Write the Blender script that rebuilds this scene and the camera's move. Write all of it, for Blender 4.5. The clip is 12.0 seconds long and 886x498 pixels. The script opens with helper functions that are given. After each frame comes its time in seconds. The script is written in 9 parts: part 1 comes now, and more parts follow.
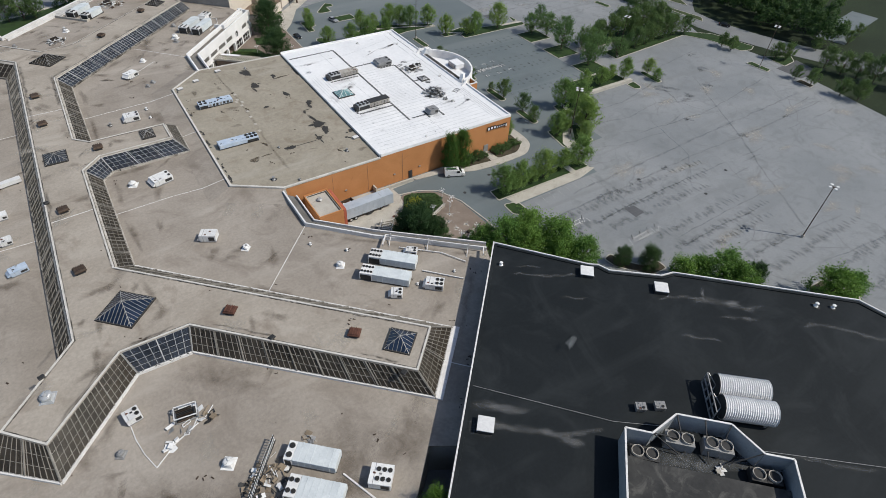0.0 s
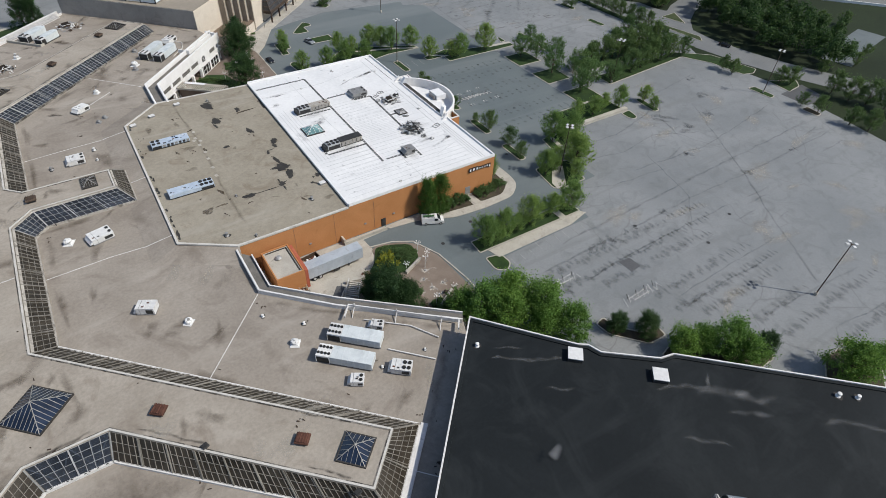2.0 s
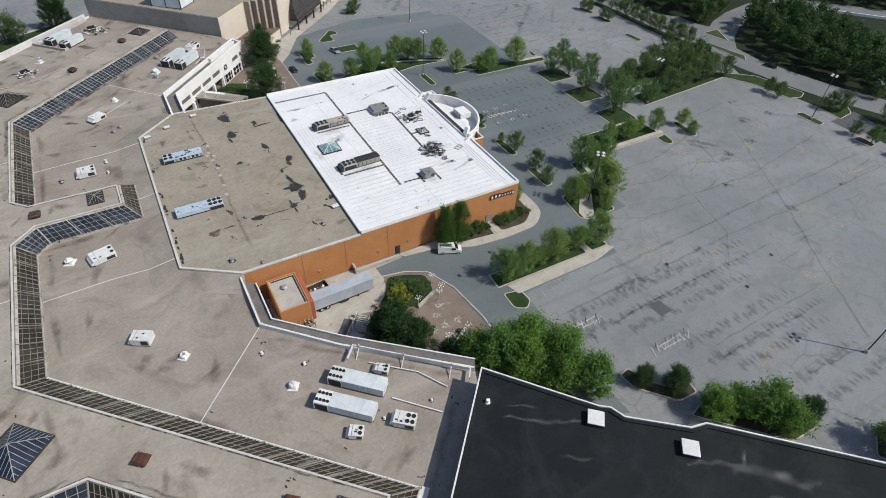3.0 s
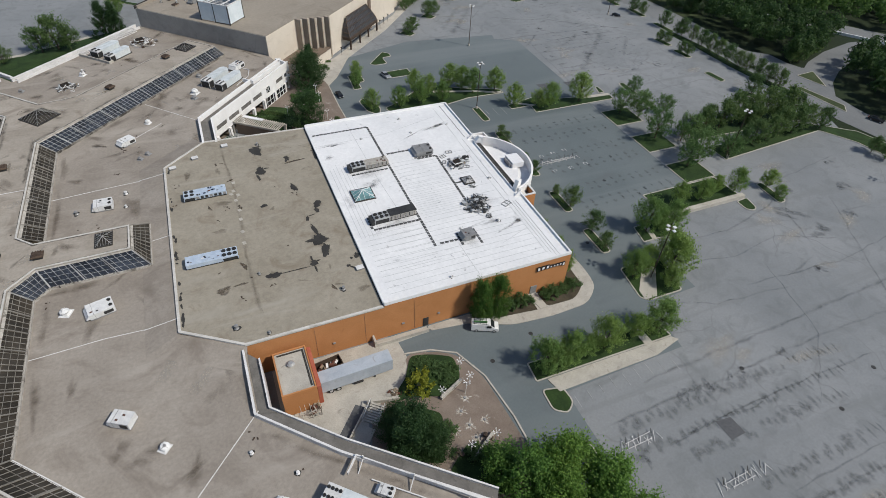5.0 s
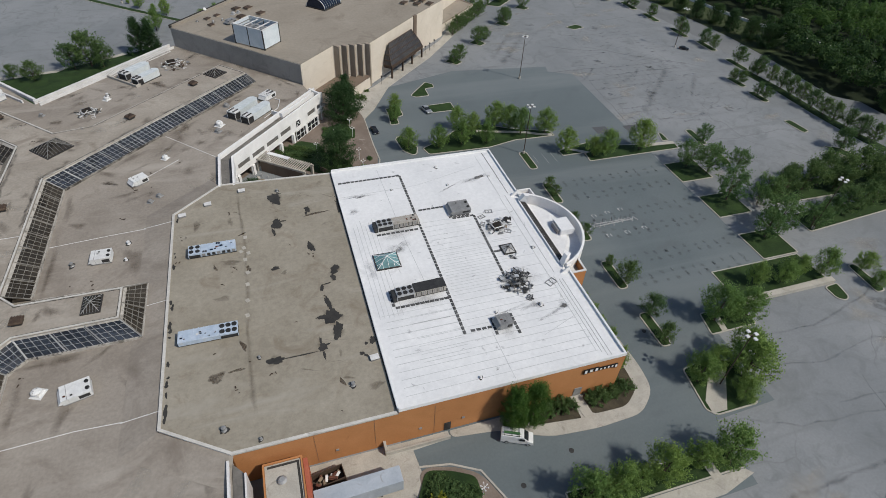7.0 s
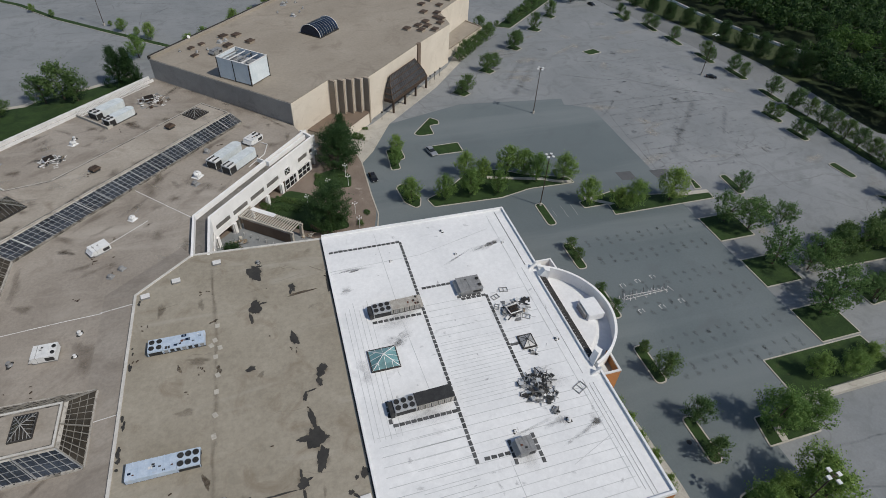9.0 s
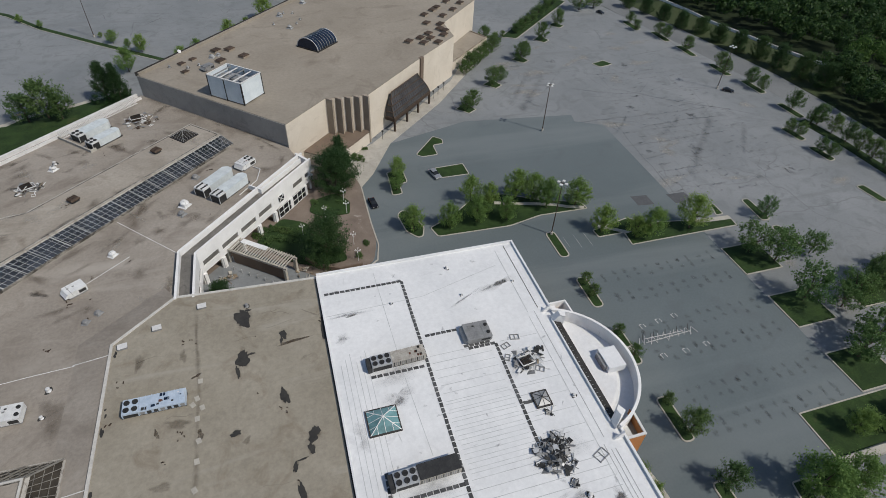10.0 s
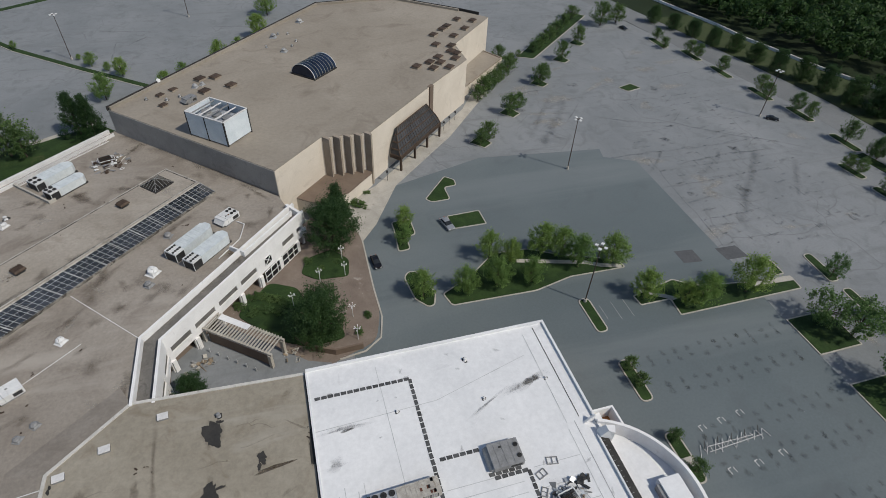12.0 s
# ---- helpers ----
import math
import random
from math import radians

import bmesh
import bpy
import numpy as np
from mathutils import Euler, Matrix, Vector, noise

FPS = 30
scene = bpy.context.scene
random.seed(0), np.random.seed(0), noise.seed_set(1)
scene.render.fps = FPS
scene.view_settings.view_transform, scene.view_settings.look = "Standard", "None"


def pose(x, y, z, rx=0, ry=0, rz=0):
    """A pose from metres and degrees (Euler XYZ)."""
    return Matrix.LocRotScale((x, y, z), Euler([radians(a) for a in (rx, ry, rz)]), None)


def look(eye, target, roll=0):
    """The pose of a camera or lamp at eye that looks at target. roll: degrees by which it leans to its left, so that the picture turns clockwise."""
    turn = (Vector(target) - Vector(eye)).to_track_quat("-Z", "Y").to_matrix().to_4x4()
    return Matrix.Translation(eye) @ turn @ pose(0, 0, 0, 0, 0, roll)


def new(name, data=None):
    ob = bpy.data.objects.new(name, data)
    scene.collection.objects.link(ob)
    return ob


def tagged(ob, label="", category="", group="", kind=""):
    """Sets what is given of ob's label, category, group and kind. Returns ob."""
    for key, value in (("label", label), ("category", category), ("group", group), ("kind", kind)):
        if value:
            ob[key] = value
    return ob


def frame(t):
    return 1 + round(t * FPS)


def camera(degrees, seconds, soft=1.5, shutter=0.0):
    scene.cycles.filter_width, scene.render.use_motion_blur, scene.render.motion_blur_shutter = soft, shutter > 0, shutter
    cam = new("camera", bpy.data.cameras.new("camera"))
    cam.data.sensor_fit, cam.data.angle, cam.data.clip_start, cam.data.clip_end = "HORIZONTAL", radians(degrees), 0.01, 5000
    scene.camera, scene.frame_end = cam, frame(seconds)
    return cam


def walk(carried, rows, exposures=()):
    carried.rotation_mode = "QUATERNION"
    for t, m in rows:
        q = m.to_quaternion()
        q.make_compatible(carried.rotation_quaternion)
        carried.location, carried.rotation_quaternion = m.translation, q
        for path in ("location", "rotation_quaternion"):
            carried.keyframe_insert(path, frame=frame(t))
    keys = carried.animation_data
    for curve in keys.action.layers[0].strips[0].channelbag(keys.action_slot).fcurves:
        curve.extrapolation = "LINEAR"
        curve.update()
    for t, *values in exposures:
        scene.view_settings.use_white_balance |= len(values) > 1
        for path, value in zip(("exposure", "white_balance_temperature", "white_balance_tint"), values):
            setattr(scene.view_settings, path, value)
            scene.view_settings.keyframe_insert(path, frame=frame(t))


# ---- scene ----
cam = camera(77.38, 12.0, soft=0.3)
PATH = [
    (0.0, 0.00, -0.00, 85.06, 47.04, -2.19, -32.92),
    (0.5, 3.59, 2.84, 85.32, 47.08, -2.21, -33.22),
    (1.0, 7.26, 5.94, 85.46, 47.12, -2.17, -33.50),
    (1.5, 10.68, 9.18, 85.56, 47.20, -2.19, -33.90),
    (2.0, 14.05, 12.67, 85.57, 47.23, -2.24, -33.24),
    (2.5, 17.53, 16.20, 85.51, 47.27, -2.25, -31.52),
    (3.0, 20.87, 20.06, 85.59, 47.24, -2.28, -29.68),
    (5.0, 32.56, 37.38, 85.52, 47.36, -2.43, -22.74),
    (5.5, 35.12, 42.16, 85.49, 47.36, -2.49, -20.05),
    (6.0, 37.44, 46.95, 85.26, 47.51, -2.52, -18.59),
    (6.5, 39.54, 51.98, 85.16, 47.64, -2.50, -17.77),
    (7.0, 41.33, 57.22, 85.15, 47.74, -2.46, -17.35),
    (9.0, 47.58, 79.71, 84.98, 47.94, -2.40, -16.92),
    (9.5, 49.07, 85.37, 84.80, 47.95, -2.32, -16.85),
    (10.0, 50.46, 91.02, 84.46, 48.00, -2.24, -16.76),
    (10.5, 51.86, 96.73, 84.19, 48.05, -2.19, -16.60),
    (11.0, 53.12, 102.50, 83.68, 48.15, -2.09, -16.49),
    (11.5, 54.29, 108.28, 82.68, 48.21, -2.02, -16.42),
    (12.0, 55.35, 114.02, 81.49, 48.30, -1.95, -16.38),
]
walk(cam, [(t, pose(*p)) for t, *p in PATH], exposures=[(0.0, 0.32), (3.0, 0.32), (5.5, 0.13), (7.0, 0.03), (9.5, -0.06), (12.0, -0.09)])

# ---- world, sun ----
SUN_EL, SUN_AZ = 49.0, 134.5
world = bpy.data.worlds.new("sky")
scene.world = world
world.use_nodes = True
wn = world.node_tree.nodes
sky = wn.new("ShaderNodeTexSky")
sky.sky_type, sky.sun_disc = "NISHITA", False
sky.sun_elevation, sky.sun_rotation = radians(SUN_EL), radians(SUN_AZ)
wn["Background"].inputs["Strength"].default_value = 0.095
world.node_tree.links.new(sky.outputs[0], wn["Background"].inputs["Color"])
sun_data = bpy.data.lights.new("sun", "SUN")
sun_data.energy, sun_data.angle, sun_data.color = 3.1, radians(0.53), (1.0, 0.95, 0.845)
sun = new("sun", sun_data)
sun.matrix_world = look((0, 0, 200), (0 - math.sin(radians(SUN_AZ)) * math.cos(radians(SUN_EL)),
                                      0 - math.cos(radians(SUN_AZ)) * math.cos(radians(SUN_EL)),
                                      200 - math.sin(radians(SUN_EL))))

# ---- materials ----
MATS = {}


def nodes_of(name):
    m = bpy.data.materials.new(name)
    m.use_nodes = True
    MATS[name] = m
    nt = m.node_tree
    return m, nt, nt.nodes, nt.links, nt.nodes["Principled BSDF"]


def noise_node(n, l, coord, scale, detail=4.0, rough=0.55, dist=0.0, stretch=None):
    tex = n.new("ShaderNodeTexNoise")
    tex.inputs["Scale"].default_value = scale
    tex.inputs["Detail"].default_value = detail
    tex.inputs["Roughness"].default_value = rough
    tex.inputs["Distortion"].default_value = dist
    if stretch:
        mp = n.new("ShaderNodeMapping")
        mp.inputs["Rotation"].default_value = (0, 0, radians(stretch[0]))
        mp.inputs["Scale"].default_value = (stretch[1], stretch[2], 1)
        l.new(coord, mp.inputs["Vector"])
        coord = mp.outputs[0]
    l.new(coord, tex.inputs["Vector"])
    return tex.outputs["Fac"]


def ramp_node(n, l, fac, stops):
    r = n.new("ShaderNodeValToRGB")
    el = r.color_ramp.elements
    while len(el) < len(stops):
        el.new(0.5)
    for e, (p, c) in zip(el, stops):
        e.position = p
        e.color = (*c, 1) if isinstance(c, tuple) else (c, c, c, 1)
    l.new(fac, r.inputs["Fac"])
    return r.outputs["Color"]


def mix_node(n, l, fac, a, b, mode="MIX"):
    m = n.new("ShaderNodeMix")
    m.data_type, m.blend_type = "RGBA", mode
    for sock, v in ((m.inputs[0], fac), (m.inputs[6], a), (m.inputs[7], b)):
        if isinstance(v, (int, float)):
            sock.default_value = v if sock == m.inputs[0] else (v, v, v, 1)
        elif isinstance(v, tuple):
            sock.default_value = (*v, 1)
        else:
            l.new(v, sock)
    return m.outputs[2]


def surface(name, c1, c2, big=0.08, small=2.5, amount=0.35, rough=0.8, metal=0.0, bump=0.02, stains=None, world_space=True, vary=0.0, streak=None, cracks=None, spec=0.3):
    """Two colours mixed by broad noise, finer grain over it, optional stains, streaks and cracks."""
    m, nt, n, l, p = nodes_of(name)
    if world_space:
        coord = n.new("ShaderNodeNewGeometry").outputs["Position"]
    else:
        coord = n.new("ShaderNodeTexCoord").outputs["Object"]
    broad = noise_node(n, l, coord, big, 5, 0.6, 0.4)
    col = ramp_node(n, l, broad, [(0.32, c1), (0.68, c2)])
    grain = noise_node(n, l, coord, small, 6, 0.7)
    g = ramp_node(n, l, grain, [(0.25, 1 - amount), (0.75, 1 + amount * 0.4)])
    col = mix_node(n, l, 1.0, col, g, "MULTIPLY")
    if stains:
        c, scale, lo, hi = stains
        s = noise_node(n, l, coord, scale, 6, 0.65, 1.2)
        col = mix_node(n, l, ramp_node(n, l, s, [(lo, 0.0), (hi, 1.0)]), col, c)
    if streak:
        c, ang, sx, sy, lo, hi = streak
        s = noise_node(n, l, coord, 1.0, 4, 0.6, 0.5, (ang, sx, sy))
        col = mix_node(n, l, ramp_node(n, l, s, [(lo, 0.0), (hi, 0.75)]), col, c)
    if cracks:
        c, scale, width = cracks
        warp = n.new("ShaderNodeTexNoise")
        warp.inputs["Scale"].default_value = scale * 2
        l.new(coord, warp.inputs["Vector"])
        add = n.new("ShaderNodeMixRGB")
        add.blend_type, add.inputs[0].default_value = "ADD", 1.0
        mul = n.new("ShaderNodeVectorMath")
        mul.operation, mul.inputs[3].default_value = "SCALE", 0.35 / scale
        l.new(warp.outputs["Color"], mul.inputs[0])
        ad2 = n.new("ShaderNodeVectorMath")
        l.new(coord, ad2.inputs[0])
        l.new(mul.outputs[0], ad2.inputs[1])
        n.remove(add)
        v = n.new("ShaderNodeTexVoronoi")
        v.feature = "DISTANCE_TO_EDGE"
        v.inputs["Scale"].default_value = scale
        l.new(ad2.outputs[0], v.inputs["Vector"])
        mask = noise_node(n, l, coord, scale * 0.6, 3)
        lim = n.new("ShaderNodeMath")
        lim.operation = "MULTIPLY"
        l.new(ramp_node(n, l, v.outputs["Distance"], [(0.0, 1.0), (width, 0.0)]), lim.inputs[0])
        l.new(ramp_node(n, l, mask, [(0.42, 0.0), (0.6, 0.8)]), lim.inputs[1])
        col = mix_node(n, l, lim.outputs[0], col, c)
    if vary:
        oi = n.new("ShaderNodeObjectInfo")
        col = mix_node(n, l, 1.0, col, ramp_node(n, l, oi.outputs["Random"], [(0, 1 - vary), (1, 1 + vary * 0.3)]), "MULTIPLY")
    l.new(col, p.inputs["Base Color"])
    p.inputs["Roughness"].default_value = rough
    p.inputs["Metallic"].default_value = metal
    p.inputs["Specular IOR Level"].default_value = spec
    if bump:
        b = n.new("ShaderNodeBump")
        b.inputs["Strength"].default_value, b.inputs["Distance"].default_value = 0.5, bump
        l.new(grain, b.inputs["Height"])
        l.new(b.outputs[0], p.inputs["Normal"])
    return m


surface("asphalt_old", (0.180, 0.193, 0.203), (0.246, 0.256, 0.265), 0.03, 2.2, 0.15, 0.9, bump=0,
        stains=((0.145, 0.155, 0.16), 0.2, 0.5, 0.78), streak=((0.165, 0.174, 0.178), 35, 0.012, 0.25, 0.55, 0.75), cracks=((0.15, 0.155, 0.16), 0.05, 0.01))
surface("asphalt_new", (0.108, 0.131, 0.140), (0.145, 0.168, 0.176), 0.02, 2.2, 0.13, 0.9, bump=0,
        stains=((0.105, 0.12, 0.128), 0.08, 0.55, 0.8), streak=((0.185, 0.205, 0.212), -14, 0.008, 0.07, 0.5, 0.8))
surface("asphalt_road", (0.15, 0.158, 0.163), (0.20, 0.208, 0.212), 0.05, 1.5, 0.2, 0.9, bump=0.01)
surface("asphalt_fresh_patch", (0.085, 0.088, 0.094), (0.105, 0.108, 0.115), 0.4, 2.0, 0.25, 0.9, bump=0.01)
surface("grass", (0.015, 0.036, 0.009), (0.034, 0.067, 0.016), 0.25, 4.0, 0.5, 0.9, bump=0.05, stains=((0.06, 0.066, 0.024), 0.3, 0.62, 0.78))
# ground kept very dark: the shade under the trees is in its colour
surface("meadow_tree_shade", (0.010, 0.019, 0.006), (0.020, 0.034, 0.011), 0.03, 1.0, 0.5, 0.9, bump=0.05)
surface("grass_dry", (0.036, 0.053, 0.020), (0.064, 0.082, 0.034), 0.2, 4.0, 0.4, 0.9, bump=0.04, stains=((0.10, 0.095, 0.06), 0.3, 0.6, 0.78))
surface("mulch", (0.05, 0.042, 0.028), (0.095, 0.078, 0.052), 0.5, 6.0, 0.5, 0.95, bump=0.03)
surface("concrete", (0.36, 0.34, 0.30), (0.47, 0.44, 0.39), 0.3, 4.0, 0.2, 0.85, stains=((0.25, 0.23, 0.2), 0.5, 0.58, 0.75))
surface("plaza_paver", (0.175, 0.138, 0.113), (0.24, 0.195, 0.162), 0.25, 5.0, 0.3, 0.85, stains=((0.36, 0.32, 0.28), 0.35, 0.64, 0.72))
surface("roof_ballast", (0.25, 0.22, 0.188), (0.342, 0.307, 0.267), 0.055, 1.8, 0.24, 0.9, bump=0.012,
        stains=((0.17, 0.143, 0.119), 0.085, 0.5, 0.78), streak=((0.375, 0.342, 0.302), 70, 0.04, 0.16, 0.55, 0.75))
surface("roof_spine", (0.285, 0.252, 0.212), (0.38, 0.341, 0.293), 0.08, 1.8, 0.24, 0.9, bump=0.012,
        stains=((0.20, 0.167, 0.135), 0.14, 0.52, 0.76), streak=((0.39, 0.355, 0.31), 20, 0.05, 0.2, 0.56, 0.75))
surface("roof_tan", (0.262, 0.234, 0.186), (0.325, 0.294, 0.24), 0.09, 1.3, 0.24, 0.95, bump=0.015,
        stains=((0.185, 0.15, 0.11), 0.17, 0.55, 0.78), streak=((0.35, 0.325, 0.28), 40, 0.05, 0.22, 0.58, 0.75))
surface("roof_store", (0.255, 0.223, 0.182), (0.325, 0.288, 0.24), 0.05, 1.2, 0.16, 0.9, bump=0.012, stains=((0.19, 0.16, 0.128), 0.1, 0.54, 0.78))
surface("membrane_white", (0.66, 0.665, 0.675), (0.76, 0.76, 0.765), 0.1, 1.2, 0.12, 0.5, bump=0.01, stains=((0.52, 0.52, 0.53), 0.16, 0.62, 0.8))
surface("membrane_seam", (0.42, 0.43, 0.44), (0.60, 0.605, 0.61), 0.3, 2.0, 0.1, 0.6, bump=0)
surface("membrane_black", (0.0066, 0.0095, 0.0115), (0.0115, 0.015, 0.0175), 0.05, 2.0, 0.25, 0.75, bump=0.008,
        stains=((0.0215, 0.0255, 0.028), 0.09, 0.5, 0.8), streak=((0.020, 0.024, 0.0265), -45, 0.05, 0.22, 0.52, 0.8), spec=0.2)
surface("walk_pad", (0.075, 0.077, 0.08), (0.12, 0.122, 0.125), 1.0, 8.0, 0.3, 0.9, bump=0, vary=0.4)
surface("roof_tar", (0.03, 0.029, 0.028), (0.052, 0.049, 0.045), 0.5, 3.0, 0.3, 0.8, bump=0.02)
surface("stucco_orange", (0.40, 0.175, 0.065), (0.47, 0.215, 0.085), 0.15, 4.0, 0.12, 0.85, bump=0.01, stains=((0.32, 0.14, 0.055), 0.3, 0.6, 0.8))
surface("stucco_cream", (0.57, 0.505, 0.425), (0.65, 0.585, 0.50), 0.12, 4.0, 0.1, 0.85, bump=0.01, stains=((0.46, 0.40, 0.335), 0.2, 0.55, 0.8))
surface("stucco_dark", (0.20, 0.187, 0.172), (0.27, 0.252, 0.235), 0.15, 4.0, 0.12, 0.85, bump=0.01, stains=((0.14, 0.13, 0.12), 0.25, 0.55, 0.8))
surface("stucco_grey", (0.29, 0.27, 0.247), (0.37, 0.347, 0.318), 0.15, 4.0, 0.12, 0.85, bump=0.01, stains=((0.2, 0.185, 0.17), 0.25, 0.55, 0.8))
surface("fin_tan", (0.27, 0.225, 0.18), (0.34, 0.29, 0.235), 0.3, 4.0, 0.15, 0.85)
surface("fin_brown", (0.15, 0.11, 0.085), (0.19, 0.145, 0.11), 0.3, 4.0, 0.15, 0.85)
surface("paint_white", (0.72, 0.71, 0.70), (0.82, 0.81, 0.80), 0.3, 5.0, 0.08, 0.6, bump=0.005, stains=((0.55, 0.53, 0.5), 0.6, 0.62, 0.8))
surface("coping_white", (0.58, 0.57, 0.56), (0.72, 0.71, 0.70), 0.4, 3.0, 0.15, 0.5, bump=0, stains=((0.3, 0.29, 0.28), 0.8, 0.6, 0.72))
surface("coping_grey", (0.30, 0.30, 0.30), (0.45, 0.45, 0.45), 0.4, 3.0, 0.15, 0.5, metal=0.3, bump=0)
surface("flashing_dark", (0.03, 0.028, 0.027), (0.06, 0.056, 0.052), 0.4, 4.0, 0.3, 0.8, bump=0)
surface("metal_white", (0.62, 0.62, 0.62), (0.76, 0.76, 0.75), 0.8, 5.0, 0.12, 0.45, bump=0.004, stains=((0.42, 0.38, 0.33), 1.2, 0.64, 0.8), world_space=False, vary=0.15)
surface("metal_ice", (0.52, 0.56, 0.58), (0.66, 0.70, 0.71), 0.5, 4.0, 0.12, 0.5, bump=0.004, stains=((0.44, 0.45, 0.44), 0.7, 0.6, 0.8), world_space=False, vary=0.1)
surface("metal_blue", (0.36, 0.44, 0.55), (0.50, 0.57, 0.66), 0.8, 5.0, 0.15, 0.45, bump=0.004, stains=((0.36, 0.33, 0.3), 0.8, 0.6, 0.8), world_space=False)
surface("metal_grey", (0.22, 0.22, 0.22), (0.32, 0.32, 0.32), 0.8, 5.0, 0.2, 0.5, metal=0.2, bump=0.004, stains=((0.14, 0.12, 0.1), 1.2, 0.6, 0.8), world_space=False)
surface("metal_tan", (0.33, 0.305, 0.27), (0.50, 0.475, 0.43), 0.8, 5.0, 0.25, 0.6, bump=0.004, stains=((0.20, 0.15, 0.10), 0.9, 0.55, 0.75), world_space=False)
surface("metal_dark", (0.025, 0.025, 0.026), (0.05, 0.05, 0.05), 1.0, 6.0, 0.3, 0.6, bump=0, world_space=False)
surface("metal_rust", (0.105, 0.045, 0.032), (0.16, 0.07, 0.048), 1.2, 6.0, 0.35, 0.85, bump=0.01, world_space=False, vary=0.35)
surface("metal_brown", (0.06, 0.04, 0.03), (0.10, 0.07, 0.05), 1.2, 6.0, 0.3, 0.7, bump=0.005, world_space=False, vary=0.3)
surface("metal_galv", (0.42, 0.43, 0.44), (0.55, 0.56, 0.57), 0.8, 5.0, 0.15, 0.4, metal=0.4, bump=0.004, world_space=False)
surface("screen_grey", (0.24, 0.265, 0.29), (0.36, 0.385, 0.41), 0.35, 4.0, 0.15, 0.5, bump=0.004, stains=((0.2, 0.21, 0.22), 0.6, 0.55, 0.75))
surface("membrane_dusty", (0.022, 0.023, 0.024), (0.05, 0.05, 0.049), 0.2, 2.0, 0.25, 0.8, bump=0, stains=((0.085, 0.083, 0.078), 0.3, 0.52, 0.7))
surface("screen_blue", (0.54, 0.60, 0.645), (0.66, 0.71, 0.745), 0.4, 4.0, 0.1, 0.5, bump=0.004)
surface("mullion", (0.22, 0.215, 0.205), (0.40, 0.39, 0.37), 0.35, 4.0, 0.3, 0.6, metal=0.2, bump=0)
surface("stall_paint", (0.19, 0.195, 0.205), (0.30, 0.30, 0.305), 0.5, 6.0, 0.4, 0.9, bump=0)
surface("paint_worn", (0.26, 0.27, 0.275), (0.42, 0.42, 0.42), 0.7, 3.0, 0.4, 0.9, bump=0)
surface("paint_marking", (0.5, 0.5, 0.49), (0.62, 0.62, 0.6), 0.7, 5.0, 0.3, 0.8, bump=0)
surface("bark", (0.09, 0.07, 0.05), (0.14, 0.11, 0.085), 1.0, 8.0, 0.4, 0.95, bump=0.02, world_space=False)
surface("wood_weathered", (0.22, 0.17, 0.12), (0.32, 0.26, 0.19), 1.0, 6.0, 0.3, 0.9, bump=0.01, world_space=False, vary=0.3)
surface("terracotta", (0.36, 0.09, 0.05), (0.43, 0.13, 0.075), 0.5, 5.0, 0.2, 0.8, bump=0.01)
surface("rubber", (0.012, 0.012, 0.012), (0.025, 0.025, 0.025), 1.0, 8.0, 0.3, 0.8, bump=0, world_space=False)
surface("car_black", (0.008, 0.008, 0.01), (0.012, 0.012, 0.014), 0.5, 6.0, 0.05, 0.25, bump=0, world_space=False, spec=0.5)
surface("car_silver", (0.30, 0.31, 0.33), (0.34, 0.35, 0.37), 0.5, 6.0, 0.05, 0.3, metal=0.4, bump=0, world_space=False, spec=0.5)
surface("fabric_green", (0.03, 0.09, 0.03), (0.05, 0.13, 0.05), 0.5, 6.0, 0.2, 0.8, bump=0, world_space=False)
surface("sign_black", (0.012, 0.012, 0.013), (0.02, 0.02, 0.021), 0.5, 6.0, 0.1, 0.5, bump=0)


def leaf_material(name, c1, c2):
    m, nt, n, l, p = nodes_of(name)
    geo = n.new("ShaderNodeNewGeometry")
    oi = n.new("ShaderNodeObjectInfo")
    col = ramp_node(n, l, geo.outputs["Random Per Island"], [(0.0, c1), (1.0, c2)])
    col = mix_node(n, l, 1.0, col, ramp_node(n, l, oi.outputs["Random"], [(0, (0.8, 0.86, 0.86)), (1, (1.18, 1.1, 1.0))]), "MULTIPLY")
    l.new(col, p.inputs["Base Color"])
    p.inputs["Roughness"].default_value = 0.6
    p.inputs["Specular IOR Level"].default_value = 0.25
    tr = n.new("ShaderNodeBsdfTranslucent")
    l.new(col, tr.inputs["Color"])
    mx = n.new("ShaderNodeMixShader")
    mx.inputs[0].default_value = 0.48
    l.new(p.outputs[0], mx.inputs[1])
    l.new(tr.outputs[0], mx.inputs[2])
    l.new(mx.outputs[0], n["Material Output"].inputs["Surface"])
    return m


leaf_material("leaf_green", (0.125, 0.215, 0.055), (0.25, 0.365, 0.11))
leaf_material("leaf_bright", (0.08, 0.172, 0.034), (0.185, 0.325, 0.07))
leaf_material("leaf_upright", (0.05, 0.118, 0.026), (0.12, 0.225, 0.05))
leaf_material("leaf_dark", (0.030, 0.068, 0.025), (0.066, 0.125, 0.044))
leaf_material("leaf_olive", (0.078, 0.15, 0.05), (0.16, 0.26, 0.095))
leaf_material("leaf_yellow", (0.20, 0.23, 0.025), (0.33, 0.35, 0.05))
leaf_material("leaf_forest", (0.062, 0.118, 0.042), (0.14, 0.22, 0.08))
leaf_material("leaf_woods", (0.022, 0.053, 0.018), (0.06, 0.118, 0.038))
leaf_material("leaf_far", (0.05, 0.108, 0.026), (0.105, 0.19, 0.05))


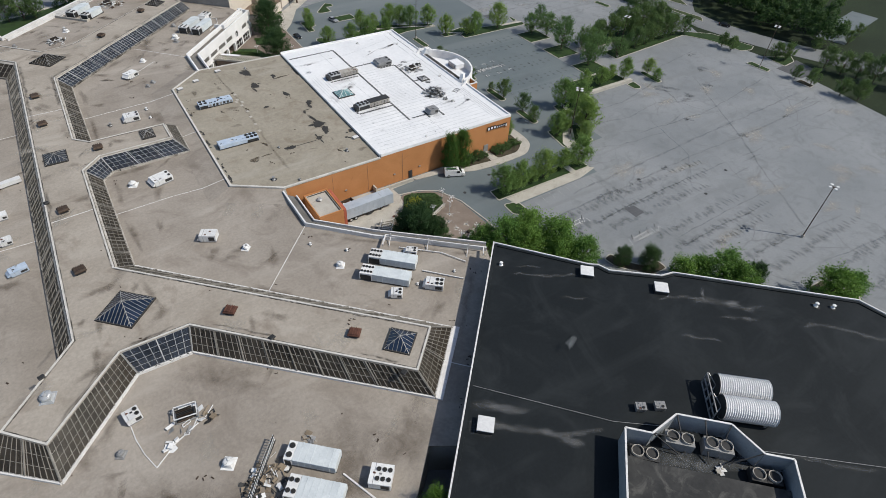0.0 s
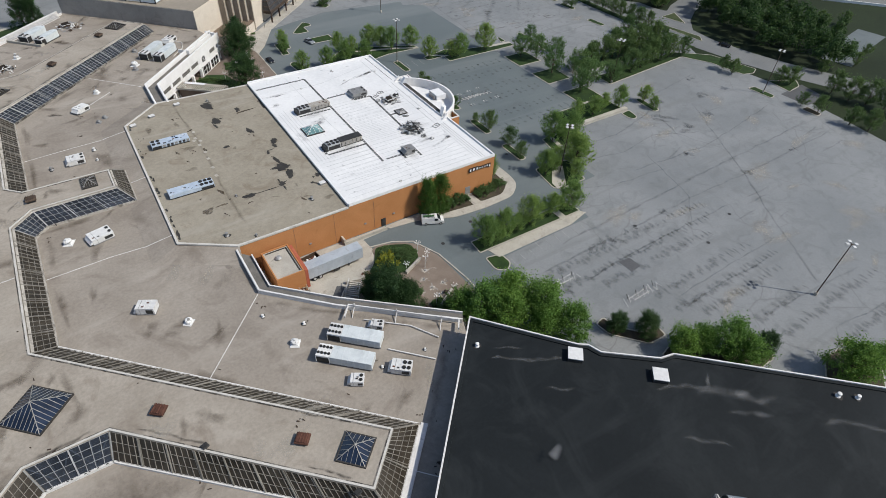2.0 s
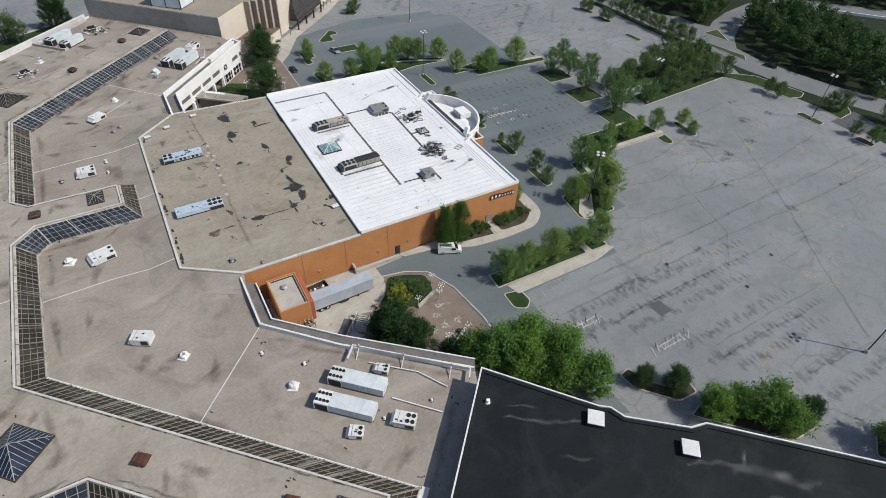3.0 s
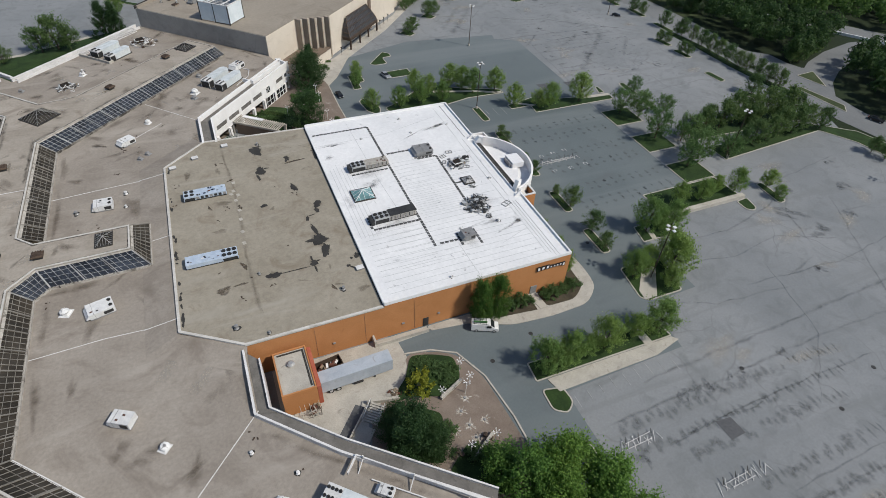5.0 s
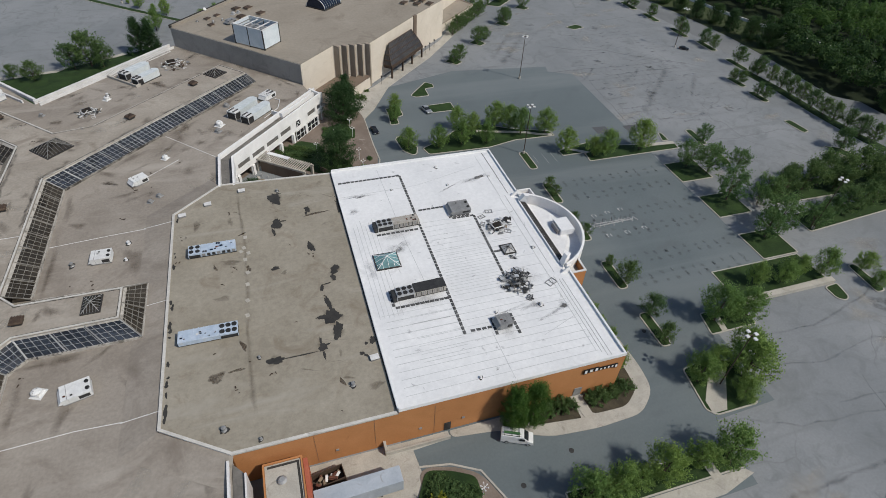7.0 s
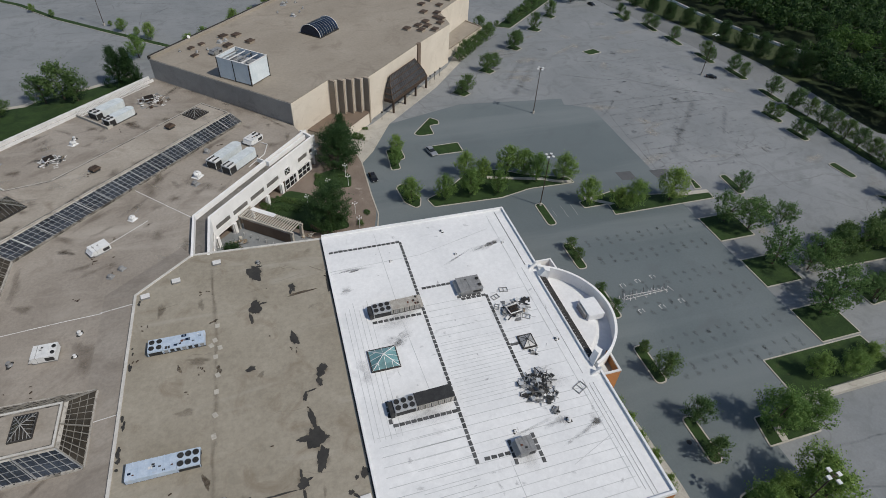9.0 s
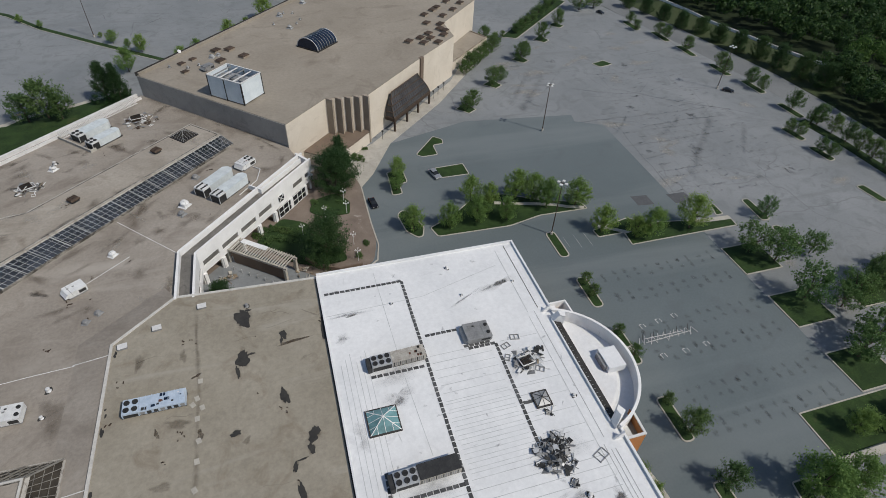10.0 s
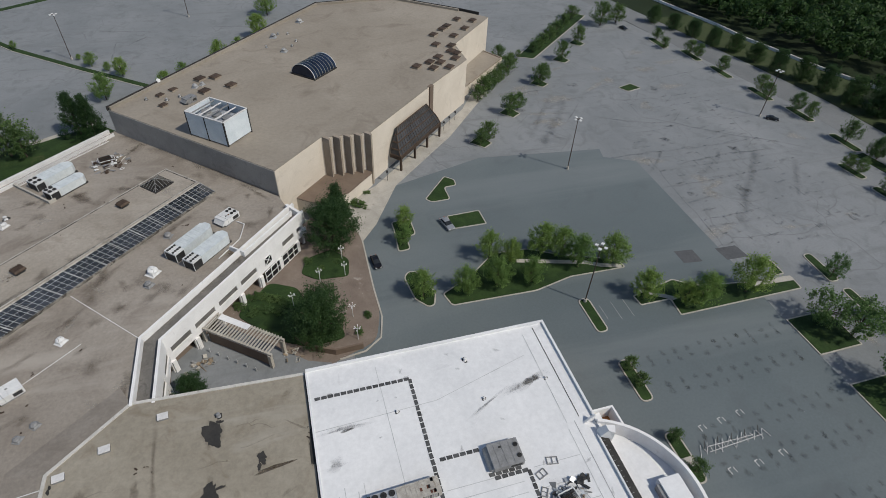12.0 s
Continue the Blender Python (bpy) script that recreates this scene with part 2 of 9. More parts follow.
def glass(name, col, rough=0.08, clear=0.0, tint=(0.62, 0.6, 0.55)):
    """Dark coated glass; clear is the share that lets the view through."""
    m, nt, n, l, p = nodes_of(name)
    geo = n.new("ShaderNodeNewGeometry").outputs["Position"]
    f = noise_node(n, l, geo, 0.25, 4, 0.6)
    l.new(ramp_node(n, l, f, [(0.35, col), (0.7, tuple(c * 2.2 + 0.004 for c in col))]), p.inputs["Base Color"])
    l.new(ramp_node(n, l, noise_node(n, l, geo, 0.8, 3), [(0.3, rough), (0.8, rough + 0.25)]), p.inputs["Roughness"])
    p.inputs["Specular IOR Level"].default_value = 0.3
    if clear:
        tr = n.new("ShaderNodeBsdfTransparent")
        tr.inputs["Color"].default_value = (*tint, 1)
        mx = n.new("ShaderNodeMixShader")
        l.new(ramp_node(n, l, noise_node(n, l, geo, 0.12, 3), [(0.35, clear * 0.6), (0.65, min(1, clear * 1.2))]), mx.inputs[0])
        l.new(p.outputs[0], mx.inputs[1])
        l.new(tr.outputs[0], mx.inputs[2])
        l.new(mx.outputs[0], n["Material Output"].inputs["Surface"])
    return m


def stain(name, col, strength, scale=0.7):
    """A thin soft-edged discolouration; the mesh's "fade" value thins it out towards its rim."""
    m, nt, n, l, p = nodes_of(name)
    geo = n.new("ShaderNodeNewGeometry").outputs["Position"]
    fade = n.new("ShaderNodeAttribute")
    fade.attribute_name = "fade"
    a = ramp_node(n, l, noise_node(n, l, geo, scale, 6, 0.7, 0.6), [(0.3, 0.05), (0.68, 1.0)])
    mul = n.new("ShaderNodeMath")
    mul.operation = "MULTIPLY"
    l.new(a, mul.inputs[0])
    l.new(fade.outputs["Fac"], mul.inputs[1])
    lim = n.new("ShaderNodeMath")
    lim.operation = "MULTIPLY"
    lim.inputs[1].default_value = strength
    lim.use_clamp = True
    l.new(mul.outputs[0], lim.inputs[0])
    p.inputs["Base Color"].default_value = (*col, 1)
    p.inputs["Roughness"].default_value = 0.9
    p.inputs["Specular IOR Level"].default_value = 0.2
    tr = n.new("ShaderNodeBsdfTransparent")
    mx = n.new("ShaderNodeMixShader")
    l.new(lim.outputs[0], mx.inputs[0])
    l.new(tr.outputs[0], mx.inputs[1])
    l.new(p.outputs[0], mx.inputs[2])
    l.new(mx.outputs[0], n["Material Output"].inputs["Surface"])
    return m


surface("coping_tan", (0.34, 0.315, 0.28), (0.48, 0.45, 0.41), 0.5, 3.0, 0.2, 0.7, bump=0, stains=((0.16, 0.145, 0.125), 0.45, 0.52, 0.66))
surface("coping_pale", (0.46, 0.44, 0.405), (0.60, 0.58, 0.545), 0.5, 3.0, 0.15, 0.7, bump=0, stains=((0.30, 0.28, 0.25), 0.6, 0.6, 0.75))
surface("gutter_dark", (0.12, 0.114, 0.106), (0.19, 0.18, 0.168), 0.3, 3.0, 0.2, 0.85, bump=0, stains=((0.08, 0.075, 0.07), 0.5, 0.55, 0.75))
surface("coping_worn", (0.06, 0.055, 0.048), (0.34, 0.315, 0.28), 0.35, 3.0, 0.2, 0.8, bump=0, stains=((0.05, 0.045, 0.04), 0.3, 0.5, 0.56))
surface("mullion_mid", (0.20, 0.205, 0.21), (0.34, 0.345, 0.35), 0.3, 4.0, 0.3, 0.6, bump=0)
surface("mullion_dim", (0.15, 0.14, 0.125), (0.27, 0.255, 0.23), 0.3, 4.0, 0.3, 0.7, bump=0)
surface("trailer_grey", (0.33, 0.37, 0.42), (0.42, 0.46, 0.51), 0.4, 3.0, 0.1, 0.5, bump=0, stains=((0.28, 0.28, 0.28), 0.5, 0.6, 0.8))
stain("stain_oil", (0.075, 0.079, 0.083), 0.46, 1.4)
stain("stain_tyre", (0.09, 0.095, 0.1), 0.52, 0.5)
stain("stain_dash", (0.085, 0.09, 0.095), 0.6, 0.8)
stain("stain_pale", (0.42, 0.39, 0.34), 0.55, 0.3)
stain("stain_brown", (0.11, 0.085, 0.064), 0.52, 0.3)
stain("stain_black", (0.025, 0.023, 0.022), 0.95, 0.8)
stain("stain_grime", (0.24, 0.24, 0.245), 0.5, 0.6)
stain("stain_soot", (0.10, 0.095, 0.09), 1.1, 1.2)
stain("stain_star", (0.62, 0.58, 0.52), 0.9, 1.5)
stain("stain_chalk", (0.17, 0.175, 0.18), 0.75, 0.6)
glass("glass_dark", (0.010, 0.010, 0.011), clear=0.5)
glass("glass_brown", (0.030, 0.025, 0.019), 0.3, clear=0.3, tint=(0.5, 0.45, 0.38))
# lighter grey-blue base: part of the sky's reflection is put into the colour
glass("glass_sky_blue", (0.028, 0.034, 0.046), clear=0.45, tint=(0.5, 0.55, 0.62))
glass("glass_deep", (0.008, 0.014, 0.028))
glass("glass_tint", (0.03, 0.03, 0.032), 0.12)
glass("glass_green", (0.10, 0.19, 0.20), 0.2)
glass("glass_window", (0.01, 0.012, 0.014), 0.04)

# ---- mesh helpers ----


def part(name, bm, material, parent=None, label="", smooth=False):
    """Links a bmesh as one mesh object, under a thing or a part."""
    me = bpy.data.meshes.new(name)
    bm.normal_update()
    bm.to_mesh(me)
    bm.free()
    me.materials.append(MATS[material])
    if smooth:
        for poly in me.polygons:
            poly.use_smooth = True
    ob = new(name, me)
    if parent is not None:
        ob.parent = parent
    if label:
        ob["label"] = label
    return ob


def thing(name, m, label, category, group=""):
    """An Empty at the base of a thing; its parts are built in its own space."""
    ob = new(name)
    ob.empty_display_size = 0.2
    ob.matrix_basis = m
    return tagged(ob, label, category, group)


def box(bm, x0, x1, y0, y1, z0, z1, m=None, bevel=0.0):
    tmp = bmesh.new() if bevel else bm
    r = bmesh.ops.create_cube(tmp, size=1.0)
    vs = r["verts"]
    for v in vs:
        v.co = Vector(((x0 + x1) / 2 + v.co.x * (x1 - x0), (y0 + y1) / 2 + v.co.y * (y1 - y0), (z0 + z1) / 2 + v.co.z * (z1 - z0)))
    if bevel:
        bmesh.ops.bevel(tmp, geom=tmp.edges[:], offset=bevel, segments=2, affect="EDGES", profile=0.6)
        add_mesh(bm, tmp, m)
    elif m is not None:
        bmesh.ops.transform(bm, matrix=m, verts=vs)
    return bm


def add_mesh(bm, tmp, m=None):
    if m is not None:
        bmesh.ops.transform(tmp, matrix=m, verts=tmp.verts[:])
    table = {v: bm.verts.new(v.co) for v in tmp.verts}
    for f in tmp.faces:
        bm.faces.new([table[v] for v in f.verts])
    tmp.free()


def bar(bm, a, b, w, h=None, up=(0, 0, 1)):
    """A straight bar of rectangular section from a to b."""
    a, b = Vector(a), Vector(b)
    d = (b - a)
    ln = d.length
    if ln < 1e-4:
        return
    d /= ln
    s = d.cross(Vector(up))
    if s.length < 1e-3:
        s = d.cross(Vector((1, 0, 0)))
    s.normalize()
    u = s.cross(d)
    h = h or w
    ring = [[p + s * (i * w / 2) + u * (j * h / 2) for i, j in ((-1, -1), (1, -1), (1, 1), (-1, 1))] for p in (a, b)]
    v = [[bm.verts.new(c) for c in r] for r in ring]
    for k in range(4):
        bm.faces.new((v[0][k], v[0][(k + 1) % 4], v[1][(k + 1) % 4], v[1][k]))
    bm.faces.new(v[0][::-1])
    bm.faces.new(v[1])


def prism(bm, poly, z0, z1, top=True, sides=True, bottom=False):
    if sum(poly[i][0] * poly[(i + 1) % len(poly)][1] - poly[(i + 1) % len(poly)][0] * poly[i][1] for i in range(len(poly))) < 0:
        poly = poly[::-1]
    lo = [bm.verts.new((x, y, z0)) for x, y in poly]
    hi = [bm.verts.new((x, y, z1)) for x, y in poly]
    k = len(poly)
    if sides:
        for i in range(k):
            bm.faces.new((lo[i], lo[(i + 1) % k], hi[(i + 1) % k], hi[i]))
    for ok, loop in ((top, hi), (bottom, lo[::-1])):
        if ok:
            f = bm.faces.new(loop)
            f.normal_update()
            bmesh.ops.triangulate(bm, faces=[f])
    return bm


def cyl(bm, x, y, z0, z1, r, r2=None, n=16, m=None, axis="z"):
    r2 = r if r2 is None else r2
    vs = []
    for z, rr in ((z0, r), (z1, r2)):
        vs.append([bm.verts.new((x + rr * math.cos(2 * math.pi * i / n), y + rr * math.sin(2 * math.pi * i / n), z)) for i in range(n)])
    for i in range(n):
        bm.faces.new((vs[0][i], vs[0][(i + 1) % n], vs[1][(i + 1) % n], vs[1][i]))
    bm.faces.new(vs[1])
    bm.faces.new(vs[0][::-1])
    if m is not None:
        bmesh.ops.transform(bm, matrix=m, verts=vs[0] + vs[1])
    return bm


def ring(bm, x, y, z0, z1, r, t, n=20):
    loops = []
    for rr, z in ((r, z0), (r, z1), (r - t, z1), (r - t, z0)):
        loops.append([bm.verts.new((x + rr * math.cos(2 * math.pi * i / n), y + rr * math.sin(2 * math.pi * i / n), z)) for i in range(n)])
    for a in range(4):
        p, q = loops[a], loops[(a + 1) % 4]
        for i in range(n):
            bm.faces.new((p[i], p[(i + 1) % n], q[(i + 1) % n], q[i]))


def strip(bm, pts, w, z0, z1, closed=False):
    """A band of width w along a line of points, mitred."""
    k = len(pts)
    left, right = [], []
    for i, p in enumerate(pts):
        p = Vector(p)
        a = Vector(pts[i - 1]) if (i or closed) else None
        b = Vector(pts[(i + 1) % k]) if (i < k - 1 or closed) else None
        d1 = (p - a).normalized() if a is not None else (b - p).normalized()
        d2 = (b - p).normalized() if b is not None else d1
        n1, n2 = Vector((-d1.y, d1.x)), Vector((-d2.y, d2.x))
        nn = (n1 + n2)
        nn = nn / max(nn.length_squared / 2, 0.3)
        left.append(p + nn * w / 2)
        right.append(p - nn * w / 2)
    vl = [[bm.verts.new((q.x, q.y, z)) for q in left] for z in (z0, z1)]
    vr = [[bm.verts.new((q.x, q.y, z)) for q in right] for z in (z0, z1)]
    for i in range(k if closed else k - 1):
        j = (i + 1) % k
        bm.faces.new((vl[1][i], vr[1][i], vr[1][j], vl[1][j]))
        bm.faces.new((vr[0][i], vr[0][j], vr[1][j], vr[1][i]))
        bm.faces.new((vl[0][j], vl[0][i], vl[1][i], vl[1][j]))
    if not closed:
        bm.faces.new((vl[0][0], vr[0][0], vr[1][0], vl[1][0]))
        bm.faces.new((vr[0][-1], vl[0][-1], vl[1][-1], vr[1][-1]))
    return bm


def rounded(poly, r, n=4):
    """The polygon with its corners rounded."""
    out = []
    k = len(poly)
    for i in range(k):
        p, a, b = Vector(poly[i]), Vector(poly[i - 1]), Vector(poly[(i + 1) % k])
        rr = min(r, (a - p).length * 0.45, (b - p).length * 0.45)
        p1, p2 = p + (a - p).normalized() * rr, p + (b - p).normalized() * rr
        for j in range(n + 1):
            t = j / n
            q = p1 * (1 - t) ** 2 + p * 2 * t * (1 - t) + p2 * t * t
            out.append((q.x, q.y))
    return out


def inset(poly, d):
    """The polygon drawn in by d."""
    if sum(poly[i][0] * poly[(i + 1) % len(poly)][1] - poly[(i + 1) % len(poly)][0] * poly[i][1] for i in range(len(poly))) < 0:
        poly = poly[::-1]
    out = []
    k = len(poly)
    for i in range(k):
        p, a, b = Vector(poly[i]), Vector(poly[i - 1]), Vector(poly[(i + 1) % k])
        d1, d2 = (p - a).normalized(), (b - p).normalized()
        nn = Vector((-d1.y - d2.y, d1.x + d2.x))
        nn = nn / max(nn.length_squared / 2, 0.3)
        q = p + nn * d
        out.append((q.x, q.y))
    return out


def blob(bm, x, y, z, rx, ry, seed, n=22, rough=0.35, ang=0.0):
    """A flat irregular patch."""
    rnd = random.Random(seed)
    ph = [rnd.uniform(0, 6.28) for _ in range(5)]
    vs = []
    for i in range(n):
        a = 2 * math.pi * i / n
        r = 1 + rough * (0.5 * math.sin(2 * a + ph[0]) + 0.35 * math.sin(3 * a + ph[1]) + 0.3 * math.sin(5 * a + ph[2]) + 0.25 * math.sin(7 * a + ph[3]) + 0.22 * math.sin(11 * a + ph[4])) + rnd.uniform(-0.08, 0.08)
        px, py = rx * r * math.cos(a), ry * r * math.sin(a)
        vs.append(bm.verts.new((x + px * math.cos(ang) - py * math.sin(ang), y + px * math.sin(ang) + py * math.cos(ang), z)))
    c = bm.verts.new((x, y, z))
    for i in range(n):
        bm.faces.new((c, vs[i], vs[(i + 1) % n]))


def soft_mesh():
    bm = bmesh.new()
    return bm, bm.verts.layers.float.new("fade")


def soft_blob(bm, fade, x, y, z, rx, ry, seed, ang=0.0, rough=0.45, core=0.75, n=16):
    """A flat irregular patch that thins out to its rim."""
    rnd = random.Random(seed)
    ph = [rnd.uniform(0, 6.28) for _ in range(4)]
    c = bm.verts.new((x, y, z))
    c[fade] = 1.0
    prev = None
    for k, (q, f) in enumerate(((core * 0.8, 0.9), (1.0, 0.0))):
        vs = []
        for i in range(n):
            a = 2 * math.pi * i / n
            r = q * (1 + rough * (0.5 * math.sin(2 * a + ph[0]) + 0.4 * math.sin(3 * a + ph[1]) + 0.35 * math.sin(5 * a + ph[2])))
            px, py = rx * r * math.cos(a), ry * r * math.sin(a)
            v = bm.verts.new((x + px * math.cos(ang) - py * math.sin(ang), y + px * math.sin(ang) + py * math.cos(ang), z))
            v[fade] = f
            vs.append(v)
        for i in range(n):
            if prev is None:
                bm.faces.new((c, vs[i], vs[(i + 1) % n]))
            else:
                bm.faces.new((prev[i], vs[i], vs[(i + 1) % n], prev[(i + 1) % n]))
        prev = vs


def soft_line(bm, fade, pts, w, z, seed=1, wander=0.3, step=3.0):
    """A soft streak of width w that wanders along a line."""
    rnd = random.Random(seed)
    line = []
    for a, b in zip(pts, pts[1:]):
        a, b = Vector(a), Vector(b)
        k = max(1, int((b - a).length / step))
        line += [a.lerp(b, i / k) for i in range(k)]
    line.append(Vector(pts[-1]))
    rows = []
    for i, p in enumerate(line):
        d = (line[min(i + 1, len(line) - 1)] - line[max(i - 1, 0)]).normalized()
        nn = Vector((-d.y, d.x))
        p = p + nn * rnd.uniform(-wander, wander)
        ww = w * rnd.uniform(0.6, 1.3)
        end = 0.0 if i in (0, len(line) - 1) else rnd.uniform(0.35, 1.0)
        row = []
        for o, f in ((-ww, 0.0), (0.0, end), (ww, 0.0)):
            v = bm.verts.new((p.x + nn.x * o, p.y + nn.y * o, z))
            v[fade] = f
            row.append(v)
        rows.append(row)
    for p, q in zip(rows, rows[1:]):
        for i in range(2):
            bm.faces.new((p[i], q[i], q[i + 1], p[i + 1]))


def inside(poly, x, y):
    hit = False
    for i in range(len(poly)):
        (x1, y1), (x2, y2) = poly[i - 1], poly[i]
        if (y1 > y) != (y2 > y) and x < (x2 - x1) * (y - y1) / (y2 - y1) + x1:
            hit = not hit
    return hit


def flat(name, poly, z, material, label, category="", kind="structure"):
    bm = bmesh.new()
    f = bm.faces.new([bm.verts.new((x, y, z)) for x, y in poly])
    f.normal_update()
    bmesh.ops.triangulate(bm, faces=[f])
    bmesh.ops.recalc_face_normals(bm, faces=bm.faces[:])
    if bm.faces[0].normal.z < 0:
        bmesh.ops.reverse_faces(bm, faces=bm.faces[:])
    return tagged(part(name, bm, material), label, category, kind=kind)


# ---- ground ----
bm = bmesh.new()
bmesh.ops.create_grid(bm, x_segments=40, y_segments=40, size=2400)
for v in bm.verts:
    v.co.z = -0.06
tagged(part("ground", bm, "meadow_tree_shade"), "wide green ground reaching the horizon, darkened in colour for tree shade", "ground", kind="structure")

LOT = [(-75, -40), (150, -60), (205, 20), (213, 75), (216, 102), (212, 130), (221, 150), (217, 200), (217, 235), (213, 262), (207, 290), (200, 322),
       (197, 345), (185, 420), (120, 480), (-60, 480), (-75, 330)]
flat("parking_lot", LOT, 0.0, "asphalt_old", "weathered grey asphalt parking lot with faded stains and cracks", "parking lot")
# darker, newer asphalt on the drives and the lot by the entrance
flat("asphalt_drive", [(52, 60), (78, 47), (78, 79), (105, 79.5), (106, 91), (119, 91.5), (119, 113), (144, 114), (144, 165.5), (144.8, 180.5),
                       (145.8, 222.8), (137.8, 227), (138.8, 231), (104, 234.5), (62, 222), (60, 175), (93, 172), (93, 97), (52, 103)], 0.02, "asphalt_new",
     "smooth dark grey asphalt drive and lot", "road")
flat("asphalt_drive_dock", [(52, 103), (93, 103), (93, 80), (77, 80), (76.5, 60), (52, 60)], 0.015, "asphalt_new", "smooth dark grey asphalt drive", "road")
for k, (poly, nm) in enumerate([([(99.4, 64.3), (102.6, 64.0), (102.8, 60.7), (99.6, 60.5)], "a"), ([(143.9, 186), (149.2, 185.8), (149.7, 181.8), (144.2, 182)], "b"),
                               ([(134, 187.5), (138.5, 187), (138.5, 183), (134, 183.5)], "c")]):
    flat("asphalt_patch", poly, 0.035, "asphalt_fresh_patch", "square repair patch of dark fresh asphalt", "asphalt patch")
# ring road and highway
RING = [(200, 352), (207, 322), (212.5, 294), (218.5, 264), (222.5, 240), (223.5, 217), (222.8, 195), (223.5, 175), (224.5, 160), (224.5, 148), (223.5, 135), (227, 118), (231.5, 104), (239, 88), (253, 60), (278, 20), (313, -20)]
bm = strip(bmesh.new(), RING, 13, -0.03, 0.02)
tagged(part("road", bm, "asphalt_road"), "grey asphalt ring road along the lot", "road", kind="structure")
bm = strip(bmesh.new(), [(226, 150), (236, 159.5), (248, 166.5), (262, 171.5), (280, 175), (305, 172)], 11, -0.03, 0.025)
tagged(part("road", bm, "asphalt_road"), "grey asphalt exit road", "road", kind="structure")
flat("road_junction", [(219, 186), (229.0, 188), (236, 181.5), (236.5, 173.5), (238.5, 168.5), (241, 167), (232, 148), (222, 150)], 0.027, "asphalt_road", "grey asphalt junction of ring road and exit road", "road")
BARRIER = [(228, 345), (236.6, 308.5), (238.3, 293), (243.8, 274), (246.7, 263), (250.2, 253.4), (254.6, 243.7), (264, 222), (274, 203), (285, 186), (300, 165), (330, 133), (400, 60)]
bm = strip(bmesh.new(), [(x + 7, y + 3) for x, y in BARRIER[8:]], 13, -0.03, 0.03)
tagged(part("road", bm, "asphalt_road"), "grey highway behind the trees", "road", kind="structure")
bm = strip(bmesh.new(), BARRIER, 0.5, 0.0, 1.1)
tagged(part("road_barrier", bm, "paint_white"), "long low pale concrete road barrier", "barrier", kind="structure")
bm = strip(bmesh.new(), [(255, 99), (270, 103), (300, 108)], 11, -0.03, 0.028)
tagged(part("road", bm, "asphalt_new"), "grey asphalt side lot behind the ring road", "road", kind="structure")

# ---- islands with kerbs ----


def island(poly, r, fill, label, cat="planting island", group="parking islands", h=0.15):
    ob = thing("planting_island", pose(poly[0][0], poly[0][1], 0), label, cat, group)
    off = [(x - poly[0][0], y - poly[0][1]) for x, y in poly]
    p = rounded(off, r)
    bm = strip(bmesh.new(), inset(p, 0.13), 0.26, 0.0, h, closed=True)
    part("kerb", bm, "concrete", ob)
    bm = prism(bmesh.new(), inset(p, 0.25), 0.0, h - 0.03)
    part("grass_bed" if "grass" in fill else "planting_bed", bm, fill, ob)
    return ob


ISL = "kerbed island with green grass in the asphalt lot"
for y in (107.4, 123.4, 139.6, 154.6, 170.4):
    island([(105.8, y), (108.3, y), (108.3, y + 9), (105.8, y + 9)], 1.1, "grass", ISL)
for y in (107.6, 159.0, 170.2):
    island([(161.4, y), (164.2, y), (164.4, y + 9), (162.0, y + 9)], 1.1, "grass", "kerbed grass island in the lot")
for y in (123.2, 139.0, 154.8):
    island([(144.1, y), (154.2, y), (154.2, y + 9.2), (144.1, y + 9.2)], 0.3, "grass", "square kerbed bed of dark green grass")
island([(84.6, 219.6), (92, 228.2), (94.3, 226), (94, 223.5), (90.8, 223.3), (90.8, 218.2), (86.1, 218)], 0.8, "grass", "triangular kerbed grass island")
island([(87.9, 212), (96.2, 212.4), (96.3, 207), (87.9, 207)], 0.3, "grass", "rectangular kerbed grass island")
island([(74.6, 209.5), (74.6, 213), (79.3, 213), (79.3, 207.3), (77, 206.8), (76.9, 202.6), (74.0, 202.4)], 0.9, "grass", ISL)
island([(73.3, 194.3), (74.5, 195.9), (76.3, 195.7), (78.7, 188.5), (77.6, 185.3), (76.2, 185.0), (74.0, 187.8)], 0.8, "grass", ISL)
island([(79.8, 187.9), (80.8, 184.2), (98.9, 183.8), (107.6, 185.8), (120.7, 185.5), (120, 188.5), (109.1, 192.5), (102, 196.5), (94, 197), (86.6, 191.2)], 0.8, "grass",
       "long kerbed grass island with trees beside the drive")
island([(117.5, 177.5), (117.8, 174.7), (121.3, 174.7), (124.6, 174.7), (124.2, 170.3), (154, 170.3), (154.4, 174), (145.8, 174.6), (132.1, 177), (128.4, 179.8)], 0.4, "grass",
       "long kerbed grass island with trees between parking rows")
island([(151.2, 175), (152.6, 179.6), (153.8, 179.3), (153.6, 175)], 0.5, "grass", ISL)
island([(118.5, 113.0), (117.4, 107.4), (128.6, 107.4), (128.6, 113.0)], 0.5, "grass", ISL)
island([(106.5, 101.9), (105.3, 93.2), (106.7, 91.7), (115.6, 91.7), (117.8, 100.9), (112, 103)], 0.7, "grass", "kerbed grass island with trees and a lamp post")
island([(74.3, 87.0), (74.0, 82.7), (104.9, 82.4), (104.4, 86.8)], 0.4, "grass", "long kerbed grass island with a row of trees")
island([(74.0, 81), (73.8, 76.5), (76.2, 75), (78.3, 76.7), (78.0, 80.1)], 1.0, "grass", ISL)
island([(73.7, 69.8), (75.2, 70.3), (76.4, 69.1), (77.2, 60.0), (73.5, 60.0)], 0.9, "grass", ISL)
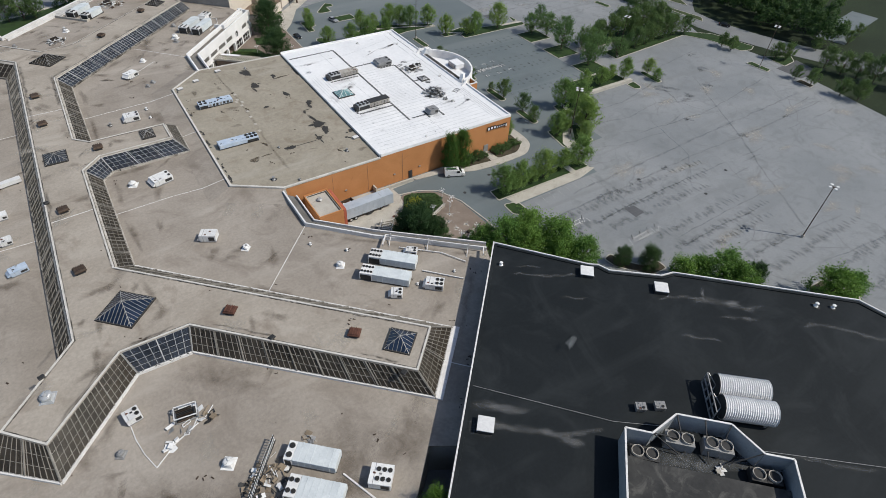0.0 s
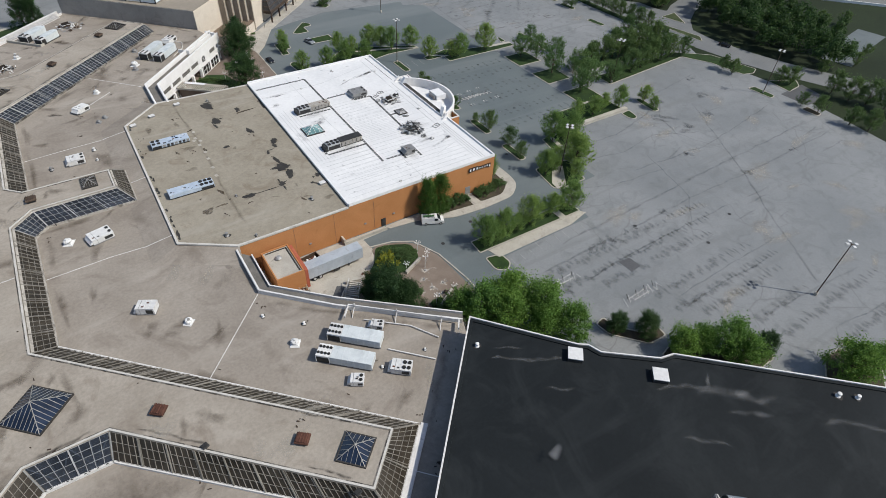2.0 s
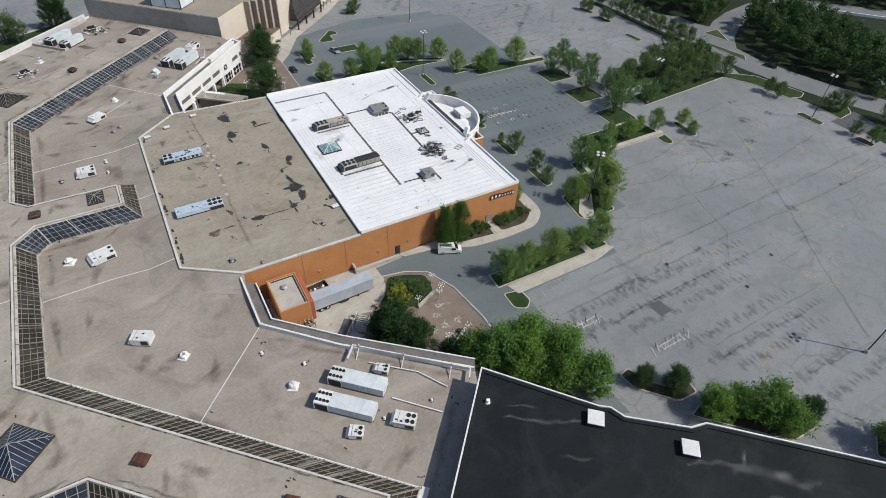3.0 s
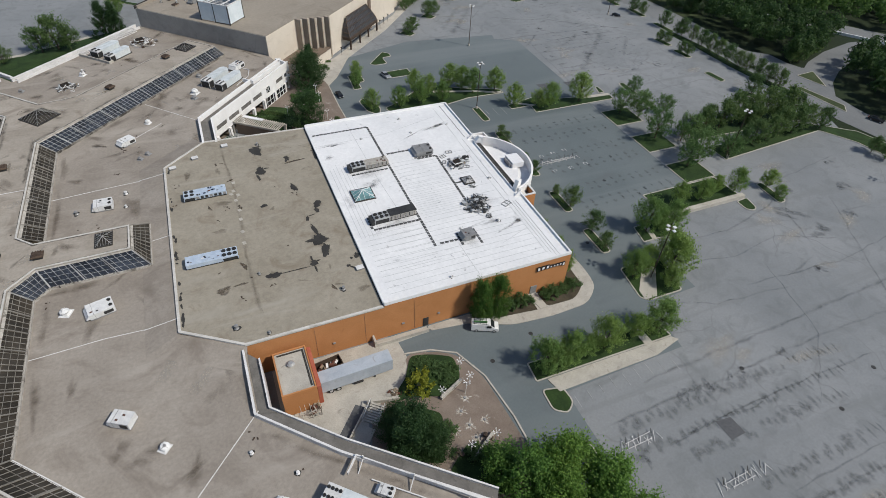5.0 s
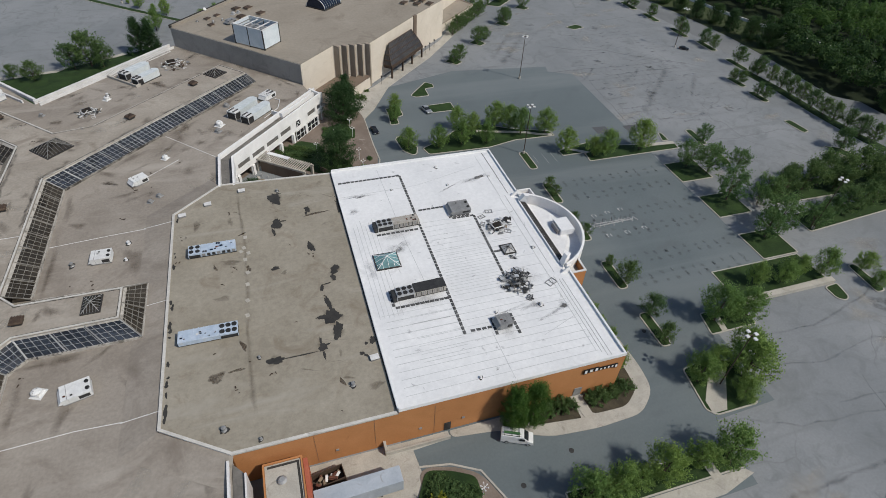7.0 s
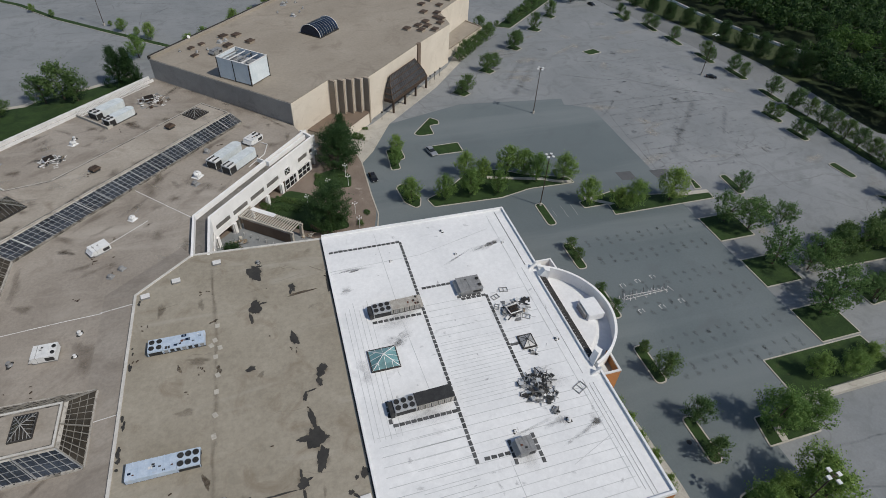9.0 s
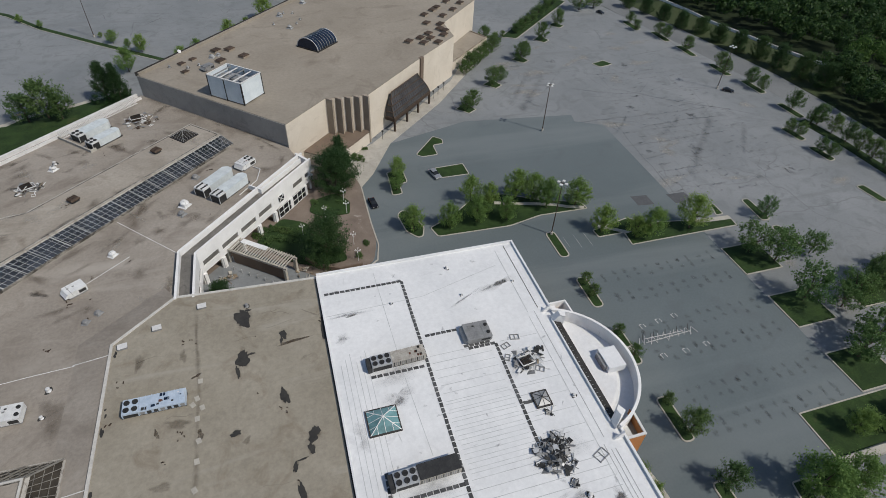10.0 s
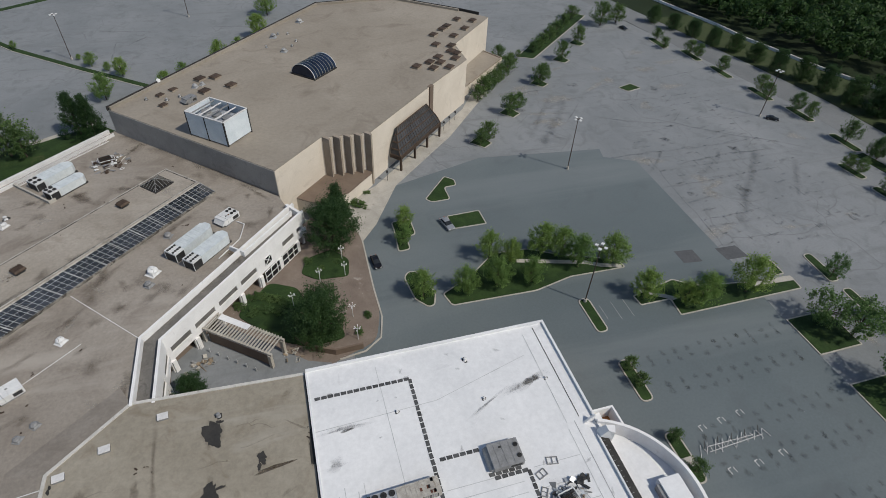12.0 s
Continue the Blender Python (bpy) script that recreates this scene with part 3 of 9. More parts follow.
island([(81.7, 53.8), (84.4, 54.4), (85.2, 51), (88.6, 47.2), (92.2, 47.0), (92, 44.2), (87.5, 44.4), (82.2, 50.4)], 0.8, "mulch", "kerbed planting bed with round shrubs")
island([(87, 41.5), (92, 42.8), (103, 32.8), (107.9, 32), (105.4, 29.2), (99, 29.4)], 0.8, "mulch", "kerbed planting bed with trees beside the dark-roofed store")
island([(109, 21), (114.2, 24.2), (119.2, 24.0), (122, 17), (116, 13)], 0.8, "mulch", ISL)
island([(129, 113.9), (129, 122.9), (153.4, 122.9), (154, 114.4)], 0.3, "grass", "kerbed strip of grass and shrubs between parking levels")
island([(151, 112.2), (155, 112.6), (154.2, 108.2), (152.6, 107.5), (151, 108.6)], 0.9, "grass", ISL)
island([(162, 140), (199.6, 139.3), (207, 138), (206, 147), (163, 148)], 0.8, "grass", "broad kerbed grass verge with dense trees")
island([(163, 128.5), (204.4, 131.6), (210, 122.5), (212.3, 110.3), (217, 109), (221, 110.7), (216.4, 127.2), (205, 136.2), (163, 135.6)], 0.8, "grass",
       "broad kerbed grass verge with dense trees")
island([(204, 102.8), (207.4, 102.4), (207.6, 94.4), (204.6, 94)], 1.0, "grass", ISL)
island([(215.5, 103), (215, 93.6), (222.4, 94.4), (226, 98)], 0.9, "grass", ISL)
island([(206.5, 84.6), (210.2, 84.4), (209.8, 79), (207, 78.8)], 0.9, "mulch", ISL)
island([(222.0, 156.4), (224.6, 156.6), (228.0, 141.0), (224.2, 137.2)], 0.9, "grass_dry", "long narrow grass median of the ring road")
island([(231, 164), (240.3, 164.6), (234.0, 153.2)], 0.9, "grass_dry", "triangular grass traffic island at the exit road")
for x, y in ((107.5, 242), (122, 256.5), (139.5, 273.8), (155.5, 290.3), (168.5, 303.6)):
    island([(x - 4, y + 0.5), (x + 0.5, y + 4), (x + 2.6, y - 1.2), (x - 0.4, y - 3.2)], 0.4, "grass", "small triangular kerbed grass island with a tree")
for x, y in ((200.5, 297), (206.3, 283.5), (208, 268), (210, 250), (212.8, 235), (213, 217)):
    island([(x - 1.6, y - 5), (x + 1.6, y - 5), (x + 1.2, y + 5.5), (x - 2.0, y + 5.5)], 1.1, "grass", "narrow kerbed island with small trees")
for y in (200.5, 189.0, 169.0):
    x = 198.0 if y < 180 else 200.2
    island([(x, y + 7.6), (x + 3.0, y + 7.8), (x + 3.8, y), (x + 0.9, y - 0.4)], 1.1, "grass", ISL)
island([(198.6, 161), (203.4, 159), (206, 150.6), (202.4, 150.4)], 1.1, "grass", ISL)
bm = strip(bmesh.new(), [(211.6, 211), (213.6, 196), (213.8, 178), (215.2, 163), (217.0, 154)], 3.6, -0.02, 0.13)
tagged(part("grass_verge", bm, "grass"), "narrow dark planting strip between lot and ring road", "verge", kind="structure")
flat("grass_verge", [(213.6, 323), (219.2, 294), (225.2, 264.4), (229.2, 240.6), (230.2, 224), (240, 224), (249.6, 252), (246.0, 262.6), (243.2, 273.8), (237.7, 292.8), (236.0, 308.4), (232.5, 323)], 0.06, "grass_dry", "broad dry grass verge between ring road and barrier", "verge")
island([(164, 265), (170, 267), (172, 263), (166, 261.5)], 0.9, "grass", ISL)
island([(139.6, 296), (145.5, 293), (186, 331), (181, 336)], 0.9, "grass", "long kerbed verge with a clipped hedge")
bm = strip(bmesh.new(), [(-62, 366), (-47, 354.6), (-32, 337.8), (-9, 318), (16, 297.4), (21, 292.6)], 2.2, -0.02, 0.12)
tagged(part("grass_verge", bm, "grass"), "narrow strip of grass crossing the rear lot", "verge", kind="structure")
bm = strip(bmesh.new(), [(-48, 258.6), (-32, 260.4), (-25.6, 261.4), (-22.4, 264.8), (-9.4, 269.8), (3, 277)], 1.6, -0.02, 0.1)
tagged(part("footpath", bm, "concrete"), "pale curved concrete path beside the lawn", "footpath", kind="structure")
for (x1, y1), (x2, y2) in (((-62, 364.6), (-47, 353.2)), ((-47, 353.2), (-32, 336.4)), ((-32, 336.4), (-9, 316.6)), ((-9, 316.6), (16, 296.0))):
    bm = strip(bmesh.new(), [(x1, y1), (x2, y2)], 0.25, 0.0, 0.14)
    tagged(part("kerb", bm, "concrete"), "thin pale kerb along the grass strip", "kerb", kind="structure")
bm = strip(bmesh.new(), [(-60, 372), (-20, 402), (10, 420)], 3.0, -0.02, 0.12)
tagged(part("grass_verge", bm, "grass"), "narrow strip of grass at the edge of the rear lot", "verge", kind="structure")
flat("lawn", [(-48, 256), (-32, 259.5), (-25, 260.6), (-22, 264), (-9, 269), (4, 276), (12, 268), (12, 256.8), (-20, 226), (-40, 244)], 0.06, "grass", "green lawn beside the shopping mall", "lawn")

# retaining wall and pavements
for poly in ([(144.5, 174.9), (154.2, 174.2), (154.2, 172.8), (144.5, 173.4)], [(119.0, 178.3), (120.2, 178.9), (126.6, 174.6), (125.2, 174.3)], [(106.1, 92.2), (109.1, 92.2), (114.4, 99.4), (112.6, 101.8), (106.4, 94.8)],
             [(120.2, 107.7), (121.5, 107.7), (122.4, 112.8), (121.0, 112.8)], [(105.9, 142.4), (108.2, 142.4), (108.2, 144.0), (105.9, 144.0)]):
    bm = prism(bmesh.new(), poly, 0.0, 0.17)
    tagged(part("footpath", bm, "concrete"), "short pale concrete path crossing a planting island", "footpath", kind="structure")
flat("asphalt_apron", [(210.6, 94.3), (224.4, 94.8), (222.6, 84.9), (211.0, 84.8)], 0.024, "asphalt_fresh_patch", "dark fresh asphalt apron beside the ring road", "asphalt patch")
bm = bmesh.new()
box(bm, 127.5, 154.2, 112.6, 113.9, 0, 1.0)
tagged(part("retaining_wall", bm, "concrete"), "pale concrete retaining wall beside the lot", "wall", kind="structure")
bm = bmesh.new()
prism(bm, [(77, 79.4), (76.2, 82.5), (104.6, 82.3), (105.6, 81.2), (99, 79.6)], -0.02, 0.14)
prism(bm, [(98.4, 82.2), (100.2, 82.2), (100.0, 86.6), (98.2, 86.6)], 0.0, 0.16)
tagged(part("pavement", bm, "concrete"), "pale concrete footpath along the tree island", "footpath", kind="structure")
bm = bmesh.new()
prism(bm, rounded([(60, 101.9), (60.5, 100.6), (69, 99.6), (76, 96.2), (85, 95.4), (94, 95.8), (98.4, 99.5), (99.0, 105), (98, 118), (97, 124), (92, 124), (92, 101.9)], 2.2), -0.02, 0.15)
tagged(part("pavement", bm, "concrete"), "pale concrete pavement around the department store", "pavement", kind="structure")
bm = bmesh.new()
prism(bm, [(74, 102.2), (74, 98.9), (83, 97.9), (83, 102.2)], 0.1, 0.2)
prism(bm, rounded([(85, 102.2), (85, 98.0), (92, 97.8), (95.6, 100.5), (96.3, 112), (96, 122), (92.2, 122), (92.2, 102.2)], 1.5), 0.1, 0.2)
tagged(part("flower_bed", bm, "mulch"), "mulched planting bed at the foot of the orange wall", "flower bed", kind="structure")
bm = bmesh.new()
prism(bm, [(30, 102), (60, 102), (60, 100.6), (53.5, 100.2), (54, 95), (53, 91), (44, 88), (42, 82), (30, 88)], -0.02, 0.07)
tagged(part("loading_yard", bm, "concrete"), "stained pale concrete loading yard", "loading yard", kind="structure")
bm = bmesh.new()
prism(bm, rounded([(53.5, 97.0), (58.5, 96), (62.8, 93.6), (65.5, 87.2), (66.6, 70), (64, 62), (52, 70), (42, 80), (44.5, 88), (53, 91.5)], 2.0), -0.02, 0.14)
tagged(part("plaza", bm, "plaza_paver"), "brown paved plaza with faded pale star shapes", "plaza", kind="structure")
bm = strip(bmesh.new(), [(53.6, 97.2), (58.6, 96.3), (63.0, 93.9), (65.8, 87.3), (66.9, 78), (66.9, 70), (64.4, 62)], 0.32, -0.02, 0.17)
tagged(part("kerb", bm, "concrete"), "pale concrete kerb round the brown plaza", "kerb", kind="structure")
bm = bmesh.new()
prism(bm, rounded([(52, 92.0), (54.5, 96.3), (58.3, 95.2), (62, 93.2), (61.5, 88.6), (57.5, 85.8), (52, 88), (47.5, 88)], 1.2), 0.1, 0.3)
prism(bm, rounded([(46, 87), (51, 86.5), (55.5, 83), (52.5, 74.5), (44.5, 78.5)], 1.2), 0.1, 0.3)
prism(bm, rounded([(52.5, 73), (57.5, 76.5), (61.0, 73.5), (61.5, 66), (56, 68)], 1.2), 0.1, 0.3)
tagged(part("flower_bed", bm, "grass"), "raised green planting bed in the paved plaza", "flower bed", kind="structure")
bm = bmesh.new()
prism(bm, rounded([(25, 172), (25, 186), (50, 212), (60, 222), (66, 219.5), (67, 208), (66.6, 186), (64.6, 179.4), (56, 176.4), (50, 172)], 2.0), -0.02, 0.14)
tagged(part("plaza", bm, "plaza_paver"), "brown paved entrance court beside the white facade", "plaza", kind="structure")
bm = bmesh.new()
prism(bm, [(29, 171), (29, 183), (37, 191), (52, 178), (56, 176.5), (52, 170.5)], 0.1, 0.17)
tagged(part("pavement", bm, "asphalt_old"), "grey asphalt service court", "pavement", kind="structure")
bm = bmesh.new()
prism(bm, rounded([(40, 192), (46.5, 199.5), (52.0, 196.5), (53.5, 190), (58, 187), (59.5, 181.5), (52.5, 181.0), (47, 184)], 1.5), 0.1, 0.35)
prism(bm, rounded([(52.9, 200.6), (54.6, 204.9), (60, 206.6), (63.2, 202.5), (62.4, 197.6), (56, 198.0)], 1.0), 0.1, 0.35)
tagged(part("flower_bed", bm, "grass"), "green planting bed in the entrance court", "flower bed", kind="structure")
bm = bmesh.new()
prism(bm, [(64, 222), (67.3, 208), (71.2, 213), (79, 227), (99.8, 247.5), (124, 277), (134, 291), (130, 296), (108, 262), (95, 249), (74, 228)], -0.02, 0.15)
tagged(part("pavement", bm, "concrete"), "pale concrete pavement along the cream store", "pavement", kind="structure")
bm = bmesh.new()
strip(bm, [(57.5, 176.9), (62.3, 177.6), (65.6, 180), (66.8, 185), (66.7, 193), (67.1, 208), (66.2, 218.2)], 0.3, 0.0, 0.17)
tagged(part("kerb", bm, "concrete"), "pale concrete kerb of the entrance court", "kerb", kind="structure")

# ---- the shopping mall ----
LOW, SPINE = 7.8, 11.6
SPINE_POLY = [(-28.4, 64.7), (-23.1, 59.2), (-11.8, 70.6), (-1.2, 70.6), (26.6, 43.1), (33.1, 49.6), (-9.1, 91.2), (-9.3, 126.5), (-5.4, 130.7), (10.4, 131.0),
              (10.3, 138.4), (-6.4, 138.4), (-9.4, 141.4), (-9.4, 177.4), (35.0, 222.3), (28.0, 229.2), (-2.5, 199.2), (-10.9, 197.6), (-45.0, 231.7), (-51.5, 226.5),
              (-17.8, 192.8), (-17.8, 76.8)]
LOW_POLY = [(55.4, 63.6), (37.1, 78.6), (26.9, 89.0), (26.9, 102.2), (17.0, 109.1), (17.0, 161.4), (26.4, 170.2), (26.4, 182.8), (52.6, 212.6), (50.8, 218.4),
            (13.0, 256.2), (-21.2, 222.2), (-40, 246), (-85, 246), (-85, 0), (-50, -45), (-10, 0.5), (17, 27.5), (22.5, 33.2), (26.3, 30.9), (54.1, 60.5)]

mall = thing("shopping_mall", pose(0, 120, 0), "low sprawling shopping mall with weathered tan roofs", "building")
mi = Matrix.Translation((0, -120, 0))


def mpart(name, bm, material, label="", parent=None):
    bmesh.ops.transform(bm, matrix=mi, verts=bm.verts[:])
    return part(name, bm, material, parent or mall, label)


mpart("wall", prism(bmesh.new(), LOW_POLY, 0, LOW - 0.02, top=False), "stucco_grey", "plain grey outer wall")
mpart("low_roof", prism(bmesh.new(), LOW_POLY, LOW - 0.3, LOW), "roof_ballast", "stained grey-tan flat roof")
mpart("clerestory_wall", prism(bmesh.new(), inset(SPINE_POLY, 0.25), LOW - 0.1, SPINE - 0.25, top=False), "flashing_dark", "dark clerestory wall")
mpart("spine_roof", prism(bmesh.new(), SPINE_POLY, SPINE - 0.3, SPINE, bottom=True), "roof_spine", "raised tan concourse roof")
SPINE_EDGE = inset(SPINE_POLY, 0.16)
mpart("roof_coping", strip(bmesh.new(), SPINE_EDGE[17:] + SPINE_EDGE[:14], 0.3, SPINE - 0.32, SPINE + 0.13), "coping_pale", "pale metal coping")
mpart("roof_coping", strip(bmesh.new(), SPINE_EDGE[13:18], 0.26, SPINE - 0.32, SPINE + 0.06), "coping_tan", "stained tan edge along the end of the concourse roof")
mpart("roof_gravel_stop", strip(bmesh.new(), inset(SPINE_POLY, 0.42), 0.16, SPINE - 0.1, SPINE + 0.05, closed=True), "coping_worn", "dark worn inner edge of the coping")


def glazing(name, a, b, c, d, blue=False, bay=4.6, rows=4, split=1.25, dim=False, zt=SPINE - 0.22, zb=LOW + 0.45):
    """A sloped strip of glass: top edge a to b, foot c to d; panes bay by bay, bars over them."""
    A, B = Vector((*a, zt)), Vector((*b, zt))
    C, D = Vector((*c, zb)), Vector((*d, zb))
    ob = thing(name, pose((a[0] + b[0]) / 2, (a[1] + b[1]) / 2, LOW), "sloped dark glass skylight strip with grey metal bars", "skylight", "sloped skylights of the mall")
    o = Vector(((a[0] + b[0]) / 2, (a[1] + b[1]) / 2, LOW))
    A, B, C, D = A - o, B - o, C - o, D - o
    nb = max(1, round((B - A).length / bay))
    nrm = (B - A).cross(C - A).normalized()
    if nrm.z < 0:
        nrm = -nrm
    for i in range(nb):
        t0, t1 = i / nb, (i + 1) / nb
        bm = bmesh.new()
        bm.faces.new([bm.verts.new(p) for p in (C.lerp(D, t0), C.lerp(D, t1), A.lerp(B, t1), A.lerp(B, t0))])
        bmesh.ops.recalc_face_normals(bm, faces=bm.faces[:])
        part("pane", bm, "glass_sky_blue" if blue else ("glass_brown" if dim else "glass_dark"), ob)
    bm = bmesh.new()
    nv = max(2, round(max((B - A).length, (D - C).length) / split))
    for i in range(nv + 1):
        t = i / nv
        bar(bm, A.lerp(B, t) + nrm * 0.05, C.lerp(D, t) + nrm * 0.05, 0.08, 0.1, nrm)
    for j in range(rows + 1):
        t = j / rows
        bar(bm, A.lerp(C, t) + nrm * 0.04, B.lerp(D, t) + nrm * 0.04, 0.065, 0.08, nrm)
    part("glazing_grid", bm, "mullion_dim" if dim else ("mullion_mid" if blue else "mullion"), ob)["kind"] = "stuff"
    for i in range(0, nb + 1):
        t = i / nb
        bm = bmesh.new()
        bar(bm, A.lerp(B, t) + nrm * 0.1, C.lerp(D, t) + nrm * 0.1, 0.16, 0.2, nrm)
        part("rafter", bm, "coping_grey" if i % 3 == 1 and not dim else ("mullion_dim" if dim else ("mullion_mid" if blue else "mullion")), ob)
        if i < nb:
            # roof truss seen under the glass
            bm = bmesh.new()
            u = (i + 0.5) / nb
            bar(bm, A.lerp(B, t) - nrm * 0.6, C.lerp(D, u) - nrm * 0.5, 0.14)
            bar(bm, C.lerp(D, u) - nrm * 0.5, A.lerp(B, (i + 1) / nb) - nrm * 0.6, 0.14)
            bar(bm, A.lerp(B, u) - nrm * 0.6, C.lerp(D, u) - nrm * 0.5, 0.12)
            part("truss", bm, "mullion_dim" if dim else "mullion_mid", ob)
    if a[1] > 90:
        f = (0.28 if blue else 0.6) / (C - A).length
        bm = bmesh.new()
        q = [A + nrm * 0.14, B + nrm * 0.14, B.lerp(D, f) + nrm * 0.14, A.lerp(C, f) + nrm * 0.14]
        v = [bm.verts.new(p) for p in q] + [bm.verts.new(p - nrm * 0.1) for p in q]
        for loop in ((0, 1, 2, 3), (3, 2, 6, 7), (0, 3, 7, 4), (2, 1, 5, 6)):
            bm.faces.new([v[i] for i in loop])
        bmesh.ops.recalc_face_normals(bm, faces=bm.faces[:])
        part("head_flashing", bm, "coping_tan", ob, "pale metal band along the top")
    bm = bmesh.new()
    out = (C - A)
    out.z = 0
    out.normalize()
    bar(bm, C + out * 0.12 - Vector((0, 0, 0.2)), D + out * 0.12 - Vector((0, 0, 0.2)), 0.3, 0.5)
    part("curb", bm, "coping_white" if a[1] < 75 else ("coping_worn" if a[1] > 170 else "coping_tan"), ob, "weathered stained curb")
    if dim:
        return ob
    rk = random.Random(int(A.length * 100))
    bm = bmesh.new()
    for i in range(nv * 2):
        if rk.random() < 0.45:
            continue
        q = C.lerp(D, (i + rk.random() * 0.4) / (nv * 2)) + out * rk.uniform(0.12, 0.2) + Vector((0, 0, 0.1))
        e = (D - C).normalized()
        bar(bm, q - e * rk.uniform(0.1, 0.2) - Vector((0, 0, 0.25)), q + e * rk.uniform(0.1, 0.2) - Vector((0, 0, 0.25)), rk.uniform(0.12, 0.2), 0.42)
    part("edge_flashing", bm, "flashing_dark", ob, "broken row of dark flashing pieces")["kind"] = "stuff"
    return ob


glazing("skylight_strip", (-28.4, 64.7), (-23.1, 59.2), (-31.0, 62.0), (-23.1, 55.0), dim=True, rows=3, split=1.0)
glazing("skylight_strip", (-23.1, 59.2), (-11.8, 70.6), (-23.1, 55.0), (-10.8, 68.2), dim=True, split=1.0)
glazing("skylight_strip", (-11.8, 70.6), (-1.2, 70.6), (-10.8, 68.2), (-2.2, 68.0), True)
glazing("skylight_strip", (-1.2, 70.6), (26.6, 43.1), (-2.2, 68.0), (27.6, 39.6), dim=True, rows=3, split=0.95)
glazing("skylight_strip", (26.6, 43.1), (33.1, 49.6), (27.6, 39.6), (37.6, 49.8), dim=True, rows=4, split=0.95)
glazing("skylight_strip", (-9.1, 91.2), (-9.3, 126.5), (-6.3, 93.9), (-6.6, 126.2), dim=True)
glazing("skylight_strip", (-9.3, 126.5), (-5.4, 130.7), (-6.6, 126.2), (-4.1, 128.8), True)
glazing("skylight_strip", (-5.4, 130.7), (10.4, 131.0), (-4.1, 128.8), (13.1, 129.0), True)
glazing("skylight_strip", (10.4, 131.0), (10.3, 138.4), (13.1, 129.0), (13.1, 142.0), dim=True)
glazing("skylight_strip", (-9.4, 141.4), (-9.4, 177.4), (-6.4, 143.0), (-6.6, 177.4), dim=True)
glazing("skylight_strip", (-9.4, 177.4), (35.0, 222.3), (-6.6, 177.4), (37.4, 222.9), True, rows=4, split=1.1)
glazing("skylight_strip", (-17.8, 192.8), (-17.8, 76.8), (-21.2, 191.4), (-20.8, 75.6), dim=True, rows=3, split=1.6)
glazing("skylight_strip", (-51.5, 226.5), (-17.8, 192.8), (-53.5, 224.0), (-21.2, 191.4), dim=True, rows=3, split=1.6)
glazing("skylight_strip", (-17.8, 76.8), (-28.4, 64.7), (-20.8, 75.6), (-31.0, 62.0), dim=True, rows=3, split=1.6)

glazing("skylight_strip", (33.1, 49.6), (-9.1, 91.2), (37.6, 49.8), (-6.3, 93.9), dim=True, rows=3, split=1.15)
glazing("skylight_strip", (10.3, 138.4), (-6.4, 138.4), (13.1, 142.0), (-5.6, 142.4), dim=True)
glazing("skylight_strip", (28.0, 229.2), (-2.5, 199.2), (25.5, 231.7), (-4.6, 202.2))
glazing("skylight_strip", (-2.5, 199.2), (-10.9, 197.6), (-4.6, 202.2), (-11.8, 200.9))

bm = bmesh.new()
strip(bm, [(28.0, 38.9), (38.5, 49.6)], 1.1, LOW - 0.05, LOW + 0.35)
mpart("skylight_kerb", bm, "coping_white", "broad white kerb at the end of the skylight")
# flashings and parapets of the low roof
bm = bmesh.new()
strip(bm, [(55.0, 63.2), (37.1, 78.1), (26.5, 88.8), (26.5, 101.6)], 0.34, LOW - 0.1, LOW + 0.95)
mpart("parapet", bm, "coping_white", "white painted parapet")
bm = bmesh.new()
strip(bm, [(56.3, 65.0), (38.3, 80.2), (28.7, 89.6), (28.7, 99.5)], 0.26, 3.0, LOW + 0.3)
mpart("parapet", bm, "coping_white", "white painted outer parapet")
bm = bmesh.new()
prism(bm, [(55.4, 63.6), (37.1, 78.6), (26.9, 89.0), (26.9, 101.6), (28.7, 99.5), (28.7, 89.6), (38.3, 80.2), (56.3, 65.0)], LOW - 0.6, LOW - 0.25)
mpart("gutter", bm, "gutter_dark", "dark stained gutter between the parapets")
bm = bmesh.new()
strip(bm, [(12.0, 255.2), (-21.0, 222.2)], 0.55, LOW - 0.1, LOW + 1.0)
mpart("parapet", bm, "coping_white", "white painted parapet")
bm = bmesh.new()
strip(bm, [(13.3, 253.7), (-19.4, 221.0)], 0.3, LOW - 0.1, LOW + 0.75)
mpart("parapet", bm, "coping_white", "lower white painted inner parapet")
bm = bmesh.new()
strip(bm, [(-21, 223.5), (-38, 243), (-60, 243)], 0.7, LOW - 0.1, LOW + 1.0)
strip(bm, [(-24.0, 223.5), (-40.0, 240), (-60, 240)], 0.4, LOW - 0.1, LOW + 0.8)
mpart("parapet", bm, "coping_white", "white painted parapet")
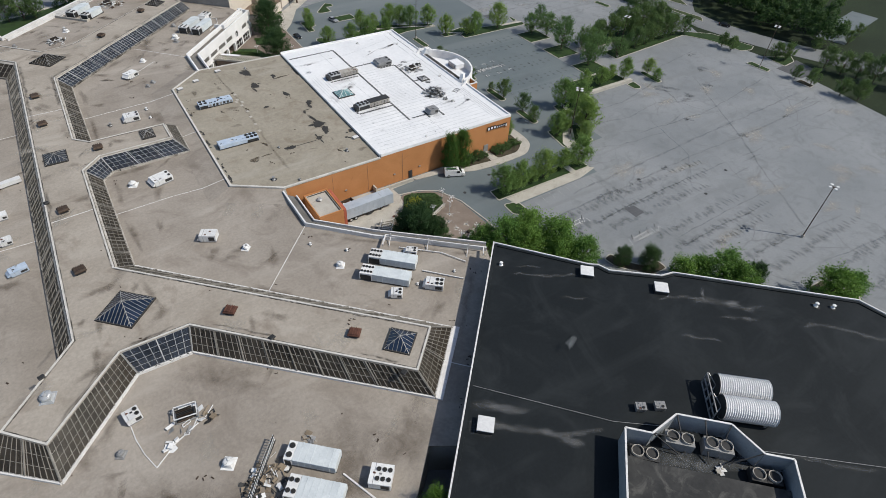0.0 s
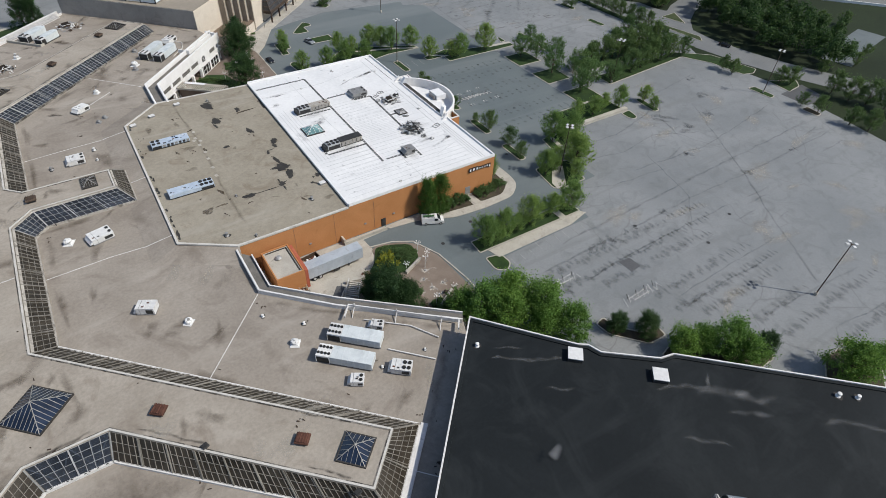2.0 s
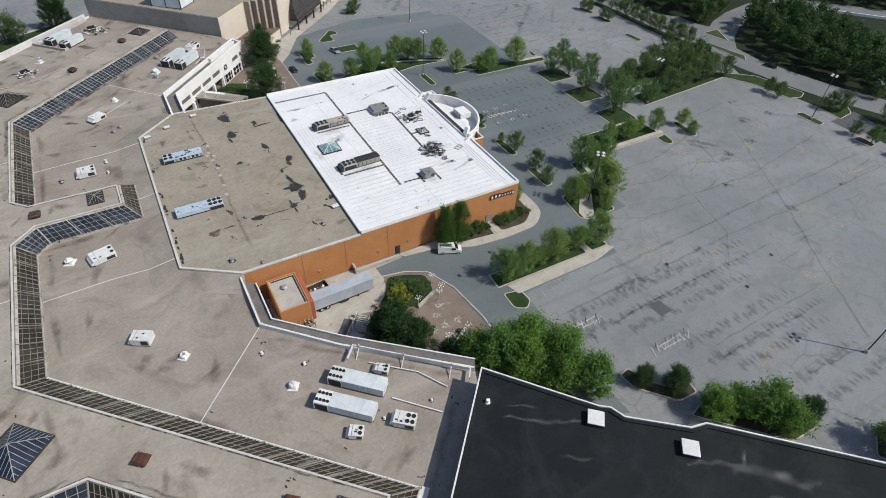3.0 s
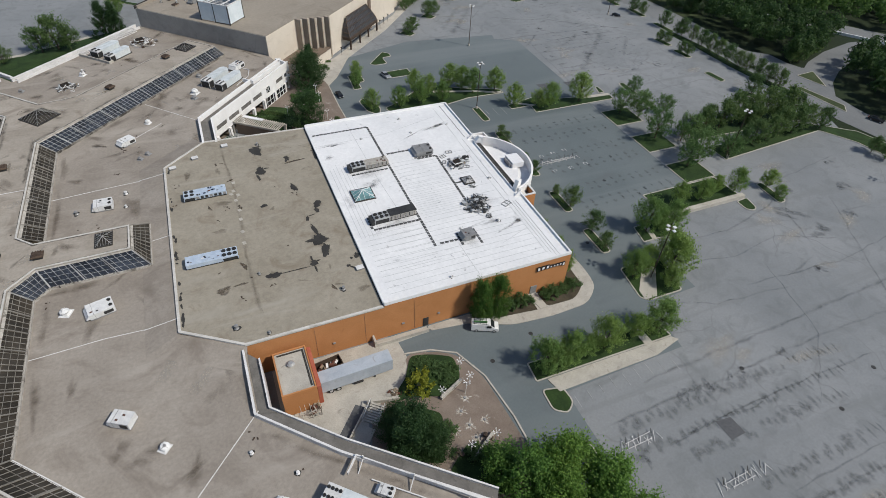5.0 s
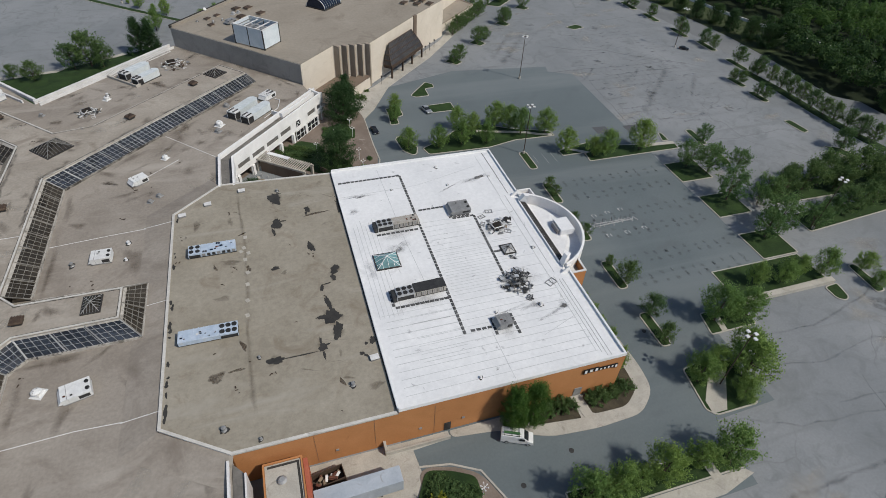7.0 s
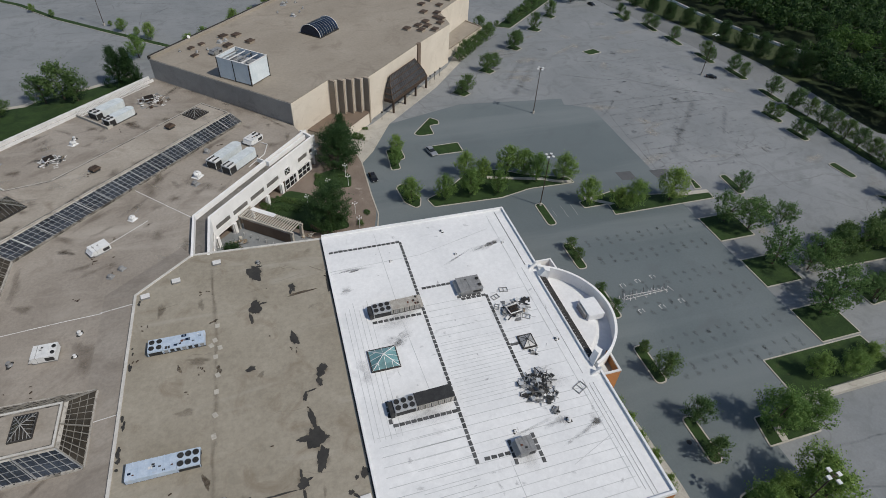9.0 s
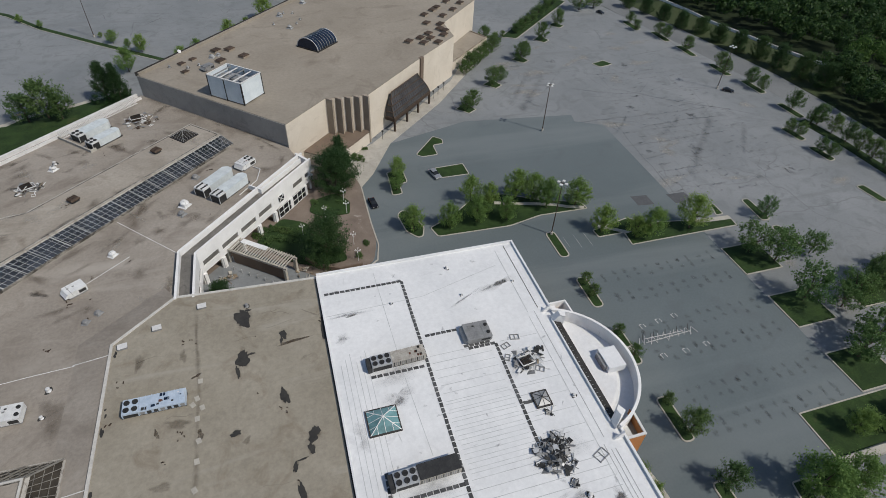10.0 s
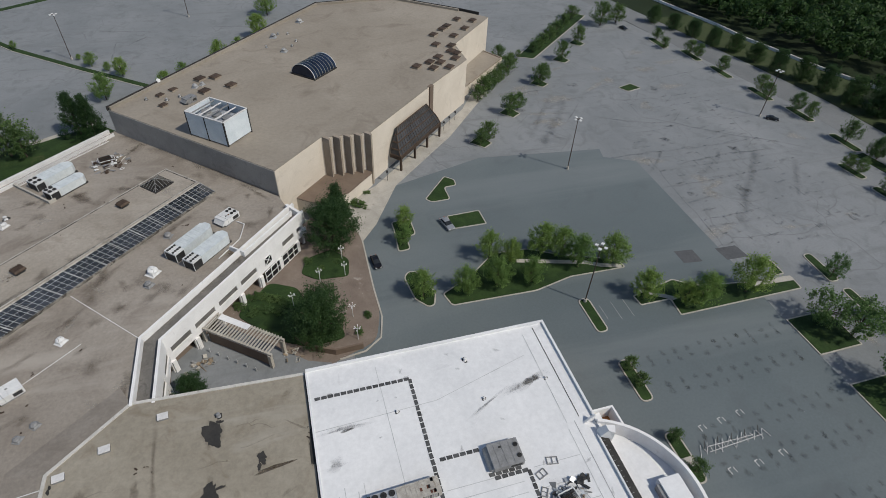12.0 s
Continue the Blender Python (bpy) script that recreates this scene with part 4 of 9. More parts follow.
# roof joints
bm = bmesh.new()
for pts in ([(27.0, 89.7), (10.6, 72.0)], [(-6.2, 112.4), (5, 113.0), (16.9, 112.5)], [(-6.4, 157.7), (5, 158.8), (16.6, 159.6)], [(13.5, 196.8), (26.4, 183.2)], [(10.0, 178.5), (17.1, 184.8)],
            [(-21.4, 157.1), (-40, 156.0), (-80, 155)], [(-21.2, 111.4), (-40, 111.8), (-80, 112)], [(13.2, 135.6), (16.9, 136.4)], [(-17.8, 157.6), (-9.4, 157.8)], [(-17.8, 110.3), (-9.3, 111.0)],
            [(33.0, 44.5), (38.0, 39.2)]):
    bm = bmesh.new()
    strip(bm, pts, 0.13, LOW - 0.02, (SPINE if pts[0][0] == -17.8 else LOW) + 0.03)
    mpart("roof_joint", bm, "coping_white", "pale patched expansion joint")

# ---- white entrance facade of the mall ----
white = thing("entrance_facade", pose(40, 195, 0), "white two-storey entrance facade with covered walkways", "building front")
wi = Matrix.Translation((-40, -195, 0))


def wpart(name, bm, material, label="", parent=None):
    bmesh.ops.transform(bm, matrix=wi, verts=bm.verts[:])
    return part(name, bm, material, parent or white, label)


WT = 8.9
inner = [(26.5, 169.6), (26.5, 182.8), (52.6, 212.6), (53.6, 213.4)]
outer = [(29.6, 169.4), (29.6, 181.6), (53.4, 208.6), (55.3, 210.6)]
wpart("parapet", strip(bmesh.new(), inner, 0.45, LOW - 0.2, WT + 0.1), "paint_white", "white inner parapet")
bm = bmesh.new()
prism(bm, inner[:3] + outer[2::-1], 4.6, LOW - 0.15)
wpart("gutter", bm, "gutter_dark", "dark drainage channel behind the fascia")
bm = strip(bmesh.new(), outer, 0.45, 5.9, WT)
wpart("fascia", bm, "paint_white", "smooth white fascia band")
bm = strip(bmesh.new(), outer, 0.45, 3.0, 4.5)
wpart("balcony_band", bm, "paint_white", "white balustrade band")
bm = strip(bmesh.new(), [(28.0, 169.4), (28.0, 182.2), (52.8, 210.4)], 3.0, 3.1, 3.4)
wpart("walkway_slab", bm, "concrete", "covered walkway floor")
d45 = (Vector((53.4, 208.6)) - Vector((29.6, 181.6)))
for t in (0.0, 0.16, 0.33, 0.5, 0.66, 0.83, 1.0):
    p = Vector((29.6, 181.6)) + d45 * (0.01 + 0.97 * t)
    bm = bmesh.new()
    ang = math.degrees(math.atan2(d45.y, d45.x))
    box(bm, -0.55, 0.55, -0.21, 0.21, 0, 6.4, pose(p.x, p.y, 0, 0, 0, ang), 0.0)
    box(bm, -0.4, 0.4, -0.6, -0.2, 0, 3.0, pose(p.x, p.y, 0, 0, 0, ang), 0.0)
    wpart("column", bm, "paint_white")
for y in (171, 176.5):
    bm = bmesh.new()
    box(bm, 29.39, 29.81, y - 0.5, y + 0.5, 0, 6.4)
    wpart("column", bm, "paint_white")
bm = bmesh.new()
strip(bm, [(26.7, 169.6), (26.7, 183.0), (52.2, 212.0)], 0.3, 0, LOW - 0.2)
wpart("rear_wall", bm, "paint_white", "shaded rear wall of the walkway")
# shop windows in the upper and lower wall near the doors
u45 = d45.normalized()
n45 = Vector((u45.y, -u45.x))
bm = bmesh.new()
p0 = Vector((29.6, 181.6)) + d45 * 0.66 + n45 * 0.10
p1 = Vector((29.6, 181.6)) + d45 * 0.86 + n45 * 0.10
bar(bm, (p0.x, p0.y, 4.8), (p1.x, p1.y, 4.8), 0.3, 3.4)
wpart("upper_wall", bm, "paint_white", "white upper wall above the doors")
win = bmesh.new()
frm = bmesh.new()
q0 = Vector((29.6, 181.6)) + d45 * 0.70 + n45 * 0.29
q1 = q0 + u45 * 2.1
win.faces.new([win.verts.new(v) for v in ((q0.x, q0.y, 4.1), (q1.x, q1.y, 4.1), (q1.x, q1.y, 6.0), (q0.x, q0.y, 6.0))])
for a, b in (((q0, 4.1), (q1, 4.1)), ((q0, 6.0), (q1, 6.0)), ((q0, 4.1), (q0, 6.0)), ((q1, 4.1), (q1, 6.0)), ((q0, 4.1), (q1, 6.0)), ((q0, 6.0), (q1, 4.1))):
    bar(frm, (a[0].x, a[0].y, a[1]), (b[0].x, b[0].y, b[1]), 0.12)
wo = wpart("window", win, "glass_window", "square window with crossed white bars")
wpart("window_frame", frm, "paint_white")
for s in range(6):
    a = Vector((30.0, 181.4)) + d45 * (0.68 + s * 0.05) + n45 * 0.0
    b = a + u45 * 1.6
    bm = bmesh.new()
    bm.faces.new([bm.verts.new(v) for v in ((a.x, a.y, 0.2), (b.x, b.y, 0.2), (b.x, b.y, 3.0), (a.x, a.y, 3.0))])
    wpart("door_pane", bm, "glass_window")
    bm = bmesh.new()
    for h in (0.2, 1.6, 3.0):
        bar(bm, (a.x, a.y, h), (b.x, b.y, h), 0.12)
    bar(bm, (a.x, a.y, 0.2), (a.x, a.y, 3.0), 0.14)
    wpart("door_frame", bm, "paint_white")
bm = strip(bmesh.new(), [(40.6, 202.6), (43.2, 200.2), (53.0, 211.0)], 0.3, LOW - 0.1, LOW + 1.15)
wpart("screen_wall", bm, "paint_white", "low white screen wall on the roof")
bm = bmesh.new()
strip(bm, [(54.6, 210.2), (52.2, 213.6)], 0.6, 0, WT)
wpart("end_wall", bm, "paint_white", "white end wall")

# ---- orange and white-roofed department store ----
TANZ, WHZ = 8.8, 9.3
TAN_POLY = [(16.9, 109.1), (27.1, 102.3), (51.7, 102.3), (51.7, 169.0), (26.4, 170.2), (16.9, 161.4)]
WH_POLY = [(51.7, 102.3), (91.9, 102.3), (91.9, 169.0), (51.7, 169.0)]
dep = thing("department_store", pose(54, 135, 0), "orange stucco department store with a half white, half tan roof", "building")
di = Matrix.Translation((-54, -135, 0))


def dpart(name, bm, material, label="", parent=None):
    bmesh.ops.transform(bm, matrix=di, verts=bm.verts[:])
    return part(name, bm, material, parent or dep, label)


dpart("wall", prism(bmesh.new(), TAN_POLY, 0, TANZ - 0.3, top=False), "stucco_orange", "orange stucco wall")
dpart("wall", prism(bmesh.new(), WH_POLY, 0, WHZ - 0.3, top=False), "stucco_orange", "orange stucco wall")
dpart("tan_roof", prism(bmesh.new(), TAN_POLY, TANZ - 0.35, TANZ), "roof_tan", "patched tan gravel roof")
dpart("white_roof", prism(bmesh.new(), WH_POLY, WHZ - 0.35, WHZ), "membrane_white", "bright white membrane roof")
bm = strip(bmesh.new(), [(51.5, 102.5), (27.1, 102.5), (17.1, 109.2), (17.1, 161.3), (26.5, 170.0), (51.5, 168.8)], 0.46, TANZ - 0.18, TANZ + 0.16)
dpart("coping", bm, "coping_pale", "pale worn edge coping")
bm = bmesh.new()
edge_in = [(27.3, 102.2), (16.86, 109.0), (16.86, 161.4), (26.4, 170.3)]
edge_out = [(26.5, 97.4), (11.4, 106.6), (11.4, 163.6), (24.2, 174.2)]
hi = [bm.verts.new((x, y, TANZ - 0.24)) for x, y in edge_in]
lo = [bm.verts.new((x, y, LOW + 0.012)) for x, y in edge_out]
for i in range(3):
    bm.faces.new((lo[i], hi[i], hi[i + 1], lo[i + 1]))
bmesh.ops.recalc_face_normals(bm, faces=bm.faces[:])
if bm.faces[:][0].normal.z < 0:
    bmesh.ops.reverse_faces(bm, faces=bm.faces[:])
mpart("cant_strip", bm, "roof_ballast", "low roof sloping up to the store's edge")
for y in (112.6, 136.2, 159.4):
    bm = bmesh.new()
    bar(bm, (11.2, y, LOW + 0.02), (16.8, y + 0.1, TANZ - 0.22), 0.13, 0.05)
    mpart("roof_joint", bm, "coping_white", "pale patched expansion joint")
rq = random.Random(12)
bm = bmesh.new()
for i in range(26):
    y = rq.uniform(110, 160)
    blob(bm, 17.75 + rq.uniform(-0.1, 0.2), y, TANZ + 0.03 + 0.0008 * i, rq.uniform(0.15, 0.35), rq.uniform(0.2, 0.8), i, 12)
dpart("edge_tar", bm, "roof_tar", "black tar dabs along the edge")["kind"] = "stuff"
bm = strip(bmesh.new(), [(51.7, 102.5), (91.7, 102.5), (91.7, 168.8), (51.7, 168.8)], 0.36, WHZ - 0.4, WHZ + 0.42)
dpart("coping", bm, "membrane_white", "white edge coping")
for x, y0, y1, w, mt in ((89.4, 103, 122, 0.1, "coping_grey"), (88.7, 103, 122, 0.08, "coping_grey"), (89.6, 150.5, 168, 0.12, "flashing_dark"), (88.0, 104, 123, 0.08, "coping_grey"), (88.6, 124, 150, 0.08, "coping_grey"), (87.2, 104.5, 149, 0.1, "membrane_seam"), (87.4, 150, 167, 0.1, "membrane_seam")):
    bm = strip(bmesh.new(), [(x, y0), (x, y1)], w, WHZ, WHZ + 0.03)
    dpart("drain_line", bm, mt, "thin drainage line on the white roof")
# solid strip along the canopy slot; its dark colour paints the slot's shade
bm = bmesh.new()
box(bm, 90.9, 91.95, 126.0, 147.0, WHZ, WHZ + 0.45)
dpart("slot_gutter", bm, "flashing_dark", "dark strip for the shade of the slot beside the curved canopy")
for i in range(27):
    bm = bmesh.new()
    box(bm, 90.95, 91.3, 126.3 + i * 0.78, 126.34 + i * 0.78, WHZ + 0.4, WHZ + 0.48)
    dpart("gutter_bracket", bm, "coping_grey")
bm = bmesh.new()
box(bm, 90.62, 90.9, 126.0, 147.0, WHZ, WHZ + 0.42, None, 0.04)
dpart("slot_kerb", bm, "membrane_white", "low white kerb beside the dark slot")
bm = bmesh.new()
box(bm, 51.58, 51.9, 102.7, 168.6, TANZ - 0.1, WHZ + 0.16, None, 0.05)
dpart("step_flashing", bm, "membrane_white", "white membrane turned down over the roof step")
bm = bmesh.new()
box(bm, 51.4, 51.58, 102.8, 168.4, TANZ - 0.05, TANZ + 0.05)
dpart("step_joint", bm, "flashing_dark", "dark tarred joint at the roof step")
# membrane seams
bm = bmesh.new()
for i in range(21):
    y = 104.5 + i * 1.55
    a = 53.5 if y < 122 else 67.4
    strip(bm, [(a, y), (87.6 if y < 122 else 78.0 + (i % 3) * 3.0, y)], 0.1, WHZ, WHZ + 0.012)
for i in range(6):
    strip(bm, [(53.0 + i * 0.85, 121), (53.0 + i * 0.85, 147 + (i % 3))], 0.1, WHZ, WHZ + 0.013)
for i in range(15):
    y = 124 + i * 1.5
    strip(bm, [(67.6, y), (78.0, y)], 0.1, WHZ, WHZ + 0.012)
    if i % 2 == 0:
        strip(bm, [(80, y), (87, y)], 0.1, WHZ, WHZ + 0.012)
for i in range(7):
    strip(bm, [(58, 110.0 + i * 1.7), (66.2, 110.0 + i * 1.7)], 0.1, WHZ, WHZ + 0.012)
for a, b in (((62.5, 147.5), (62.3, 167)), ((63.2, 128), (62.5, 142)), ((71.5, 103), (71.3, 113)), ((52, 158), (70, 158.6)), ((70, 158.6), (86, 163)), ((80, 110), (88, 113))):
    strip(bm, [a, b], 0.1, WHZ, WHZ + 0.014)
ob = dpart("membrane_seams", bm, "membrane_seam", "grey membrane seams")
ob["kind"] = "stuff"
# walkway pads, one by one
bm = bmesh.new()
box(bm, -0.41, 0.41, -0.27, 0.27, 0, 0.04)
pad = part("walk_pad", bm, "walk_pad", dep)
pad_mesh = pad.data
pad_rows = [((52.4, 163.4), (67.0, 163.4)), ((67.0, 163.4), (66.5, 113.8)), ((67.8, 149.4), (73.6, 149.4)), ((74.2, 144.9), (79.2, 144.9)), ((79.2, 144.9), (78.6, 123.0)),
            ((57.2, 143.4), (66.2, 143.4)), ((56.2, 122.9), (66.4, 122.9)), ((56.0, 123.2), (56.2, 127.4)), ((67.6, 114.3), (71.8, 114.2)), ((72.0, 112.2), (72.2, 116.2)), ((76.0, 111.4), (76.0, 116.4)), ((73.6, 145.5), (78.4, 145.5)),
            ((79.2, 132.6), (80.8, 132.6))]
first = True
for a, b in pad_rows:
    a, b = Vector(a), Vector(b)
    k = max(2, round((b - a).length / 0.97))
    ang = math.degrees(math.atan2(b.y - a.y, b.x - a.x))
    for i in range(k):
        p = a.lerp(b, (i + 0.5) / k)
        o = pad if first else new("walk_pad", pad_mesh)
        first = False
        o.parent = dep
        o.matrix_basis = di @ pose(p.x, p.y, WHZ, 0, 0, ang + random.uniform(-4, 4))
# curved entrance canopy
CX, CY, CR = 87.3, 136.7, 12.75
a0 = math.acos((91.5 - CX) / CR)
arc = [(CX + CR * math.cos(a0 - 2 * a0 * i / 28), CY - CR * math.sin(a0 - 2 * a0 * i / 28)) for i in range(29)]
dpart("canopy_deck", prism(bmesh.new(), arc, 5.2, WHZ - 1.6, bottom=True), "membrane_white", "white curved canopy roof")
low_arc = [(CX - 1.6 + (CR - 1.0) * math.cos(a0 - 2 * a0 * i / 28), CY + 1.2 - (CR - 1.6) * math.sin(a0 - 2 * a0 * i / 28)) for i in range(29)]
dpart("canopy_deck", prism(bmesh.new(), [(91.6, low_arc[0][1])] + [p for p in low_arc if p[0] > 91.7] + [(91.6, low_arc[-1][1])], WHZ - 1.7, WHZ - 0.9, bottom=True), "membrane_white", "raised white canopy roof")
dpart("canopy_parapet", strip(bmesh.new(), arc, 0.45, 4.8, WHZ + 1.0), "paint_white", "tall curved white parapet")
for low, high in (([(90.9, 124.7), (93.0, 126.2), (92.4, 127.4), (90.9, 126.2)], [(91.9, 125.6), (93.0, 126.2), (92.4, 127.4), (91.7, 126.7)]), ([(90.9, 147.6), (93.0, 146.8), (92.4, 145.7), (90.9, 146.4)], [(91.7, 147.2), (93.0, 146.8), (92.4, 145.7), (91.7, 146.2)])):
    bm = bmesh.new()
    prism(bm, low, 3.0, WHZ + 0.7)
    lo_ring, hi_ring = [bm.verts.new((x, y, WHZ + 0.7)) for x, y in low], [bm.verts.new((x, y, WHZ + 2.1)) for x, y in high]
    for i in range(4):
        bm.faces.new((lo_ring[i], lo_ring[(i + 1) % 4], hi_ring[(i + 1) % 4], hi_ring[i]))
    bm.faces.new(hi_ring)
    bmesh.ops.recalc_face_normals(bm, faces=bm.faces[:])
    dpart("canopy_pier", bm, "paint_white", "white tapered end pier")
for y in (123.2, 149.2):
    bm = bmesh.new()
    v = [bm.verts.new(p) for p in ((89.7, y, WHZ), (91.3, y, WHZ), (91.3, y, WHZ + 1.6), (89.7, y + 0.3, WHZ), (91.3, y + 0.3, WHZ), (91.3, y + 0.3, WHZ + 1.6))]
    for f in ((0, 1, 2), (5, 4, 3), (0, 3, 4, 1), (1, 4, 5, 2), (2, 5, 3, 0)):
        bm.faces.new([v[i] for i in f])
    bmesh.ops.recalc_face_normals(bm, faces=bm.faces[:])
    dpart("buttress", bm, "paint_white", "white wedge-shaped buttress")
bm = bmesh.new()
box(bm, 91.5, 95.1, 147.4, 150.6, 0.0, 7.4)
dpart("side_block", bm, "stucco_orange", "orange side block")
bm = bmesh.new()
box(bm, 91.5, 92.9, 147.5, 150.3, 7.4, WHZ - 0.15)
dpart("block_deck", bm, "membrane_white", "white deck beside the canopy")
bm = bmesh.new()
box(bm, 91.5, 93.1, 123.1, 126.4, 7.5, WHZ - 0.15)
dpart("block_deck", bm, "coping_pale", "pale deck beside the canopy")
bm = strip(bmesh.new(), [(91.6, 150.5), (95.0, 150.5), (95.1, 147.3)], 0.3, 7.2, WHZ + 0.5)
dpart("block_parapet", bm, "paint_white", "white parapet wall")
bm = bmesh.new()
box(bm, 91.5, 95.2, 122.8, 127.4, 0.0, 7.4)
dpart("side_block", bm, "stucco_orange", "orange side block")
bm = bmesh.new()
box(bm, 91.6, 95.0, 122.9, 127.0, 7.4, 7.5)
dpart("block_roof", bm, "roof_spine", "grey block roof")
bm = strip(bmesh.new(), [(91.8, 122.9), (95.0, 122.9), (95.2, 127.4)], 0.3, 7.2, 9.2)
dpart("block_parapet", bm, "stucco_orange", "orange parapet wall")
bm = strip(bmesh.new(), [(91.8, 122.9), (95.0, 122.9), (95.2, 127.4)], 0.36, 9.2, 9.45)
dpart("coping", bm, "coping_white", "white edge coping")
bm = bmesh.new()
box(bm, 95.4, 98.6, 134.6, 138.8, WHZ - 1.0, WHZ + 0.5, None, 0.06)
dpart("canopy_housing", bm, "membrane_white", "white square roof housing")
# grey block where the housing opens: the recess's shade as a solid colour
bm = bmesh.new()
box(bm, 94.9, 95.42, 135.2, 138.2, WHZ - 0.95, WHZ + 0.2, None, 0.03)
dpart("louvre", bm, "metal_grey", "grey block for the shade in the housing's recess")
for x in (38.6, 47.8, 57.6):
    bm = bmesh.new()
    box(bm, x, x + 0.04, 102.26, 102.29, 0.3, 8.3)
    dpart("wall_joint", bm, "fin_brown", "control joint")
bm = bmesh.new()
box(bm, 59.4, 60.5, 102.18, 102.3, 0.1, 2.3)
dpart("door", bm, "metal_dark", "dark steel service door")
bm = bmesh.new()
box(bm, 49.0, 49.4, 100.6, 102.3, 0, 1.6)
box(bm, 49.0, 60.0, 100.5, 100.8, 0, 0.9)
dpart("ramp_wall", bm, "concrete", "low concrete ramp wall")
for x in (55.0, 62.4, 41.5):
    bm = bmesh.new()
    box(bm, x, x + 0.5, 102.1, 102.3, 2.6, 2.9)
    dpart("wall_lamp", bm, "metal_grey", "small wall lamp")
bm = bmesh.new()
prism(bm, [(83.0, 102.3), (85.0, 102.3), (85.4, 97.8), (83.6, 97.8)], 0.1, 0.24)
dpart("entry_path", bm, "concrete", "pale path to the side door")
bm = bmesh.new()
box(bm, 83.4, 84.9, 102.18, 102.3, 0.1, 2.5)
dpart("door", bm, "metal_grey", "grey double door")
# wall sign, lettering reduced to plain bars
sign = thing("wall_sign", pose(84.0, 102.2, 6.9), "long black and white raised wall sign", "sign")
for i, (x, w, h0, h1) in enumerate(((0, 0.75, -0.1, 1.1), (0.95, 0.85, 0, 1.1), (2.0, 0.8, 0, 1.1), (2.95, 0.62, 0, 0.8), (3.7, 0.65, 0, 0.8), (4.45, 0.65, 0, 0.8), (5.2, 0.62, 0, 0.8), (5.95, 0.65, -0.35, 0.8))):
    bm = bmesh.new()
    box(bm, x, x + w, -0.2, -0.04, h0, h1, None, 0.03)
    part("bar", bm, "sign_black", sign)
    bm = bmesh.new()
    box(bm, x + 0.16, x + w - 0.16, -0.24, -0.2, h0 + 0.22, h1 - 0.22)
    part("bar_inlay", bm, "paint_white", sign)
# loading dock house
dock = thing("dock_house", pose(30.7, 92, 0), "small orange stucco dock house with a flat grey roof", "building")
bm = bmesh.new()
box(bm, 0, 5.8, 0, 9.2, 0, 5.6)
part("wall", bm, "stucco_orange", dock)
bm = bmesh.new()
box(bm, 0.3, 5.5, 0.3, 8.9, 5.55, 5.75)
part("roof", bm, "concrete", dock, "pale grey roof with tarred edges")
bm = strip(bmesh.new(), [(0.7, 8.5), (5.1, 8.5), (5.1, 0.7)], 0.35, 5.7, 5.765)
part("tar_edge", bm, "roof_tar", dock, "black tar along the edge")
bm = bmesh.new()
cyl(bm, 2.7, 6.0, 5.7, 6.1, 0.45, n=14)
cyl(bm, 2.7, 6.0, 6.1, 6.4, 0.7, 0.4, 14)
part("roof_vent", bm, "coping_grey", dock, "dusty round roof vent")
bm = strip(bmesh.new(), [(0.15, 0.15), (5.65, 0.15), (5.65, 9.05), (0.15, 9.05)], 0.24, 5.5, 6.0, closed=True)
part("coping", bm, "stucco_orange", dock)
bm = bmesh.new()
box(bm, 5.82, 6.5, 0.0, 8.6, 0.9, 5.9, None, 0.04)
part("dock_canopy", bm, "terracotta", dock, "red metal dock shelter")

# ---- cream department store ----
ST = 14.0
ST_POLY = [(51.0, 219.0), (62.2, 230.6), (73.9, 230.4), (95.2, 252.0), (109.9, 266.0), (109.9, 278.2), (128.6, 299.0), (120.6, 307.1), (99, 324.5), (72, 322.5), (13.8, 255.4)]
store = thing("cream_department_store", pose(70, 265, 0), "large cream stucco department store with a flat tan roof", "building")
si = Matrix.Translation((-70, -265, 0))


def spart(name, bm, material, label="", parent=None):
    bmesh.ops.transform(bm, matrix=si, verts=bm.verts[:])
    return part(name, bm, material, parent or store, label)


spart("wall", prism(bmesh.new(), ST_POLY, 0, ST - 0.05, top=False), "stucco_cream", "cream stucco wall")
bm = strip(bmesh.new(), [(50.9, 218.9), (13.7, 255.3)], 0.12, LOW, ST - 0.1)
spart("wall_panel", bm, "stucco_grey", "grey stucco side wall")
spart("roof", prism(bmesh.new(), inset(ST_POLY, 0.05), ST - 0.2, ST), "roof_store", "flat tan gravel roof")
bm = strip(bmesh.new(), [(14.2, 255.3), (72, 322), (98.8, 324), (120.2, 306.9)], 0.6, ST - 0.2, ST + 0.7)
spart("parapet", bm, "roof_store", "tan parapet")
bm = strip(bmesh.new(), [(13.4, 255.6), (71.6, 322.6), (99, 324.9), (120.7, 307.4), (126.2, 302.2)], 0.25, ST - 0.3, ST + 0.8)
spart("coping", bm, "flashing_dark")
for i in range(5):
    x = 62.4 + i * 2.45
    bm = bmesh.new()
    prism(bm, [(x, 230.7), (x + 1.5, 229.0), (x + 1.9, 229.4), (x + 1.2, 230.9)], 0.0 if i == 4 else 3.6, ST + 0.15, bottom=True)
    spart("fin", bm, "fin_tan", "brown vertical wall fin")
bm = bmesh.new()
prism(bm, [(54.5, 222.6), (61.8, 230.4), (73.2, 230.2), (73.4, 228.6), (66.5, 221.8), (60, 218.4)], 0, 3.6, top=False)
spart("side_wing", bm, "stucco_cream", "low cream side wing")
bm = bmesh.new()
